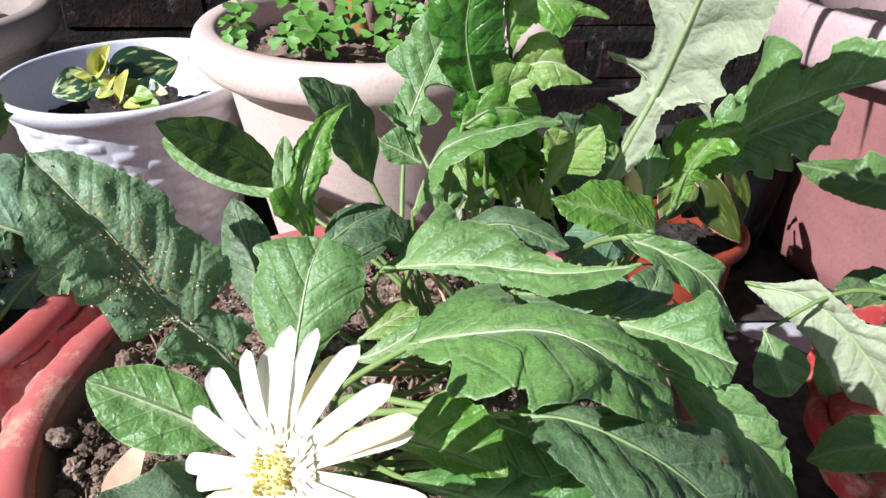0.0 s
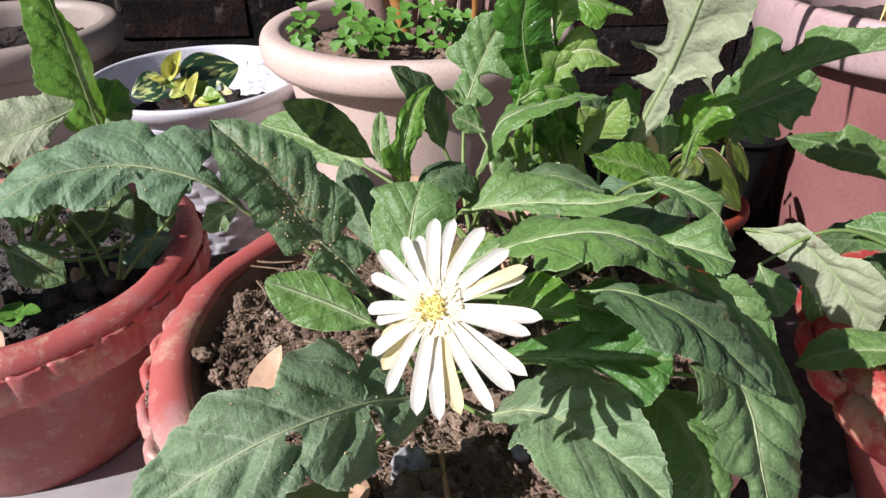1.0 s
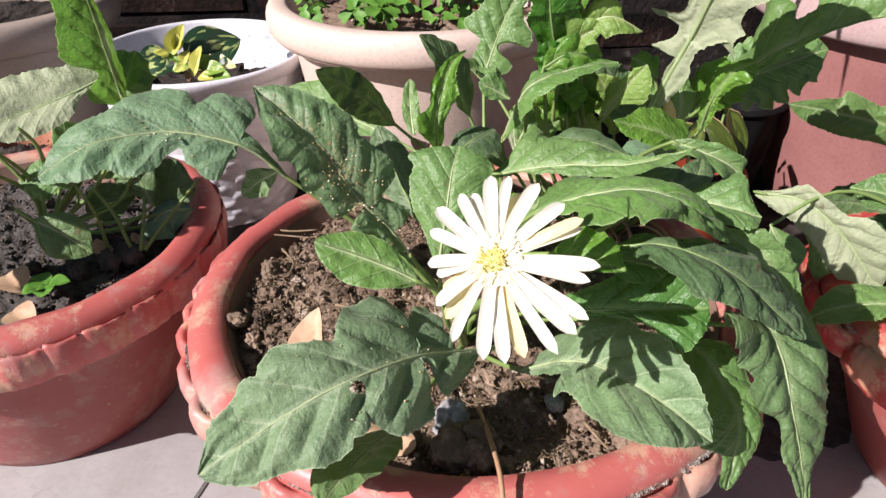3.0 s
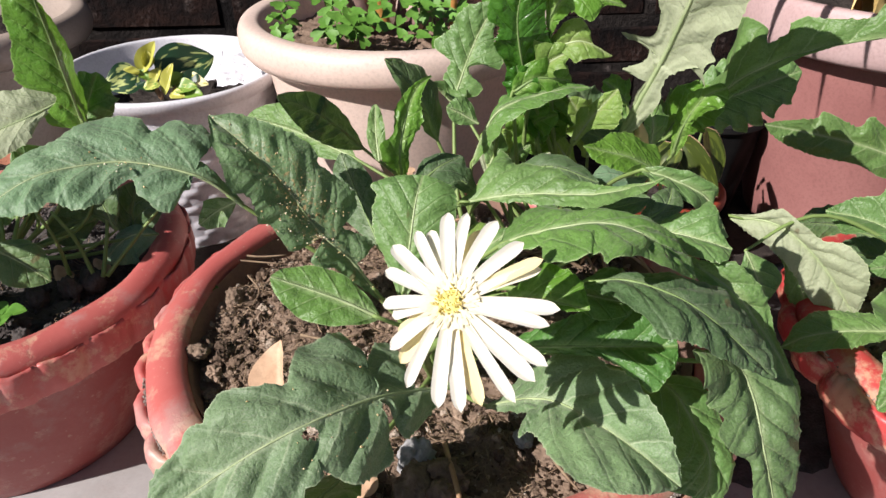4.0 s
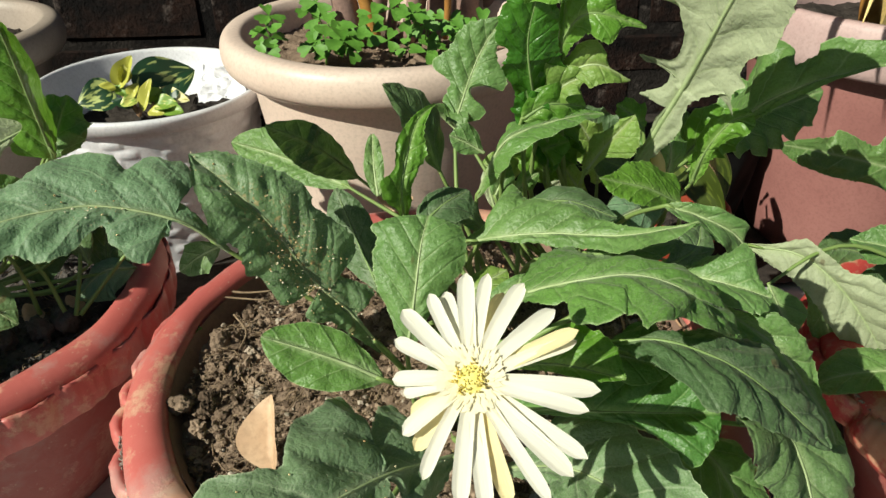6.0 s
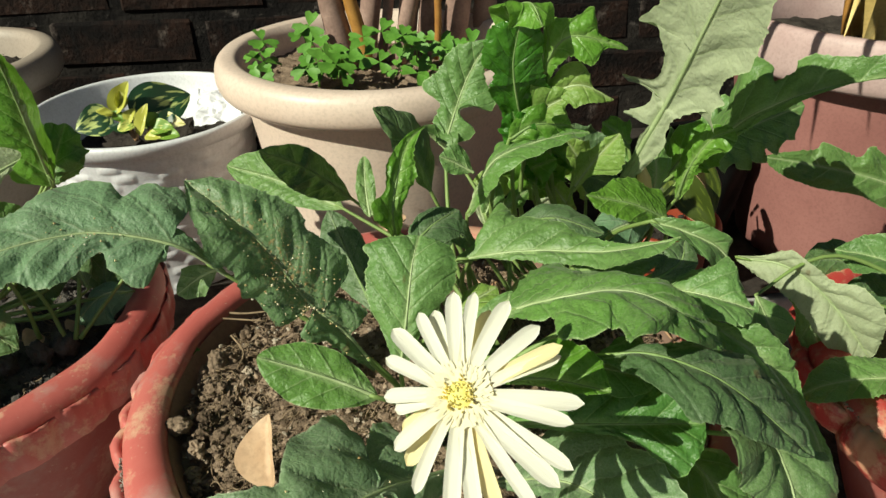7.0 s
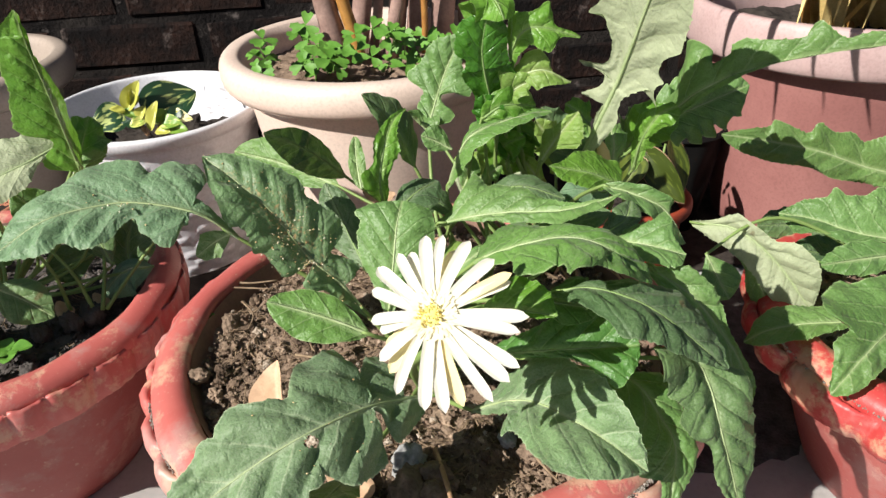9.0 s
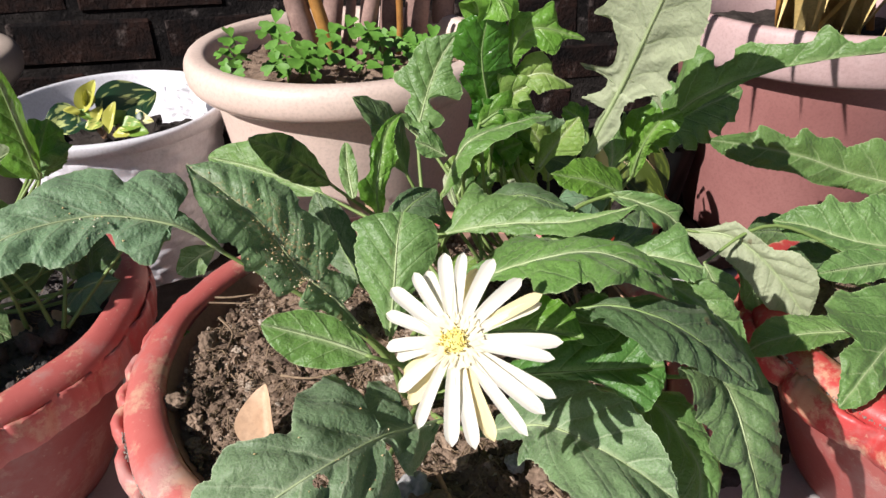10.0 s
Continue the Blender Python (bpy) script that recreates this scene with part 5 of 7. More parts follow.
leaf(gerbera_east, [(0.2803, 0.2580, 0.1843), (0.2410, 0.2640, 0.1827), (0.2133, 0.2670, 0.1773), (0.1978, 0.2700, 0.1656)], (0.2488, 0.2800, 0.1869), (0.2338, 0.2500, 0.1803), 0.45, "uneven", "mid", CROWN_RIGHT, rim_a=((0.115, 0.0168), (0.302, 0.015), (0.51, 0.0192), (0.646, 0.0198), (0.812, 0.015)), rim_b=((0.156, 0.0054), (0.469, 0.0138), (0.656, 0.0156), (0.865, 0.0138)))
leaf(gerbera_east, [(0.3443, 0.2700, 0.2144), (0.2934, 0.2400, 0.2012), (0.2543, 0.2150, 0.1957), (0.2193, 0.1950, 0.1786)], (0.2439, 0.2350, 0.2056), (0.2757, 0.2050, 0.1818), 0.50, "uneven", "mid", CROWN_RIGHT, rim_a=((0.198, 0.021), (0.354, 0.0324), (0.448, 0.0384), (0.5, 0.0462), (0.719, 0.0414), (0.708, 0.0192), (0.802, 0.0198), (0.875, 0.0126), (0.979, 0.0042)), rim_b=((0.438, 0.0258), (0.719, 0.0144), (0.906, 0.0108), (0.99, 0.003)))
leaf(gerbera_east, [(0.3745, 0.3100, 0.2119), (0.3283, 0.3200, 0.2148), (0.3017, 0.3300, 0.2189), (0.2797, 0.3430, 0.2242), (0.2564, 0.3550, 0.2251)], (0.2977, 0.3520, 0.2450), (0.2887, 0.3150, 0.2164), 0.60, "uneven", "mid", CROWN_RIGHT, rim_a=((0.26, 0.0342), (0.417, 0.0414), (0.552, 0.0312), (0.677, 0.027), (0.75, 0.0282), (0.771, 0.0192), (0.854, 0.015), (0.938, 0.0072)), rim_b=((0.302, 0.0144), (0.406, 0.0054), (0.562, 0.018), (0.625, 0.0156), (0.75, 0.0156), (0.896, 0.024), (0.938, 0.0168)))
leaf(gerbera_east, [(0.4873, 0.4500, 0.1829), (0.4127, 0.4680, 0.2005), (0.3608, 0.4760, 0.2194), (0.3118, 0.4850, 0.2303), (0.2650, 0.4900, 0.2392)], (0.3600, 0.4850, 0.2440), (0.3594, 0.4650, 0.1992), 0.55, "uneven", "mid", CROWN_RIGHT, rim_a=((0.25, 0.0378), (0.344, 0.03), (0.406, 0.0222), (0.469, 0.027), (0.542, 0.0216), (0.615, 0.0258), (0.646, 0.0144), (0.781, 0.021), (0.812, 0.0132), (0.927, 0.0066)), rim_b=((0.177, 0.015), (0.344, 0.0156), (0.49, 0.021), (0.604, 0.018), (0.76, 0.0192), (0.885, 0.015), (0.958, 0.0084)))
leaf(gerbera_east, [(0.3464, 0.4000, 0.1678), (0.3063, 0.4100, 0.1780), (0.2734, 0.4100, 0.1811)], (0.3090, 0.4200, 0.1901), (0.3036, 0.4000, 0.1659), 0.50, "toothed", "dark", CROWN_RIGHT)
leaf(gerbera_west, [(-0.3000, 0.4100, 0.2850), (-0.3002, 0.4050, 0.3203), (-0.3006, 0.4000, 0.3568), (-0.3013, 0.3950, 0.3886), (-0.2995, 0.3900, 0.4143)], (-0.3282, 0.4000, 0.3514), (-0.3121, 0.4300, 0.3369), 0.45, "uneven", "bright", CROWN_LEFT, rim_a=((0.062, 0.0252), (0.219, 0.0114), (0.281, 0.0294), (0.354, 0.0336), (0.51, 0.0282), (0.625, 0.0246), (0.708, 0.024), (0.802, 0.0198), (0.906, 0.0126)), rim_b=((0.0, 0.0138), (0.0, 0.0942), (0.167, 0.0936), (0.333, 0.1038), (0.708, 0.0234), (0.854, 0.0318)))
leaf(gerbera_west, [(-0.3113, 0.4200, 0.3064), (-0.3342, 0.4000, 0.2997), (-0.3626, 0.3850, 0.2922), (-0.3845, 0.3700, 0.2881)], (-0.3505, 0.4100, 0.3165), (-0.3448, 0.3750, 0.2806), 0.50, "uneven", "pale", CROWN_LEFT, rim_a=((0.104, 0.0132), (0.292, 0.0222), (0.573, 0.0282), (0.792, 0.027)), rim_b=((0.26, 0.0054), (0.438, 0.018), (0.708, 0.021), (0.948, 0.0156)))
leaf(gerbera_west, [(-0.3156, 0.4450, 0.2709), (-0.3082, 0.4520, 0.2923), (-0.3111, 0.4600, 0.3141)], (-0.2913, 0.4550, 0.2908), (-0.3176, 0.4500, 0.3050), 0.50, "uneven", "mid", CROWN_LEFT, rim_a=((0.24, 0.0126), (0.49, 0.0174), (0.812, 0.0108)), rim_b=((0.281, 0.0114), (0.448, 0.0156), (0.969, 0.0048)))
leaf(gerbera_west, [(-0.2940, 0.4300, 0.1730), (-0.2950, 0.4400, 0.1980), (-0.2870, 0.4500, 0.2210)], (-0.3140, 0.4440, 0.2010), (-0.2680, 0.4320, 0.2000), 0.50, "oval", "dark", CROWN_LEFT)
leaf(gerbera_west, [(-0.2700, 0.4200, 0.1870), (-0.2950, 0.4200, 0.1850), (-0.3170, 0.4100, 0.1670)], (-0.2980, 0.4300, 0.1890), (-0.2900, 0.4050, 0.1660), 0.50, "entire", "teal", CROWN_LEFT)
leaf(gerbera_west, [(-0.3710, 0.3600, 0.2160), (-0.3500, 0.3550, 0.2060), (-0.3290, 0.3500, 0.1900)], (-0.3420, 0.3650, 0.2170), (-0.3550, 0.3420, 0.1920), 0.50, "entire", "olive", CROWN_LEFT)
leaf(gerbera_west, [(-0.3210, 0.4400, 0.1950), (-0.3460, 0.4400, 0.1890), (-0.3690, 0.4350, 0.1800)], (-0.3440, 0.4460, 0.2030), (-0.3460, 0.4300, 0.1720), 0.50, "spoon", "dark", CROWN_LEFT)
leaf(gerbera, [(0.0784, 0.2700, 0.3074), (0.0968, 0.2620, 0.3037), (0.1161, 0.2550, 0.2937), (0.1302, 0.2500, 0.2713)], (0.1046, 0.2600, 0.3050), (0.0966, 0.2500, 0.3000), 0.50, "strip", "mid", CROWN_BACK, hook=0.08)
leaf(gerbera, [(-0.0070, 0.3100, 0.2663), (-0.0239, 0.3100, 0.2833), (-0.0406, 0.3100, 0.2899)], (-0.0271, 0.3200, 0.2908), (-0.0235, 0.3000, 0.2796), 0.50, "toothed", "dark", CROWN_MID)
leaf(gerbera, [(-0.0464, 0.3000, 0.2729), (-0.0408, 0.3100, 0.2867), (-0.0371, 0.3200, 0.2941)], (-0.0553, 0.3100, 0.2833), (-0.0268, 0.3100, 0.2833), 0.50, "oval", "dark", CROWN_MID)
leaf(gerbera, [(0.0228, 0.3800, 0.2493), (0.0124, 0.3900, 0.2674), (-0.0049, 0.4000, 0.2740)], (0.0056, 0.4000, 0.2778), (0.0190, 0.3800, 0.2650), 0.50, "curly", "yellow", CROWN_BACK)
leaf(gerbera, [(0.0058, 0.4000, 0.2377), (0.0022, 0.4100, 0.2570), (0.0113, 0.4200, 0.2722)], (-0.0033, 0.4100, 0.2570), (0.0167, 0.4100, 0.2570), 0.50, "strip", "pale", CROWN_BACK)
leaf(gerbera, [(0.0532, 0.4000, 0.2377), (0.0642, 0.4100, 0.2529), (0.0535, 0.4200, 0.2642)], (0.0441, 0.4100, 0.2529), (0.0714, 0.4100, 0.2529), 0.50, "curly", "pale", CROWN_BACK)
leaf(gerbera, [(0.0808, 0.4000, 0.2542), (0.0785, 0.4000, 0.2778), (0.0626, 0.4000, 0.3038)], (0.0609, 0.4000, 0.2816), (0.0916, 0.4000, 0.2854), 0.50, "ragged", "yellow", CROWN_BACK)
leaf(gerbera, [(0.1100, 0.4200, 0.2518), (0.0902, 0.4300, 0.2796), (0.0736, 0.4300, 0.3028)], (0.0716, 0.4300, 0.2835), (0.1040, 0.4300, 0.2875), 0.50, "ragged", "dark", CROWN_BACK)
leaf(gerbera, [(0.1289, 0.4000, 0.2662), (0.1473, 0.4000, 0.2816), (0.1595, 0.3900, 0.3080)], (0.1367, 0.4000, 0.3038), (0.1613, 0.3900, 0.2826), 0.50, "ragged", "mid", CROWN_BACK)
leaf(gerbera, [(0.1292, 0.3800, 0.2764), (0.1414, 0.3700, 0.3027), (0.1627, 0.3600, 0.3188)], (0.1445, 0.3700, 0.3196), (0.1568, 0.3600, 0.3039), 0.50, "toothed", "bright", CROWN_BACK)
leaf(gerbera, [(0.0345, 0.3700, 0.2815), (0.0299, 0.3600, 0.3005), (0.0438, 0.3500, 0.3118)], (0.0207, 0.3650, 0.3016), (0.0385, 0.3500, 0.2985), 0.50, "curly", "bright", CROWN_BACK)
leaf(gerbera, [(-0.0150, 0.4000, 0.2929), (-0.0289, 0.4100, 0.3033), (-0.0386, 0.4100, 0.3141)], (-0.0325, 0.4200, 0.3140), (-0.0216, 0.4000, 0.3002), 0.50, "ragged", "mid", CROWN_MID)
leaf(gerbera, [(-0.0341, 0.2350, 0.2788), (-0.0224, 0.2400, 0.2838), (-0.0106, 0.2450, 0.2875)], (-0.0255, 0.2500, 0.2838), (-0.0172, 0.2300, 0.2828), 0.50, "spoon", "yellow", CROWN_MID)
leaf(gerbera, [(-0.0372, 0.2200, 0.2794), (-0.0233, 0.2200, 0.2852), (-0.0020, 0.2250, 0.2983)], (-0.0212, 0.2250, 0.2898), (-0.0186, 0.2150, 0.2837), 0.50, "spoon", "mid", CROWN_MID)
leaf(gerbera, [(0.0275, 0.2450, 0.2948), (0.0501, 0.2400, 0.2984), (0.0733, 0.2350, 0.3075)], (0.0511, 0.2500, 0.3029), (0.0490, 0.2300, 0.2944), 0.50, "oval", "dark", CROWN_FRONT)
leaf(gerbera, [(0.0672, 0.2300, 0.2944), (0.0831, 0.2350, 0.3020), (0.0909, 0.2500, 0.3057)], (0.0749, 0.2400, 0.3041), (0.0889, 0.2300, 0.3001), 0.50, "oval", "dark", CROWN_FRONT)
leaf(gerbera_east, [(0.1824, 0.3200, 0.2148), (0.1895, 0.3100, 0.1996), (0.1967, 0.3000, 0.1843)], (0.1735, 0.3100, 0.2013), (0.2047, 0.3100, 0.2032), 0.50, "spoon", "mid", CROWN_RIGHT)
leaf(gerbera_east, [(0.3610, 0.3600, 0.1781), (0.3207, 0.3600, 0.1764), (0.2780, 0.3600, 0.1864)], (0.3238, 0.3700, 0.1873), (0.3175, 0.3500, 0.1657), 0.50, "spoon", "dark", CROWN_RIGHT)
leaf(gerbera_east, [(0.3494, 0.3000, 0.2101), (0.3127, 0.3000, 0.2113), (0.2638, 0.3000, 0.2086)], (0.3119, 0.3100, 0.2207), (0.3041, 0.2900, 0.2032), 0.50, "toothed", "mid", CROWN_RIGHT)
leaf(gerbera_west, [(-0.3037, 0.4200, 0.1914), (-0.3144, 0.4300, 0.2152), (-0.3359, 0.4400, 0.2340)], (-0.3316, 0.4300, 0.2054), (-0.2974, 0.4300, 0.2248), 0.50, "spoon", "dark", CROWN_LEFT)
leaf(gerbera_west, [(-0.3190, 0.4300, 0.2156), (-0.3514, 0.4400, 0.2300), (-0.3744, 0.4400, 0.2593)], (-0.3543, 0.4500, 0.2470), (-0.3484, 0.4300, 0.2128), 0.50, "spoon", "mid", CROWN_LEFT)
leaf(gerbera_west, [(-0.3630, 0.4200, 0.2146), (-0.3792, 0.4200, 0.2218), (-0.4078, 0.4200, 0.2191)], (-0.3795, 0.4300, 0.2326), (-0.3807, 0.4100, 0.2056), 0.50, "oval", "mid", CROWN_LEFT)
leaf(gerbera_west, [(-0.3177, 0.4400, 0.2730), (-0.3095, 0.4500, 0.2930), (-0.3013, 0.4600, 0.3129)], (-0.3218, 0.4500, 0.2980), (-0.2890, 0.4500, 0.2926), 0.50, "ragged", "mid", CROWN_LEFT)
# three unseen leaves, added left of the view to shade this pot and plant
leaf(gerbera_west, [(-0.4100, 0.4000, 0.2600), (-0.4400, 0.3500, 0.3100), (-0.4600, 0.2800, 0.3200)], (-0.4900, 0.3400, 0.3150), (-0.4000, 0.3350, 0.3050), 0.50, "toothed", "mid", CROWN_LEFT)
leaf(gerbera_west, [(-0.4200, 0.4000, 0.2400), (-0.4800, 0.3300, 0.3000), (-0.5300, 0.2500, 0.2900)], (-0.5200, 0.3500, 0.2900), (-0.4500, 0.2900, 0.2900), 0.50, "toothed", "mid", CROWN_LEFT)
leaf(gerbera_west, [(-0.4300, 0.4200, 0.2600), (-0.5000, 0.4200, 0.3300), (-0.5700, 0.4000, 0.3400)], (-0.5000, 0.4600, 0.3300), (-0.5000, 0.3750, 0.3300), 0.50, "toothed", "dark", CROWN_LEFT)
leaf(gerbera, [(0.1070, 0.3350, 0.2700), (0.0850, 0.3250, 0.2740), (0.0630, 0.3150, 0.2700)], (0.0870, 0.3420, 0.2770), (0.0850, 0.3150, 0.2650), 0.50, "oval", "teal", CROWN_BACK)
leaf(gerbera, [(0.1000, 0.3850, 0.2720), (0.0830, 0.3870, 0.2780), (0.0660, 0.3820, 0.2870)], (0.0810, 0.3920, 0.2890), (0.0810, 0.3750, 0.2690), 0.50, "oval", "dark", CROWN_BACK)
leaf(gerbera, [(0.0330, 0.3600, 0.2890), (0.0360, 0.3650, 0.3020), (0.0460, 0.3700, 0.3130)], (0.0230, 0.3600, 0.3080), (0.0490, 0.3700, 0.2980), 0.50, "curly", "gloss", CROWN_BACK)
leaf(gerbera, [(0.0940, 0.3600, 0.3130), (0.0870, 0.3650, 0.3210), (0.0780, 0.3700, 0.3270)], (0.0970, 0.3650, 0.3260), (0.0800, 0.3620, 0.3180), 0.50, "ragged", "bright", CROWN_BACK)
leaf(gerbera, [(0.0980, 0.3550, 0.2960), (0.0890, 0.3600, 0.3040), (0.0800, 0.3650, 0.3100)], (0.0960, 0.3620, 0.3090), (0.0780, 0.3550, 0.3040), 0.50, "ragged", "fresh", CROWN_BACK)
under("stalk", tube([(-0.2630, 0.4300, 0.2110), (-0.2825, 0.4110, 0.1920), (-0.3080, 0.3920, 0.1650)], [0.0013, 0.0015, 0.0019], STEM, 7, 10), gerbera_west, "thin pale leaf stalk")
under("stalk", tube([(-0.3520, 0.4000, 0.2240), (-0.3425, 0.3975, 0.1985), (-0.3390, 0.3950, 0.1650)], [0.0013, 0.0015, 0.0019], STEM, 7, 10), gerbera_west, "thin pale leaf stalk")
under("stalk", tube([(-0.3450, 0.4100, 0.2170), (-0.3290, 0.4015, 0.1950), (-0.3190, 0.3930, 0.1650)], [0.0013, 0.0015, 0.0019], STEM, 7, 10), gerbera_west, "thin pale leaf stalk")
under("stalk", tube([(-0.3930, 0.4200, 0.2140), (-0.3835, 0.4030, 0.2060), (-0.3800, 0.3860, 0.1900)], [0.0013, 0.0015, 0.0019], STEM, 7, 10), gerbera_west, "thin pale leaf stalk")
under("stalk", tube([(-0.3760, 0.4200, 0.2140), (-0.3705, 0.4045, 0.2110), (-0.3710, 0.3890, 0.2000)], [0.0013, 0.0015, 0.0019], STEM, 7, 10), gerbera_west, "thin pale leaf stalk")
under("stalk", tube([(-0.3140, 0.4400, 0.2100), (-0.3095, 0.4155, 0.1915), (-0.3110, 0.3910, 0.1650)], [0.0013, 0.0015, 0.0019], STEM, 7, 10), gerbera_west, "thin pale leaf stalk")
under("stalk", tube([(-0.3570, 0.3600, 0.2910), (-0.3545, 0.3700, 0.2745), (-0.3580, 0.3800, 0.2500)], [0.0013, 0.0015, 0.0019], STEM, 7, 10), gerbera_west, "thin pale leaf stalk")
leaf(gerbera, [(-0.1570, 0.2620, 0.3000), (-0.1690, 0.2640, 0.2930), (-0.1810, 0.2620, 0.2850)], (-0.1750, 0.2680, 0.2980), (-0.1640, 0.2580, 0.2870), 0.50, "toothed", "olive", None)
leaf(gerbera, [(0.0100, 0.3350, 0.3330), (0.0260, 0.3350, 0.3420), (0.0490, 0.3400, 0.3380)], (0.0230, 0.3370, 0.3530), (0.0300, 0.3330, 0.3330), 0.50, "curly", "bright", CROWN_BACK)
leaf(gerbera, [(0.0110, 0.3370, 0.3260), (0.0150, 0.3370, 0.3370), (0.0120, 0.3370, 0.3500)], (0.0040, 0.3380, 0.3390), (0.0270, 0.3360, 0.3360), 0.50, "curly", "gloss", CROWN_BACK)
leaf(gerbera, [(0.1110, 0.3500, 0.2800), (0.1110, 0.3500, 0.3010), (0.1070, 0.3550, 0.3160)], (0.1010, 0.3500, 0.3010), (0.1220, 0.3520, 0.3010), 0.50, "ragged", "fresh", CROWN_BACK)
leaf(gerbera, [(0.0660, 0.3750, 0.2570), (0.0560, 0.3780, 0.2700), (0.0460, 0.3800, 0.2850)], (0.0470, 0.3780, 0.2710), (0.0630, 0.3800, 0.2760), 0.50, "ragged", "yellow", CROWN_BACK)
leaf(gerbera, [(-0.0020, 0.3500, 0.2740), (0.0020, 0.3520, 0.2850), (-0.0000, 0.3550, 0.2990)], (-0.0060, 0.3520, 0.2870), (0.0110, 0.3540, 0.2870), 0.50, "strip", "mid", CROWN_BACK)
leaf(gerbera, [(0.0120, 0.3600, 0.2710), (0.0210, 0.3620, 0.2790), (0.0290, 0.3650, 0.2830)], (0.0150, 0.3650, 0.2810), (0.0240, 0.3600, 0.2730), 0.50, "toothed", "fresh", CROWN_BACK)
under("bud", tube([(0.1080, 0.3520, 0.2800), (0.1050, 0.3500, 0.2880), (0.1020, 0.3480, 0.2970), (0.0990, 0.3460, 0.3070)], [0.0014, 0.0046, 0.0050, 0.0034, 0.0008], PETAL_BACK, 9, 16), gerbera, "closed cream bud")

# ---------------- the flower ----------------
HEAD = Vector((-0.0425, 0.1255, 0.3235))
FACE = Vector((-0.45, -0.70, 1.0)).normalized()
FX = (Vector((1, 0, 0)) - FACE * FACE.x).normalized()
FY = FACE.cross(FX)
flower = thing("flower", HEAD - gerbera.location, "pale cream gerbera flower with long narrow petals", "")
flower.parent = gerbera


def petal(angle, length, width, back, seed):
    """A long narrow petal, grooved lengthwise, with a blunt tip that bends a little."""
    rng = random.Random(seed)
    a = radians(angle)
    d = FX * math.cos(a) + FY * math.sin(a)
    s = FACE.cross(d)
    n, m = 16, 3
    bend, lift, twist = (rng.random() - 0.35) * 0.006, (rng.random() - 0.5) * 0.002, (rng.random() - 0.5) * 0.7
    verts, uvs, faces = [], [], []
    for i in range(n + 1):
        u = i / n
        w = width * (0.66 + 0.34 * math.sin(math.pi * min(1, u * 0.62)) ** 0.9) * (1 - max(0, (u - 0.80) / 0.20) ** 2.4) ** 0.6 + 0.0002
        tw = twist * u
        for j in range(2 * m + 1):
            v = (j - m) / m
            h = 0.0016 * math.sin(math.pi * u) + lift - bend * u * u + w * 0.30 * (v * v) + 0.0003 * math.cos(v * 7) - (0.0022 if back else 0.0)
            side = s * math.cos(tw) + FACE * math.sin(tw)
            verts.append(HEAD + d * (0.003 + (length - 0.003) * u) + side * (w * v) + FACE * h)
            uvs.append((u, 0.5 + v * 0.5))
    k = 2 * m + 1
    for i in range(n):
        for j in range(2 * m):
            q = i * k + j
            faces.append((q, q + 1, q + k + 1, q + k))
    return under("petal", mesh_from("petal", verts, faces, PETAL_BACK if back else PETAL, uvs), flower, "pale yellow petal underneath" if back else "")


PETALS = [(-178, 0.0267), (-148, 0.0307), (-124, 0.0378), (-100, 0.0419), (-88, 0.0437), (-62, 0.0476), (-49, 0.0462), (-40, 0.0467), (-22, 0.0415), (-12, 0.0438), (13, 0.0384), (33, 0.0377), (56, 0.0387), (76, 0.0387), (88, 0.0389), (104, 0.0365), (112, 0.0367), (130, 0.0386), (147, 0.0331), (172, 0.0306)]
UNDER_PETALS = [(-160, 0.0263), (-137, 0.0316), (-79, 0.0406), (-78, 0.0425), (-12, 0.0363), (17, 0.0404), (68, 0.0342)]
for k, (a, r) in enumerate(PETALS):
    petal(a, r, 0.0028 + 0.0004 * math.sin(k * 2.3), False, k)
for k, (a, r) in enumerate(UNDER_PETALS):
    petal(a, r, 0.0029, True, 50 + k)

# short inner rays, the disc and its yellow anthers
V, Fc = [], []
frng = random.Random(8)
for k in range(90):
    a, r0, r1 = frng.random() * 6.2832, 0.004 + 0.003 * frng.random(), 0.0085 + 0.0055 * frng.random()
    d = FX * math.cos(a) + FY * math.sin(a)
    s = FACE.cross(d) * 0.0009
    o = len(V)
    V += [HEAD + d * r0 - s + FACE * 0.0015, HEAD + d * r0 + s + FACE * 0.0015, HEAD + d * r1 * 0.8 + s + FACE * 0.0027, HEAD + d * r1 + FACE * 0.0029, HEAD + d * r1 * 0.8 - s + FACE * 0.0027]
    Fc.append((o, o + 1, o + 2, o + 3, o + 4))
o = len(V)
for a in range(40):
    w = 2 * math.pi * a / 40
    d = FX * math.cos(w) + FY * math.sin(w)
    V += [HEAD + d * 0.004 + FACE * 0.0014, HEAD + d * (0.0105 + 0.0025 * frng.random()) + FACE * 0.0020]
Fc += [(o + 2 * a, o + 2 * a + 1, o + 2 * ((a + 1) % 40) + 1, o + 2 * ((a + 1) % 40)) for a in range(40)]
under("inner_ray", mesh_from("inner_ray", V, Fc, PETAL), flower, "short cream inner rays")


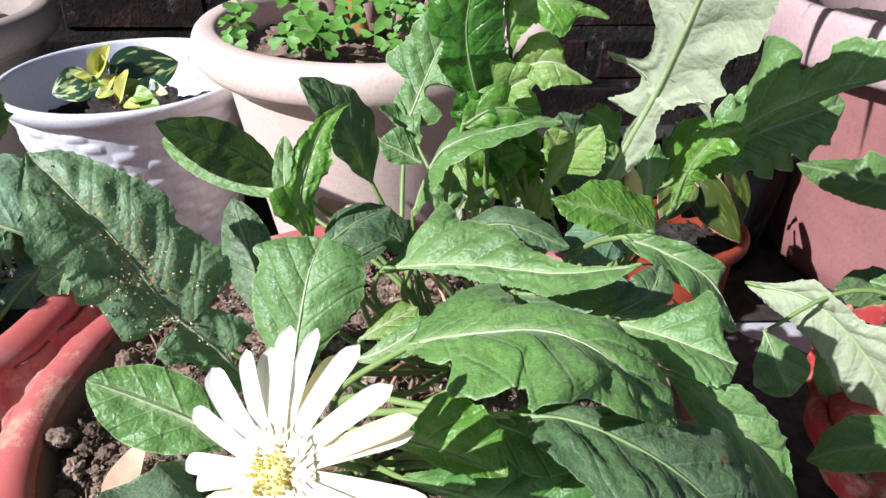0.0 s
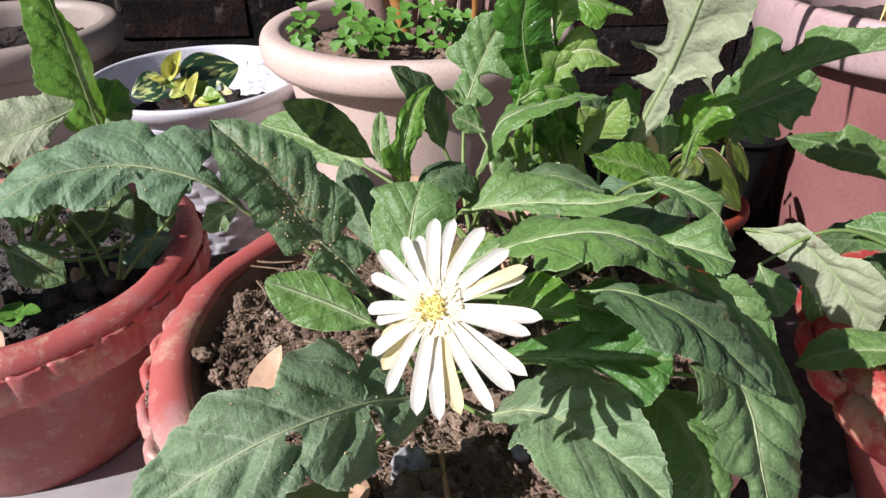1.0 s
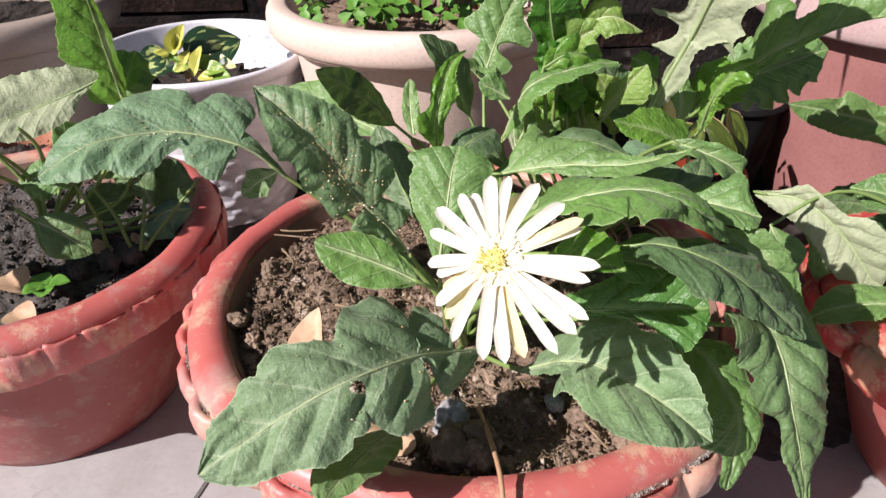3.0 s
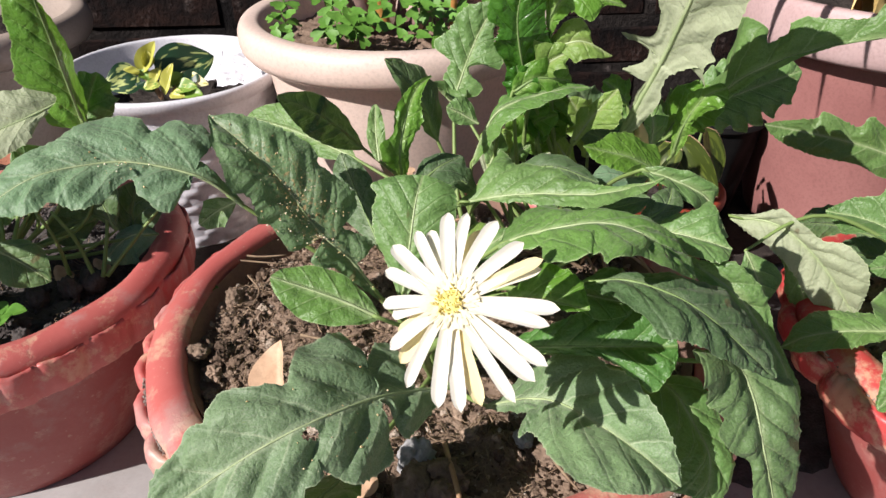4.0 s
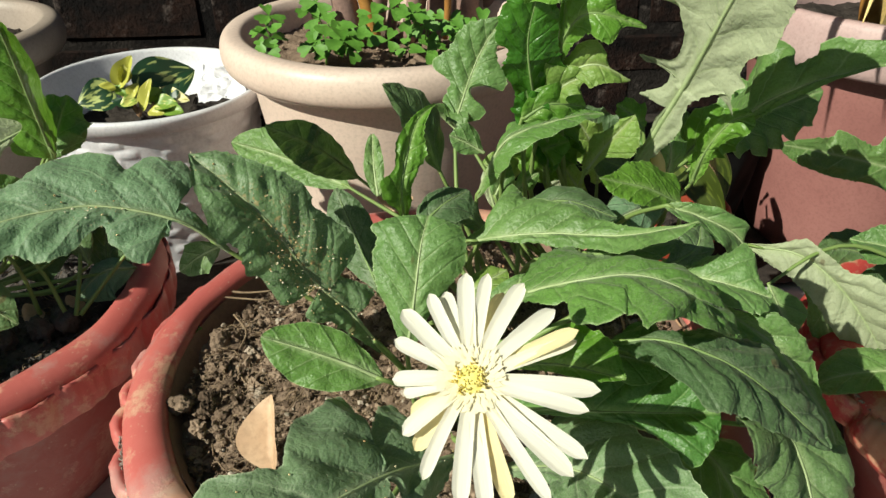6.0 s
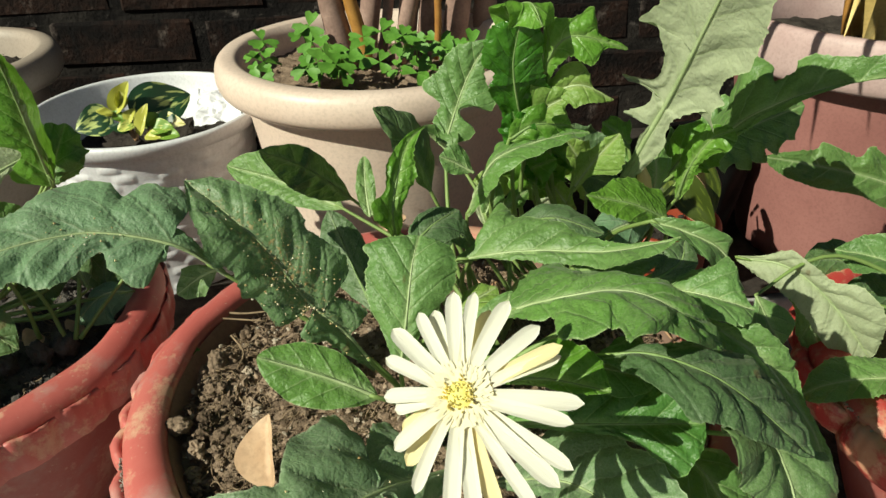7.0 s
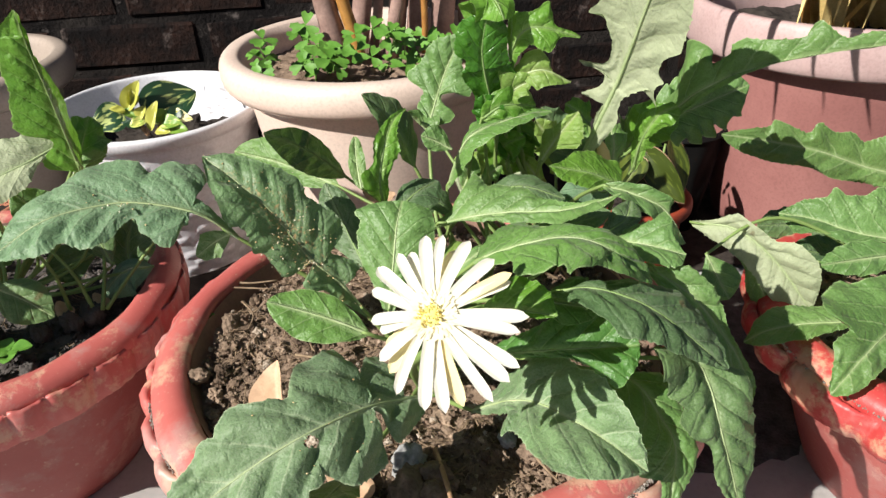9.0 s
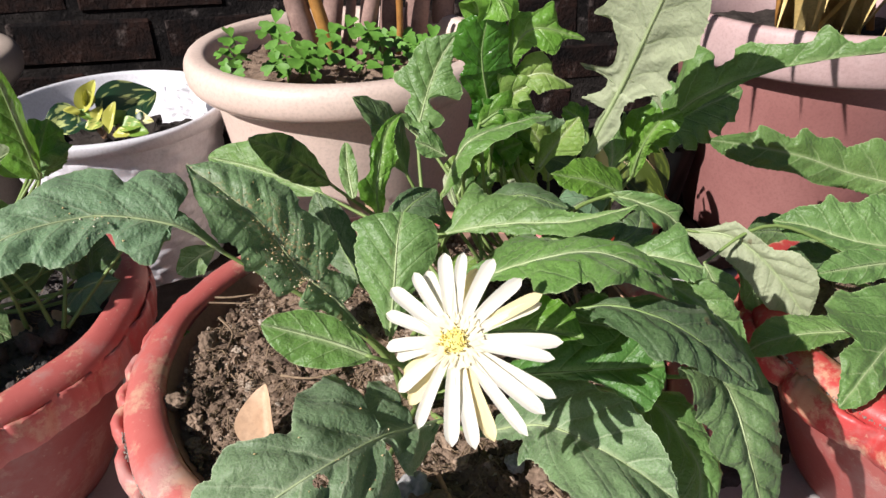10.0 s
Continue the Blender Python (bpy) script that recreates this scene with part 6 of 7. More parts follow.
def anthers(name, mat, count, r_in, r_out, tall, seed):
    rng = random.Random(seed)
    V, Fc = [], []
    for k in range(count):
        a, r = rng.random() * 6.2832, math.sqrt(r_in ** 2 + (r_out ** 2 - r_in ** 2) * rng.random())
        d = FX * math.cos(a) + FY * math.sin(a)
        foot = HEAD + d * r
        top = foot + FACE * (tall * (0.7 + 0.5 * rng.random())) + d * 0.001 * rng.random()
        s, b, o = FX, FY, len(V)
        for q, rad in ((foot, 0.0004), (foot.lerp(top, 0.75), 0.00042), (top, 0.00022)):
            for i in range(5):
                w = i * 1.2566
                V.append(q + (s * math.cos(w) + b * math.sin(w)) * rad)
        for l in range(2):
            for i in range(5):
                j = (i + 1) % 5
                Fc.append((o + l * 5 + i, o + l * 5 + j, o + l * 5 + 5 + j, o + l * 5 + 5 + i))
        Fc.append(tuple(o + 10 + i for i in range(5)))
    return under(name, mesh_from(name, V, Fc, mat), flower)


disc_verts, disc_faces = [HEAD + FACE * 0.0035], []
for i in range(1, 7):
    for a in range(24):
        w, r = 2 * math.pi * a / 24, 0.0066 * i / 6
        disc_verts.append(HEAD + (FX * math.cos(w) + FY * math.sin(w)) * r + FACE * (0.0035 - 0.003 * (i / 6) ** 2))
disc_faces += [(0, 1 + a, 1 + (a + 1) % 24) for a in range(24)]
for i in range(5):
    for a in range(24):
        b = (a + 1) % 24
        disc_faces.append((1 + i * 24 + a, 1 + i * 24 + 24 + a, 1 + i * 24 + 24 + b, 1 + i * 24 + b))
under("disc", mesh_from("disc", disc_verts, disc_faces, DISC_MID), flower, "greenish yellow flower disc")
anthers("anther", DISC, 60, 0.0030, 0.0064, 0.0046, 2)
anthers("heart_floret", DISC_MID, 60, 0.0, 0.0034, 0.0040, 3)
# green cup behind the head and the hairy stalk
cup = []
cup_faces = []
for i in range(6):
    for a in range(14):
        w, r = 2 * math.pi * a / 14, (0.009, 0.0085, 0.0075, 0.006, 0.0045, 0.0028)[i]
        cup.append(HEAD + (FX * math.cos(w) + FY * math.sin(w)) * r - FACE * (0.001 + 0.0022 * i))
for i in range(5):
    for a in range(14):
        b = (a + 1) % 14
        cup_faces.append((i * 14 + a, i * 14 + b, i * 14 + 14 + b, i * 14 + 14 + a))
under("calyx", mesh_from("calyx", cup, cup_faces, STEM), flower, "green cup of bracts")
under("flower_stalk", tube([HEAD - FACE * 0.011, HEAD - FACE * 0.035, (-0.052, 0.20, 0.235), (-0.047, 0.25, 0.170)], [0.0026, 0.0027, 0.0029, 0.0033], STEM, 9, 20), flower, "long green flower stalk")

# ---------------- other plants ----------------
def simple_leaf(base, tip, width, up, mat, name="leaf", heart=0.0, fold=0.25, n=14, m=4, droop=0.15):
    """A smooth little blade from base to tip, its upper face towards up."""
    base, tip, up = Vector(base), Vector(tip), Vector(up)
    d = tip - base
    ln = d.length
    d.normalize()
    s = d.cross(up).normalized()
    nrm = s.cross(d)
    verts, uvs, faces = [], [], []
    for i in range(n + 1):
        u = i / n
        w = width * math.sin(math.pi * u ** (0.62 if heart else 0.85)) ** 0.75 + 0.0003
        for j in range(2 * m + 1):
            v = (j - m) / m
            back = heart * ln * abs(v) ** 1.5 * max(0, 1 - u * 3)
            verts.append(base + d * (ln * u - back) + s * (w * v) + nrm * (w * fold * abs(v) - droop * ln * u * u + 0.0006 * math.sin(u * 9 + v * 3)))
            uvs.append((u, 0.5 + 0.5 * v))
    k = 2 * m + 1
    for i in range(n):
        for j in range(2 * m):
            q = i * k + j
            faces.append((q, q + 1, q + k + 1, q + k))
    return mesh_from(name, verts, faces, mat, uvs)


def clover_leaf(at, size, lean, plant, seed):
    """Three heart-shaped leaflets on a thin stalk."""
    rng = random.Random(seed)
    at, size = Vector(at), size * 1.25
    up = (Vector((rng.random() - 0.5, rng.random() - 0.9, 1.0)) + Vector(lean)).normalized()
    s = up.cross(Vector((0.3, 1, 0.1))).normalized()
    f = s.cross(up)
    V, Fc = [], []
    turn = rng.random() * 2
    for k in range(3):
        a = turn + k * 2.094
        d = s * math.cos(a) + f * math.sin(a)
        c = up.cross(d)
        o = len(V)
        V += [at, at + d * size * 0.45 - c * size * 0.30 + up * size * 0.10, at + d * size * 0.85 - c * size * 0.42 + up * size * 0.06, at + d * size * 1.02 - c * size * 0.20 + up * size * 0.02,
              at + d * size * 0.86, at + d * size * 0.45 - up * size * 0.04,
              at + d * size * 1.02 + c * size * 0.20 + up * size * 0.02, at + d * size * 0.85 + c * size * 0.42 + up * size * 0.06, at + d * size * 0.45 + c * size * 0.30 + up * size * 0.10]
        Fc += [(o, o + 5, o + 1), (o + 1, o + 5, o + 4, o + 2), (o + 2, o + 4, o + 3), (o, o + 8, o + 5), (o + 8, o + 7, o + 4, o + 5), (o + 7, o + 6, o + 4)]
    lf = under("leaf", mesh_from("leaf", V, Fc, CLOVER), plant)
    part("stalk", tube([at, at + Vector((0.002, 0.004, -0.007)), at + Vector((0.001, 0.006, -0.016))], [0.0005, 0.0006, 0.0007], CLOVER, 5, 5), lf)


def stone(at, size, mat, label, seed, name="stone"):
    rng = random.Random(seed)
    vs, fs = lump(rng, size, 4, 0.6)
    ob = tagged(new(name, mesh_from(name, vs, fs, mat)), label, "stone")
    ob.location = at
    return ob


def frond(var, foot, tip, width, mat, apex=None, label=""):
    """A long, keeled strap leaf that arches from foot to tip."""
    foot, tip = Vector(foot), Vector(tip)
    mid = foot.lerp(tip, 0.5) + Vector((0, 0, 0.10 * (tip - foot).length))
    C, T, ln = spline([foot, Vector(apex) if apex else mid, tip], 18)
    V, Fc = [], []
    for i, (c, t) in enumerate(zip(C, T)):
        u = i / 18
        s = t.cross(Vector((0, 0, 1)))
        s = s.normalized() if s.length > 0.05 else Vector((1, 0, 0))
        w = width * (0.35 + 0.65 * math.sin(math.pi * min(1, 0.15 + u * 0.85)) ** 0.7) * (1 - u ** 6)
        n = s.cross(t)
        V += [c - s * w - n * w * 0.35, c, c + s * w - n * w * 0.35]
    for i in range(18):
        o = i * 3
        Fc += [(o, o + 1, o + 4, o + 3), (o + 1, o + 2, o + 5, o + 4)]
    return under("frond", mesh_from("frond", V, Fc, mat), var, label)


pothos = thing("vine_plant", (-0.345, 0.760, 0.168), "variegated vine with cream and green leaves in the white pot", "plant")
under("leaf", simple_leaf((-0.3550, 0.7650, 0.2090), (-0.2990, 0.8000, 0.2230), 0.03, (-0.15, -0.9, 0.45), VARIEGATED, heart=0.12, droop=0.12, n=18, m=6), pothos)
under("leaf", simple_leaf((-0.3840, 0.7550, 0.2110), (-0.4170, 0.7350, 0.2080), 0.02, (0.25, -0.75, 0.65), VARIEGATED, heart=0.1, droop=0.2, n=18, m=6), pothos)
under("leaf", simple_leaf((-0.3760, 0.7600, 0.2170), (-0.3560, 0.7750, 0.2440), 0.0115, (-0.3, -0.9, 0.3), GOLDEN, heart=0.1, fold=0.9, droop=-0.25, n=18, m=6), pothos)
under("leaf", simple_leaf((-0.3710, 0.7620, 0.2180), (-0.3720, 0.7680, 0.2390), 0.0075, (0.6, -0.8, 0.3), GOLDEN, fold=0.8, droop=-0.2, n=18, m=6), pothos)
under("leaf", simple_leaf((-0.3780, 0.7520, 0.2160), (-0.3940, 0.7480, 0.2240), 0.005, (0.0, -0.6, 0.8), GOLDEN, fold=0.4, n=18, m=6), pothos)
under("leaf", simple_leaf((-0.3500, 0.7420, 0.1920), (-0.3350, 0.7550, 0.2250), 0.009, (-0.5, -0.8, 0.3), GOLDEN, fold=0.7, droop=-0.1, n=18, m=6), pothos)
under("leaf", simple_leaf((-0.3340, 0.7550, 0.2060), (-0.2990, 0.7450, 0.2050), 0.011, (0.1, -0.7, 0.7), GOLDEN, heart=0.1, fold=0.35, n=18, m=6), pothos)
under("leaf", simple_leaf((-0.3370, 0.7420, 0.1990), (-0.3100, 0.7350, 0.2050), 0.0105, (0.0, -0.6, 0.8), YOUNG, fold=0.4, n=18, m=6), pothos)
under("leaf", simple_leaf((-0.3470, 0.7480, 0.2040), (-0.3240, 0.7500, 0.2140), 0.008, (0.2, -0.7, 0.7), YOUNG, fold=0.4, n=18, m=6), pothos)
under("leaf", simple_leaf((-0.3550, 0.7480, 0.2040), (-0.3730, 0.7380, 0.2030), 0.008, (0.0, -0.6, 0.8), YOUNG, fold=0.4, n=18, m=6), pothos)
under("leaf", simple_leaf((-0.3610, 0.7420, 0.1970), (-0.3820, 0.7420, 0.2080), 0.006, (0.0, -0.6, 0.8), VARIEGATED, fold=0.4, n=18, m=6), pothos)
under("leaf", simple_leaf((-0.3280, 0.7380, 0.1960), (-0.3030, 0.7280, 0.1970), 0.009, (0.1, -0.7, 0.7), YOUNG, fold=0.4, n=18, m=6), pothos)
under("leaf", simple_leaf((-0.3270, 0.7480, 0.2010), (-0.3090, 0.7560, 0.2190), 0.0085, (0.2, -0.8, 0.5), VARIEGATED, fold=0.3, n=18, m=6), pothos)
under("leaf", simple_leaf((-0.3640, 0.7500, 0.2050), (-0.3550, 0.7560, 0.2210), 0.007, (-0.2, -0.8, 0.5), GOLDEN, fold=0.6, n=18, m=6), pothos)
under("leaf", simple_leaf((-0.3430, 0.7380, 0.1930), (-0.3240, 0.7280, 0.1960), 0.007, (0.0, -0.6, 0.8), GOLDEN, fold=0.4, n=18, m=6), pothos)
under("leaf", simple_leaf((-0.3680, 0.7520, 0.2080), (-0.3820, 0.7560, 0.2190), 0.006, (0.0, -0.6, 0.8), YOUNG, fold=0.5, n=18, m=6), pothos)
under("stem", tube([(-0.3560, 0.7450, 0.1870), (-0.3530, 0.7500, 0.2020), (-0.3550, 0.7630, 0.2100)], [0.0022, 0.0019, 0.0014], STALK_DRY), pothos)
under("stem", tube([(-0.3560, 0.7450, 0.1850), (-0.3680, 0.7500, 0.2030), (-0.3790, 0.7550, 0.2130)], [0.0022, 0.0019, 0.0014], STALK_DRY), pothos)
under("stem", tube([(-0.3560, 0.7450, 0.1850), (-0.3650, 0.7550, 0.2080), (-0.3740, 0.7600, 0.2180)], [0.0022, 0.0019, 0.0014], STALK_DRY), pothos)
under("stem", tube([(-0.3440, 0.7400, 0.1890), (-0.3370, 0.7450, 0.2000), (-0.3320, 0.7530, 0.2070)], [0.0022, 0.0019, 0.0014], STALK_DRY), pothos)
def crumpled(name, corners, mat, seed, n=22, deep=0.006):
    """A sheet of thin plastic between four corners, crumpled into sharp folds."""
    a, b, c, d = (Vector(q) for q in corners)
    nrm = (b - a).cross(d - a).normalized()
    verts, faces = [], []
    for j in range(n + 1):
        for i in range(n + 1):
            u, v = i / n, j / n
            p = a.lerp(b, u).lerp(d.lerp(c, u), v)
            q = p * 60 + Vector((seed, 0, 0))
            verts.append(p + nrm * (deep * (abs(noise.noise(q)) * 2 - 0.5) + 0.4 * deep * noise.noise(q * 2.7)) + noise.noise_vector(q * 0.8) * deep * 0.5)
    for j in range(n):
        for i in range(n):
            q = j * (n + 1) + i
            faces.append((q, q + 1, q + n + 2, q + n + 1))
    return mesh_from(name, verts, faces, mat, smooth=False)


tagged(new("plastic_scrap", crumpled("plastic_scrap", ((-0.2910, 0.7500, 0.1990), (-0.2520, 0.7350, 0.2060), (-0.2510, 0.8000, 0.2270), (-0.2910, 0.8150, 0.2230)), WHITE, 3.0)), "crumpled white plastic scrap inside the white pot", "plastic scrap")
palm = thing("palm_plant", (-0.085, 0.735, 0.262), "young palm with peeling brown sheaths in the cream pot", "plant")
under("trunk", tube([(-0.1070, 0.7350, 0.2676), (-0.1101, 0.7350, 0.2982), (-0.1192, 0.7350, 0.3563), (-0.1218, 0.7400, 0.4544)], [0.016, 0.013, 0.012, 0.011], TRUNK, sides=12), palm)
under("sheath", tube([(-0.0798, 0.7300, 0.2671), (-0.0880, 0.7300, 0.3046), (-0.0973, 0.7300, 0.3498), (-0.0997, 0.7300, 0.4096)], [0.007, 0.008, 0.007, 0.004], SHEATH), palm)
under("trunk", tube([(-0.0454, 0.7500, 0.2625), (-0.0349, 0.7500, 0.3096), (-0.0200, 0.7500, 0.3664), (-0.0056, 0.7500, 0.4480)], [0.009, 0.009, 0.008, 0.007], TRUNK, sides=10), palm)
under("trunk", tube([(-0.0663, 0.7600, 0.2611), (-0.0565, 0.7600, 0.3086), (-0.0487, 0.7600, 0.3664)], [0.006, 0.006, 0.005], TRUNK), palm)
under("sheath", tube([(-0.0040, 0.7400, 0.2659), (-0.0006, 0.7400, 0.3031), (-0.0007, 0.7400, 0.3483)], [0.003, 0.004, 0.004], SHEATH), palm)
# five added trunks, put here to cover the back rim, too bright for its shade
under("trunk", tube([(-0.0836, 0.8000, 0.2582), (-0.0757, 0.8000, 0.3076), (-0.0663, 0.8000, 0.3607), (-0.0525, 0.8000, 0.4348)], [0.012, 0.012, 0.0108, 0.009600000000000001], TRUNK, sides=10), palm)
under("trunk", tube([(-0.0104, 0.8200, 0.2476), (-0.0043, 0.8200, 0.2985), (0.0033, 0.8200, 0.3534), (0.0145, 0.8200, 0.4297)], [0.013, 0.013, 0.0117, 0.0104], TRUNK, sides=10), palm)
under("trunk", tube([(0.0219, 0.8000, 0.2509), (0.0270, 0.8000, 0.3010), (0.0334, 0.8000, 0.3550), (0.0431, 0.8000, 0.4300)], [0.015, 0.015, 0.0135, 0.012], TRUNK, sides=10), palm)
under("trunk", tube([(0.0577, 0.8200, 0.2429), (0.0620, 0.8200, 0.2943), (0.0676, 0.8200, 0.3497), (0.0761, 0.8200, 0.4266)], [0.014, 0.014, 0.0126, 0.011200000000000002], TRUNK, sides=10), palm)
under("trunk", tube([(-0.0364, 0.8300, 0.2466), (-0.0296, 0.8300, 0.2979), (-0.0212, 0.8300, 0.3531), (-0.0088, 0.8300, 0.4300)], [0.012, 0.012, 0.0108, 0.009600000000000001], TRUNK, sides=10), palm)
clover = thing("clover_plant", (-0.08, 0.66, 0.265), "bright green clover creeping over the soil and rim", "plant")
clover_leaf((-0.1805, 0.6550, 0.3173), 0.0128, (0, -0.3, 0), clover, 0)
clover_leaf((-0.1829, 0.6480, 0.3085), 0.0145, (0, -0.3, 0), clover, 1)
clover_leaf((-0.1798, 0.6400, 0.3002), 0.0147, (0, -0.3, 0), clover, 2)
clover_leaf((-0.1844, 0.6300, 0.2944), 0.0111, (0, -0.3, 0), clover, 3)
clover_leaf((-0.1825, 0.6220, 0.2894), 0.0113, (0, -0.3, 0), clover, 4)
clover_leaf((-0.1284, 0.6422, 0.2978), 0.0144, (0, -0.3, 0), clover, 5)
clover_leaf((-0.1091, 0.6239, 0.2996), 0.0158, (0, -0.3, 0), clover, 6)
clover_leaf((-0.1399, 0.6356, 0.2927), 0.0123, (0, -0.3, 0), clover, 7)
clover_leaf((-0.1308, 0.6482, 0.2840), 0.0133, (0, -0.3, 0), clover, 8)
clover_leaf((-0.0993, 0.6583, 0.2930), 0.0140, (0, -0.3, 0), clover, 9)
clover_leaf((-0.1360, 0.6721, 0.2873), 0.0126, (0, -0.3, 0), clover, 10)
clover_leaf((-0.1162, 0.6603, 0.2864), 0.0128, (0, -0.3, 0), clover, 11)
clover_leaf((-0.1392, 0.6555, 0.2889), 0.0126, (0, -0.3, 0), clover, 12)
clover_leaf((-0.1260, 0.6719, 0.3033), 0.0128, (0, -0.3, 0), clover, 13)
clover_leaf((-0.1197, 0.6727, 0.2836), 0.0140, (0, -0.3, 0), clover, 14)
clover_leaf((-0.1060, 0.6437, 0.2856), 0.0125, (0, -0.3, 0), clover, 15)
clover_leaf((-0.1020, 0.6761, 0.2891), 0.0129, (0, -0.3, 0), clover, 16)
clover_leaf((-0.0944, 0.6282, 0.3113), 0.0149, (0, -0.3, 0), clover, 17)
clover_leaf((-0.1313, 0.6462, 0.2854), 0.0111, (0, -0.3, 0), clover, 18)
clover_leaf((-0.1088, 0.6504, 0.3007), 0.0138, (0, -0.3, 0), clover, 19)
clover_leaf((-0.1214, 0.6551, 0.2989), 0.0147, (0, -0.3, 0), clover, 20)
clover_leaf((-0.0471, 0.6914, 0.2721), 0.0126, (0, -0.3, 0), clover, 21)
clover_leaf((-0.0211, 0.7192, 0.2645), 0.0121, (0, -0.3, 0), clover, 22)
clover_leaf((-0.0379, 0.7075, 0.3024), 0.0150, (0, -0.3, 0), clover, 23)
clover_leaf((-0.0202, 0.6812, 0.2732), 0.0122, (0, -0.3, 0), clover, 24)
clover_leaf((-0.0351, 0.7048, 0.3006), 0.0119, (0, -0.3, 0), clover, 25)
clover_leaf((-0.0462, 0.6357, 0.3158), 0.0132, (0, -0.3, 0), clover, 26)
clover_leaf((-0.0298, 0.6380, 0.2827), 0.0145, (0, -0.3, 0), clover, 27)
clover_leaf((-0.0314, 0.6436, 0.3072), 0.0115, (0, -0.3, 0), clover, 28)
clover_leaf((-0.0675, 0.7085, 0.2751), 0.0126, (0, -0.3, 0), clover, 29)
clover_leaf((-0.0822, 0.6340, 0.3043), 0.0127, (0, -0.3, 0), clover, 30)
clover_leaf((-0.0351, 0.7093, 0.2938), 0.0152, (0, -0.3, 0), clover, 31)
clover_leaf((-0.0162, 0.7199, 0.2813), 0.0132, (0, -0.3, 0), clover, 32)
clover_leaf((-0.0631, 0.6840, 0.3139), 0.0153, (0, -0.3, 0), clover, 33)
clover_leaf((-0.0822, 0.6667, 0.3141), 0.0118, (0, -0.3, 0), clover, 34)
clover_leaf((-0.0433, 0.6338, 0.3216), 0.0127, (0, -0.3, 0), clover, 35)
clover_leaf((-0.0240, 0.7163, 0.2921), 0.0143, (0, -0.3, 0), clover, 36)
clover_leaf((0.0315, 0.6968, 0.2923), 0.0154, (0, -0.3, 0), clover, 37)
clover_leaf((0.0121, 0.7077, 0.2794), 0.0133, (0, -0.3, 0), clover, 38)
clover_leaf((0.0165, 0.7352, 0.2725), 0.0121, (0, -0.3, 0), clover, 39)
clover_leaf((0.0126, 0.7176, 0.2858), 0.0116, (0, -0.3, 0), clover, 40)
clover_leaf((-0.0002, 0.7382, 0.2870), 0.0136, (0, -0.3, 0), clover, 41)
clover_leaf((0.0086, 0.6609, 0.2964), 0.0120, (0, -0.3, 0), clover, 42)
clover_leaf((0.0033, 0.6616, 0.2953), 0.0150, (0, -0.3, 0), clover, 43)
clover_leaf((0.0136, 0.6648, 0.2915), 0.0152, (0, -0.3, 0), clover, 44)
clover_leaf((0.0187, 0.7143, 0.2848), 0.0119, (0, -0.3, 0), clover, 45)
clover_leaf((-0.1480, 0.7200, 0.3045), 0.0124, (0, -0.3, 0), clover, 46)
clover_leaf((-0.1382, 0.7100, 0.3000), 0.0150, (0, -0.3, 0), clover, 47)
clover_leaf((-0.1402, 0.7200, 0.3137), 0.0142, (0, -0.3, 0), clover, 48)
straw_palm = thing("palm_plant", (0.515, 0.735, 0.262), "palm with yellowed strap leaves in the maroon pot", "plant")
frond(straw_palm, (0.490, 0.705, 0.262), (0.3832, 0.6000, 0.3010), 0.0065, STRAW, (0.440, 0.660, 0.440))
frond(straw_palm, (0.530, 0.750, 0.262), (0.4244, 0.6000, 0.3042), 0.0083, STRAW, (0.480, 0.660, 0.460))
frond(straw_palm, (0.570, 0.720, 0.262), (0.4593, 0.6000, 0.2983), 0.0101, STRAW, (0.530, 0.650, 0.470))
frond(straw_palm, (0.510, 0.765, 0.262), (0.4816, 0.6000, 0.3022), 0.0065, STRAW, (0.560, 0.650, 0.450))
frond(straw_palm, (0.550, 0.735, 0.262), (0.3997, 0.6200, 0.3177), 0.0083, STRAW, (0.460, 0.680, 0.430))
frond(straw_palm, (0.490, 0.705, 0.262), (0.4936, 0.5800, 0.2975), 0.0101, STRAW, (0.600, 0.640, 0.460))
frond(straw_palm, (0.530, 0.750, 0.262), (0.4639, 0.6400, 0.3122), 0.0065, STRAW, (0.510, 0.700, 0.440))
frond(straw_palm, (0.570, 0.720, 0.262), (0.4974, 0.5600, 0.3194), 0.0083, STRAW, (0.620, 0.620, 0.470))
frond(straw_palm, (0.510, 0.765, 0.262), (0.3084, 0.5600, 0.3790), 0.0101, STRAW, (0.400, 0.660, 0.480))
frond(straw_palm, (0.550, 0.735, 0.262), (0.3057, 0.5200, 0.4001), 0.0065, STRAW, (0.430, 0.620, 0.500))
frond(straw_palm, (0.490, 0.705, 0.262), (0.3296, 0.5000, 0.4063), 0.0083, STRAW, (0.480, 0.600, 0.520))
frond(straw_palm, (0.530, 0.750, 0.262), (0.3646, 0.5000, 0.4089), 0.0101, STRAW, (0.540, 0.600, 0.520))
frond(straw_palm, (0.570, 0.720, 0.262), (0.3009, 0.6000, 0.3991), 0.0065, STRAW, (0.380, 0.700, 0.500))
frond(straw_palm, (0.510, 0.765, 0.262), (0.4173, 0.5200, 0.3794), 0.0083, STRAW, (0.580, 0.600, 0.500))
under("cane", tube([(0.4912, 0.7400, 0.2354), (0.4765, 0.7400, 0.2859), (0.4652, 0.7400, 0.3778)], [0.005, 0.005, 0.004], SHEATH), straw_palm)
under("cane", tube([(0.5220, 0.7400, 0.2332), (0.5064, 0.7400, 0.2840), (0.4934, 0.7400, 0.3763)], [0.005, 0.005, 0.004], SHEATH), straw_palm)
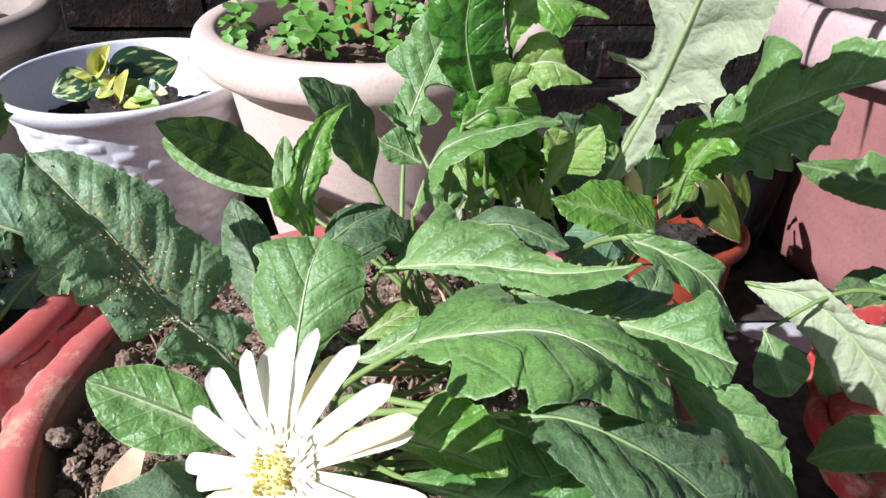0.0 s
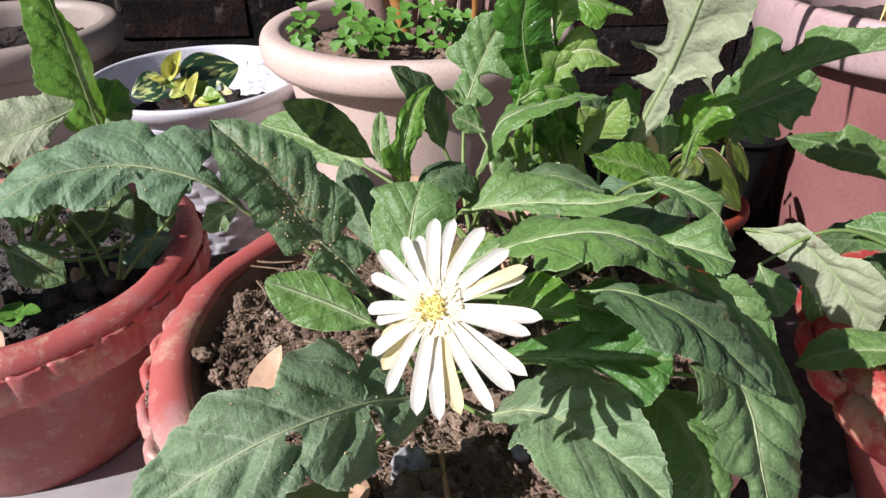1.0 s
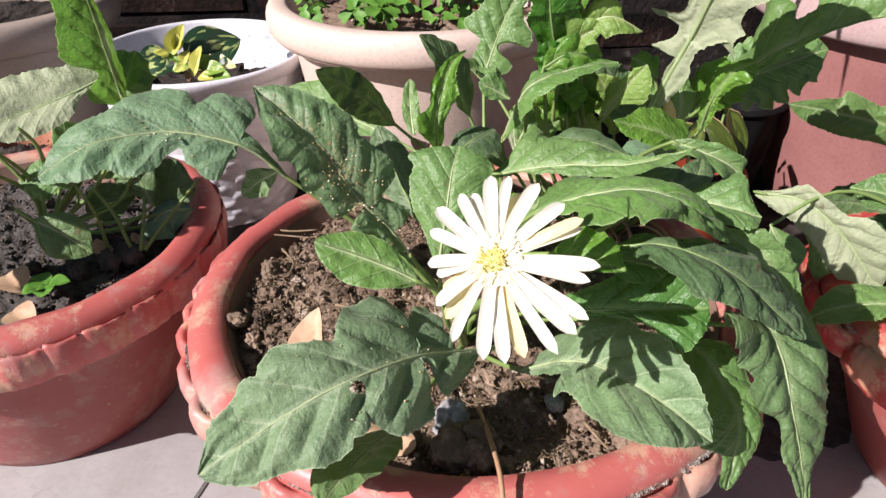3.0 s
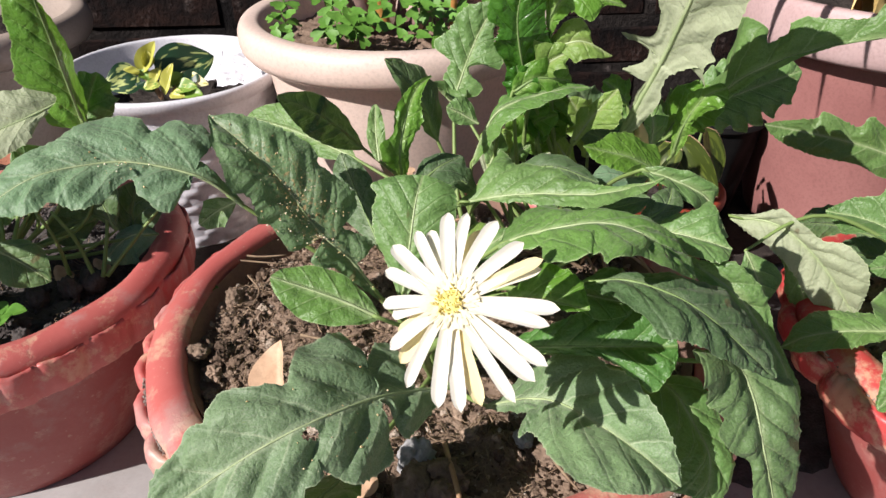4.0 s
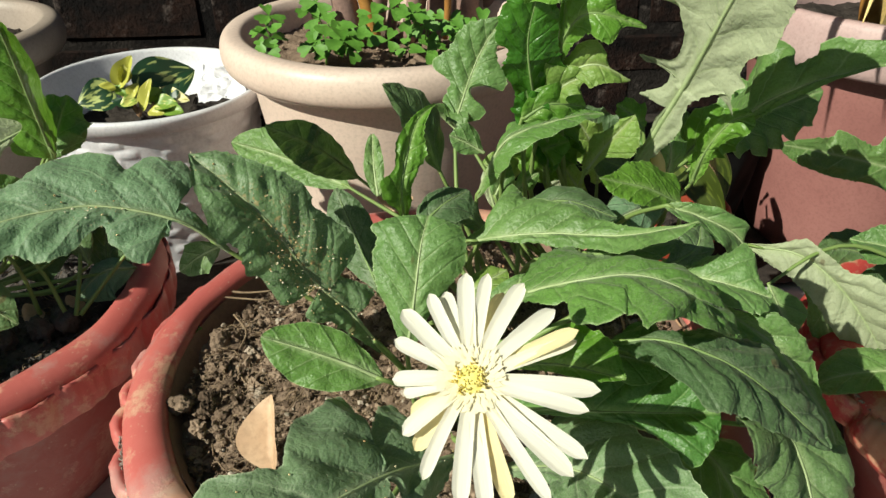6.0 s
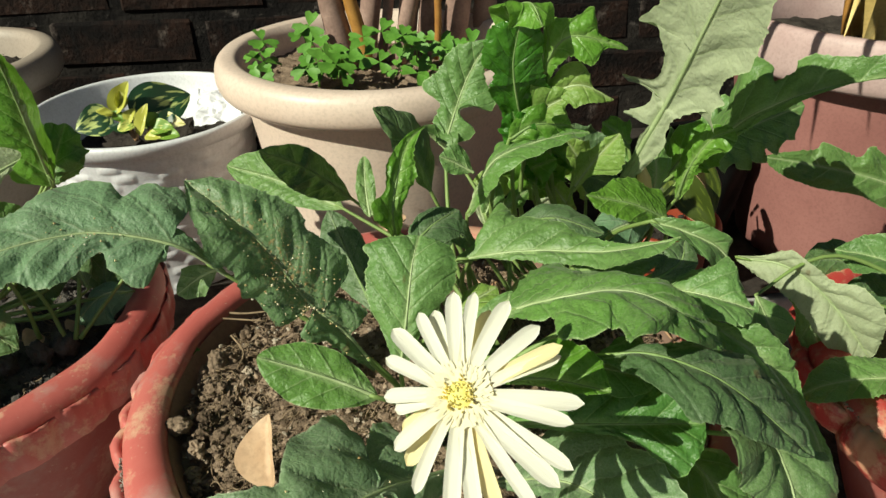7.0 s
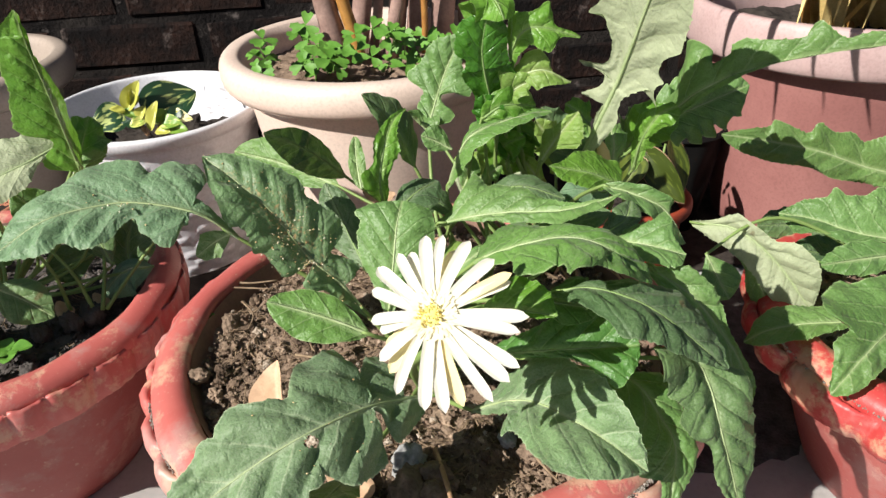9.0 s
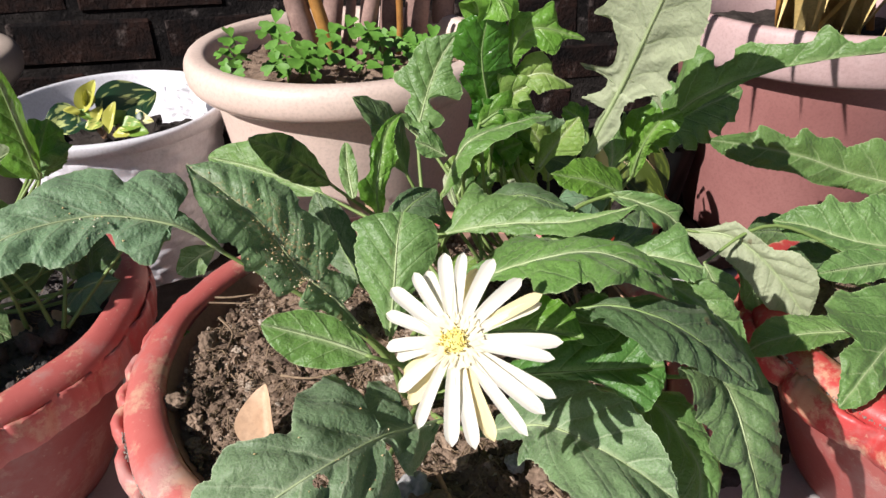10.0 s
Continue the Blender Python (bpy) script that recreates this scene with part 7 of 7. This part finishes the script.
under("cane", tube([(0.5530, 0.7400, 0.2311), (0.5364, 0.7400, 0.2821), (0.5218, 0.7400, 0.3748)], [0.005, 0.005, 0.004], SHEATH), straw_palm)
under("cane", tube([(0.5842, 0.7400, 0.2290), (0.5667, 0.7400, 0.2802), (0.5503, 0.7400, 0.3733)], [0.005, 0.005, 0.004], SHEATH), straw_palm)
under("cane", tube([(0.6235, 0.7400, 0.2263), (0.6047, 0.7400, 0.2778), (0.5863, 0.7400, 0.3713)], [0.005, 0.005, 0.004], SHEATH), straw_palm)
frond(straw_palm, (0.490, 0.705, 0.262), (0.110, 0.460, 0.430), 0.0090, STRAW, (0.370, 0.620, 0.500))
frond(straw_palm, (0.530, 0.750, 0.262), (0.160, 0.430, 0.450), 0.0120, STRAW, (0.380, 0.600, 0.520))
frond(straw_palm, (0.570, 0.720, 0.262), (0.210, 0.410, 0.430), 0.0150, STRAW, (0.390, 0.590, 0.500))
frond(straw_palm, (0.510, 0.765, 0.262), (0.260, 0.400, 0.460), 0.0090, STRAW, (0.410, 0.580, 0.530))
frond(straw_palm, (0.550, 0.735, 0.262), (0.090, 0.520, 0.450), 0.0120, STRAW, (0.350, 0.640, 0.490))
frond(straw_palm, (0.490, 0.705, 0.262), (0.310, 0.390, 0.440), 0.0150, STRAW, (0.420, 0.570, 0.510))
frond(straw_palm, (0.530, 0.750, 0.262), (0.130, 0.560, 0.480), 0.0090, STRAW, (0.360, 0.660, 0.530))
frond(straw_palm, (0.570, 0.720, 0.262), (0.200, 0.450, 0.520), 0.0120, STRAW, (0.400, 0.580, 0.550))
frond(straw_palm, (0.510, 0.765, 0.262), (0.250, 0.440, 0.530), 0.0150, STRAW, (0.430, 0.570, 0.560))
frond(straw_palm, (0.550, 0.735, 0.262), (0.350, 0.400, 0.470), 0.0090, STRAW, (0.450, 0.560, 0.520))
frond(straw_palm, (0.490, 0.705, 0.262), (0.170, 0.500, 0.550), 0.0120, STRAW, (0.390, 0.620, 0.570))
frond(straw_palm, (0.530, 0.750, 0.262), (0.390, 0.410, 0.450), 0.0150, STRAW, (0.470, 0.560, 0.500))
hoya = thing("vine_plant", (0.262, 0.625, 0.120), "waxy vine with pink-edged heart leaves in an orange pot", "plant")
under("leaf", simple_leaf((0.2414, 0.6020, 0.1690), (0.2730, 0.5670, 0.1204), 0.0186, (-0.5000, -0.8500, 0.1000), HOYA_EDGE, heart=0.2, fold=0.32, droop=0.12), hoya)
under("leaf", simple_leaf((0.2407, 0.6000, 0.1692), (0.2719, 0.5650, 0.1230), 0.0179, (-0.5000, -0.8500, 0.1000), HOYA, heart=0.2, fold=0.32, droop=0.12), hoya)
under("leaf", simple_leaf((0.2713, 0.6120, 0.1735), (0.2854, 0.5870, 0.1216), 0.0158, (0.5000, -0.8500, 0.0500), HOYA_EDGE, heart=0.2, fold=0.32, droop=0.12), hoya)
under("leaf", simple_leaf((0.2705, 0.6100, 0.1737), (0.2843, 0.5850, 0.1242), 0.0152, (0.5000, -0.8500, 0.0500), HOYA, heart=0.2, fold=0.32, droop=0.12), hoya)
under("leaf", simple_leaf((0.2272, 0.6020, 0.1652), (0.2033, 0.5820, 0.1388), 0.0172, (-0.6000, -0.8000, 0.2000), HOYA_EDGE, heart=0.2, fold=0.32, droop=0.12), hoya)
under("leaf", simple_leaf((0.2265, 0.6000, 0.1655), (0.2025, 0.5800, 0.1413), 0.0166, (-0.6000, -0.8000, 0.2000), HOYA, heart=0.2, fold=0.32, droop=0.12), hoya)
under("leaf", simple_leaf((0.2665, 0.6320, 0.1741), (0.2667, 0.6220, 0.1867), 0.0095, (0.0000, -0.9000, 0.3000), HOYA_EDGE, heart=0.2, fold=0.32, droop=0.12), hoya)
under("leaf", simple_leaf((0.2657, 0.6300, 0.1743), (0.2657, 0.6200, 0.1890), 0.0092, (0.0000, -0.9000, 0.3000), HOYA, heart=0.2, fold=0.32, droop=0.12), hoya)
under("leaf", simple_leaf((0.2513, 0.6220, 0.1433), (0.2321, 0.6020, 0.1300), 0.0134, (0.0000, -0.9000, 0.3000), HOYA_EDGE, heart=0.2, fold=0.32, droop=0.12), hoya)
under("leaf", simple_leaf((0.2506, 0.6200, 0.1435), (0.2312, 0.6000, 0.1326), 0.0129, (0.0000, -0.9000, 0.3000), HOYA, heart=0.2, fold=0.32, droop=0.12), hoya)
under("stem", tube([(0.2601, 0.6200, 0.1202), (0.2594, 0.6100, 0.1546), (0.2661, 0.6200, 0.1748)], [0.002, 0.002, 0.0015], STEM), hoya)
stone((-0.0594, 0.1696, 0.1820), 0.0145, STONE, "rough pale grey stone half sunk in the soil", 31)
stone((0.0020, 0.1819, 0.1820), 0.0055, STONE, "small whitish pebble on the soil", 32)
stone((-0.0466, 0.1593, 0.1820), 0.0100, SOIL, "grey-brown clod of dry earth", 33, "clod")
stone((-0.0581, 0.1499, 0.1820), 0.0120, SOIL, "dark clod of dry earth", 34, "clod")
stone((-0.0462, 0.1435, 0.1820), 0.0090, SOIL, "dark clod of dry earth", 35, "clod")
stone((-0.2030, 0.2705, 0.1820), 0.0065, SOIL, "lumpy brown clod of earth", 36, "clod")
stone((-0.1897, 0.3298, 0.1820), 0.0065, SOIL, "grey clod of earth", 37, "clod")
stone((0.0157, 0.1705, 0.1820), 0.0080, SOIL, "brown clod of earth", 38, "clod")
stone((0.0376, 0.1547, 0.1820), 0.0100, SOIL, "brown clod of earth", 39, "clod")
dry = tagged(new("fallen_leaf", simple_leaf((-0.1400, 0.2150, 0.1820), (-0.1430, 0.2390, 0.2150), 0.0150, (-0.55, -0.70, 0.35), DRY, "fallen_leaf", 0.0, 0.75, 18, 6, 0.10)), "dry tan fallen leaf standing on edge in the soil", "leaf")
tagged(new("fallen_leaf", simple_leaf((-0.0966, 0.1500, 0.1783), (-0.0871, 0.1650, 0.1858), 0.016, (-0.3, -0.4, 0.9), DRY, "fallen_leaf", 0.0, 0.5, 16, 5, 0.25)), "dry brown fallen leaf under the plant", "leaf")
tagged(new("fallen_leaf", simple_leaf((-0.0707, 0.4000, 0.2377), (-0.0664, 0.4300, 0.2445), 0.014, (0.2, -0.5, 0.9), DRY, "fallen_leaf", 0.0, 0.5, 16, 5, 0.25)), "dry orange-brown leaf lying behind the stems", "leaf")
tagged(new("twig", tube([(-0.2060, 0.3892, 0.1850), (-0.1818, 0.3822, 0.1850), (-0.1590, 0.3831, 0.1850)], [0.0012, 0.0007], TWIG, 5, 8)), "thin dry twig lying on the soil", "twig", "twigs on the soil")
tagged(new("twig", tube([(-0.2114, 0.3809, 0.1850), (-0.1854, 0.3756, 0.1850), (-0.1622, 0.3705, 0.1850)], [0.0010, 0.0006], TWIG, 5, 8)), "thin dry twig lying on the soil", "twig", "twigs on the soil")
tagged(new("twig", tube([(-0.1360, 0.2811, 0.1850), (-0.1160, 0.2748, 0.1850), (-0.0967, 0.2786, 0.1850)], [0.0011, 0.0007], TWIG, 5, 8)), "thin dry twig lying on the soil", "twig", "twigs on the soil")
tagged(new("twig", tube([(-0.1179, 0.2441, 0.1850), (-0.1082, 0.2325, 0.1850), (-0.1047, 0.2116, 0.1850)], [0.0010, 0.0006], TWIG, 5, 8)), "thin dry twig lying on the soil", "twig", "twigs on the soil")
tagged(new("twig", tube([(-0.1847, 0.3558, 0.1850), (-0.1730, 0.3356, 0.1850), (-0.1747, 0.3174, 0.1850)], [0.0009, 0.0005], TWIG, 5, 8)), "thin dry twig lying on the soil", "twig", "twigs on the soil")
tagged(new("twig", tube([(0.0156, 0.1635, 0.1850), (0.0219, 0.1489, 0.1850), (0.0251, 0.1429, 0.1850)], [0.0012, 0.0007], TWIG, 5, 8)), "thin dry twig lying on the soil", "twig", "twigs on the soil")
under("runner", tube([(-0.0431, 0.1843, 0.1780), (-0.0393, 0.1392, 0.1960), (-0.0374, 0.1109, 0.2000), (-0.0379, 0.0875, 0.1850)], [0.0015, 0.0015, 0.0014, 0.0012], STALK_DRY, 8, 16), gerbera, "yellow-green stalk lying over the rim")
def seedling(at, size, seed):
    rng = random.Random(seed)
    s = thing("seedling", at, "tiny bright green seedling in the soil", "plant", "seedlings")
    for k in range(4):
        a = k * 1.57 + rng.random()
        d = Vector((math.cos(a), math.sin(a), 0.25))
        under("leaf", simple_leaf(Vector(at) + Vector((0, 0, 0.006)), Vector(at) + Vector((0, 0, 0.006)) + d * size, size * 0.48, (0, 0, 1), CLOVER, n=8, m=3), s)

seedling((-0.3600, 0.3290, 0.1700), 0.0170, 1)
seedling((-0.2139, 0.3390, 0.1770), 0.0060, 3)
seedling((-0.2091, 0.3432, 0.1770), 0.0040, 4)
seedling((-0.2223, 0.3059, 0.1770), 0.0050, 5)
tagged(new("fallen_leaf", simple_leaf((-0.4093, 0.3603, 0.1650), (-0.3864, 0.3409, 0.1670), 0.0140, (0.2, -0.3, 0.9), DRY, "fallen_leaf", 0.0, 0.4, 12, 4, 0.2)), "brown dry leaf scrap on the grey soil", "leaf", "leaf scraps")
tagged(new("fallen_leaf", simple_leaf((-0.3820, 0.3116, 0.1650), (-0.3607, 0.2978, 0.1670), 0.0120, (0.2, -0.3, 0.9), DRY, "fallen_leaf", 0.0, 0.4, 12, 4, 0.2)), "brown dry leaf scrap on the grey soil", "leaf", "leaf scraps")
tagged(new("fallen_leaf", simple_leaf((-0.3483, 0.3885, 0.1650), (-0.3369, 0.3976, 0.1670), 0.0100, (0.2, -0.3, 0.9), DRY, "fallen_leaf", 0.0, 0.4, 12, 4, 0.2)), "brown dry leaf scrap on the grey soil", "leaf", "leaf scraps")
tagged(new("fallen_leaf", simple_leaf((-0.3192, 0.3994, 0.1650), (-0.3112, 0.4090, 0.1670), 0.0090, (0.2, -0.3, 0.9), DRY, "fallen_leaf", 0.0, 0.4, 12, 4, 0.2)), "brown dry leaf scrap on the grey soil", "leaf", "leaf scraps")
stone((-0.3359, 0.3825, 0.1600), 0.0100, CLOD_DARK, "grey crumbling clod of earth", 60, "clod")
stone((-0.3211, 0.3941, 0.1600), 0.0120, CLOD_DARK, "grey crumbling clod of earth", 61, "clod")
stone((-0.3572, 0.3718, 0.1600), 0.0090, CLOD_DARK, "grey crumbling clod of earth", 62, "clod")
stone((-0.3949, 0.3744, 0.1600), 0.0080, CLOD_DARK, "grey crumbling clod of earth", 63, "clod")
stone((-0.3450, 0.3190, 0.1600), 0.0090, CLOD_DARK, "grey crumbling clod of earth", 64, "clod")
under("label", box("label", 0.306, 0.318, 0.6760, 0.6772, 0.112, 0.124, WHITE, 0.0003), black, "small white label")
rng_s = random.Random(77)
for k in range(22):
    a, r = rng_s.random() * 6.2832, 0.030 + 0.055 * rng_s.random()
    base = Vector(CROWN_MID if k % 2 else CROWN_BACK) + Vector((0.03 * (rng_s.random() - 0.5), 0.03 * (rng_s.random() - 0.5), 0.0))
    out_ = Vector((math.cos(a), math.sin(a), 0.0))
    under("dry_stalk", tube([base, base + out_ * (r * 0.5) + Vector((0, 0, 0.018 + 0.02 * rng_s.random())), base + out_ * r + Vector((0, 0, 0.006 + 0.012 * rng_s.random())), base + out_ * (r * 1.15) + Vector((0.012 * (rng_s.random() - 0.5), 0.012 * (rng_s.random() - 0.5), 0.004))], [0.0016, 0.0013, 0.0011, 0.0006], (STALK_DRY, TWIG, DRY)[k % 3], 6, 14), gerbera, "withered old leaf stalk")


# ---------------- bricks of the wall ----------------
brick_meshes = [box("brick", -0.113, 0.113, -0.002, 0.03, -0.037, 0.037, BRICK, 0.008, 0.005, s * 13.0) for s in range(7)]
brng = random.Random(4)
for row in range(12):
    for col in range(-7, 8):
        ob = part("brick", brick_meshes[brng.randrange(7)], wall)
        ob.location = (col * 0.236 + (row % 2) * 0.118, WALL_Y + 0.003 * brng.random(), 0.045 + row * 0.080)
        ob.rotation_euler = (0, 0.02 * (brng.random() - 0.5), 0)
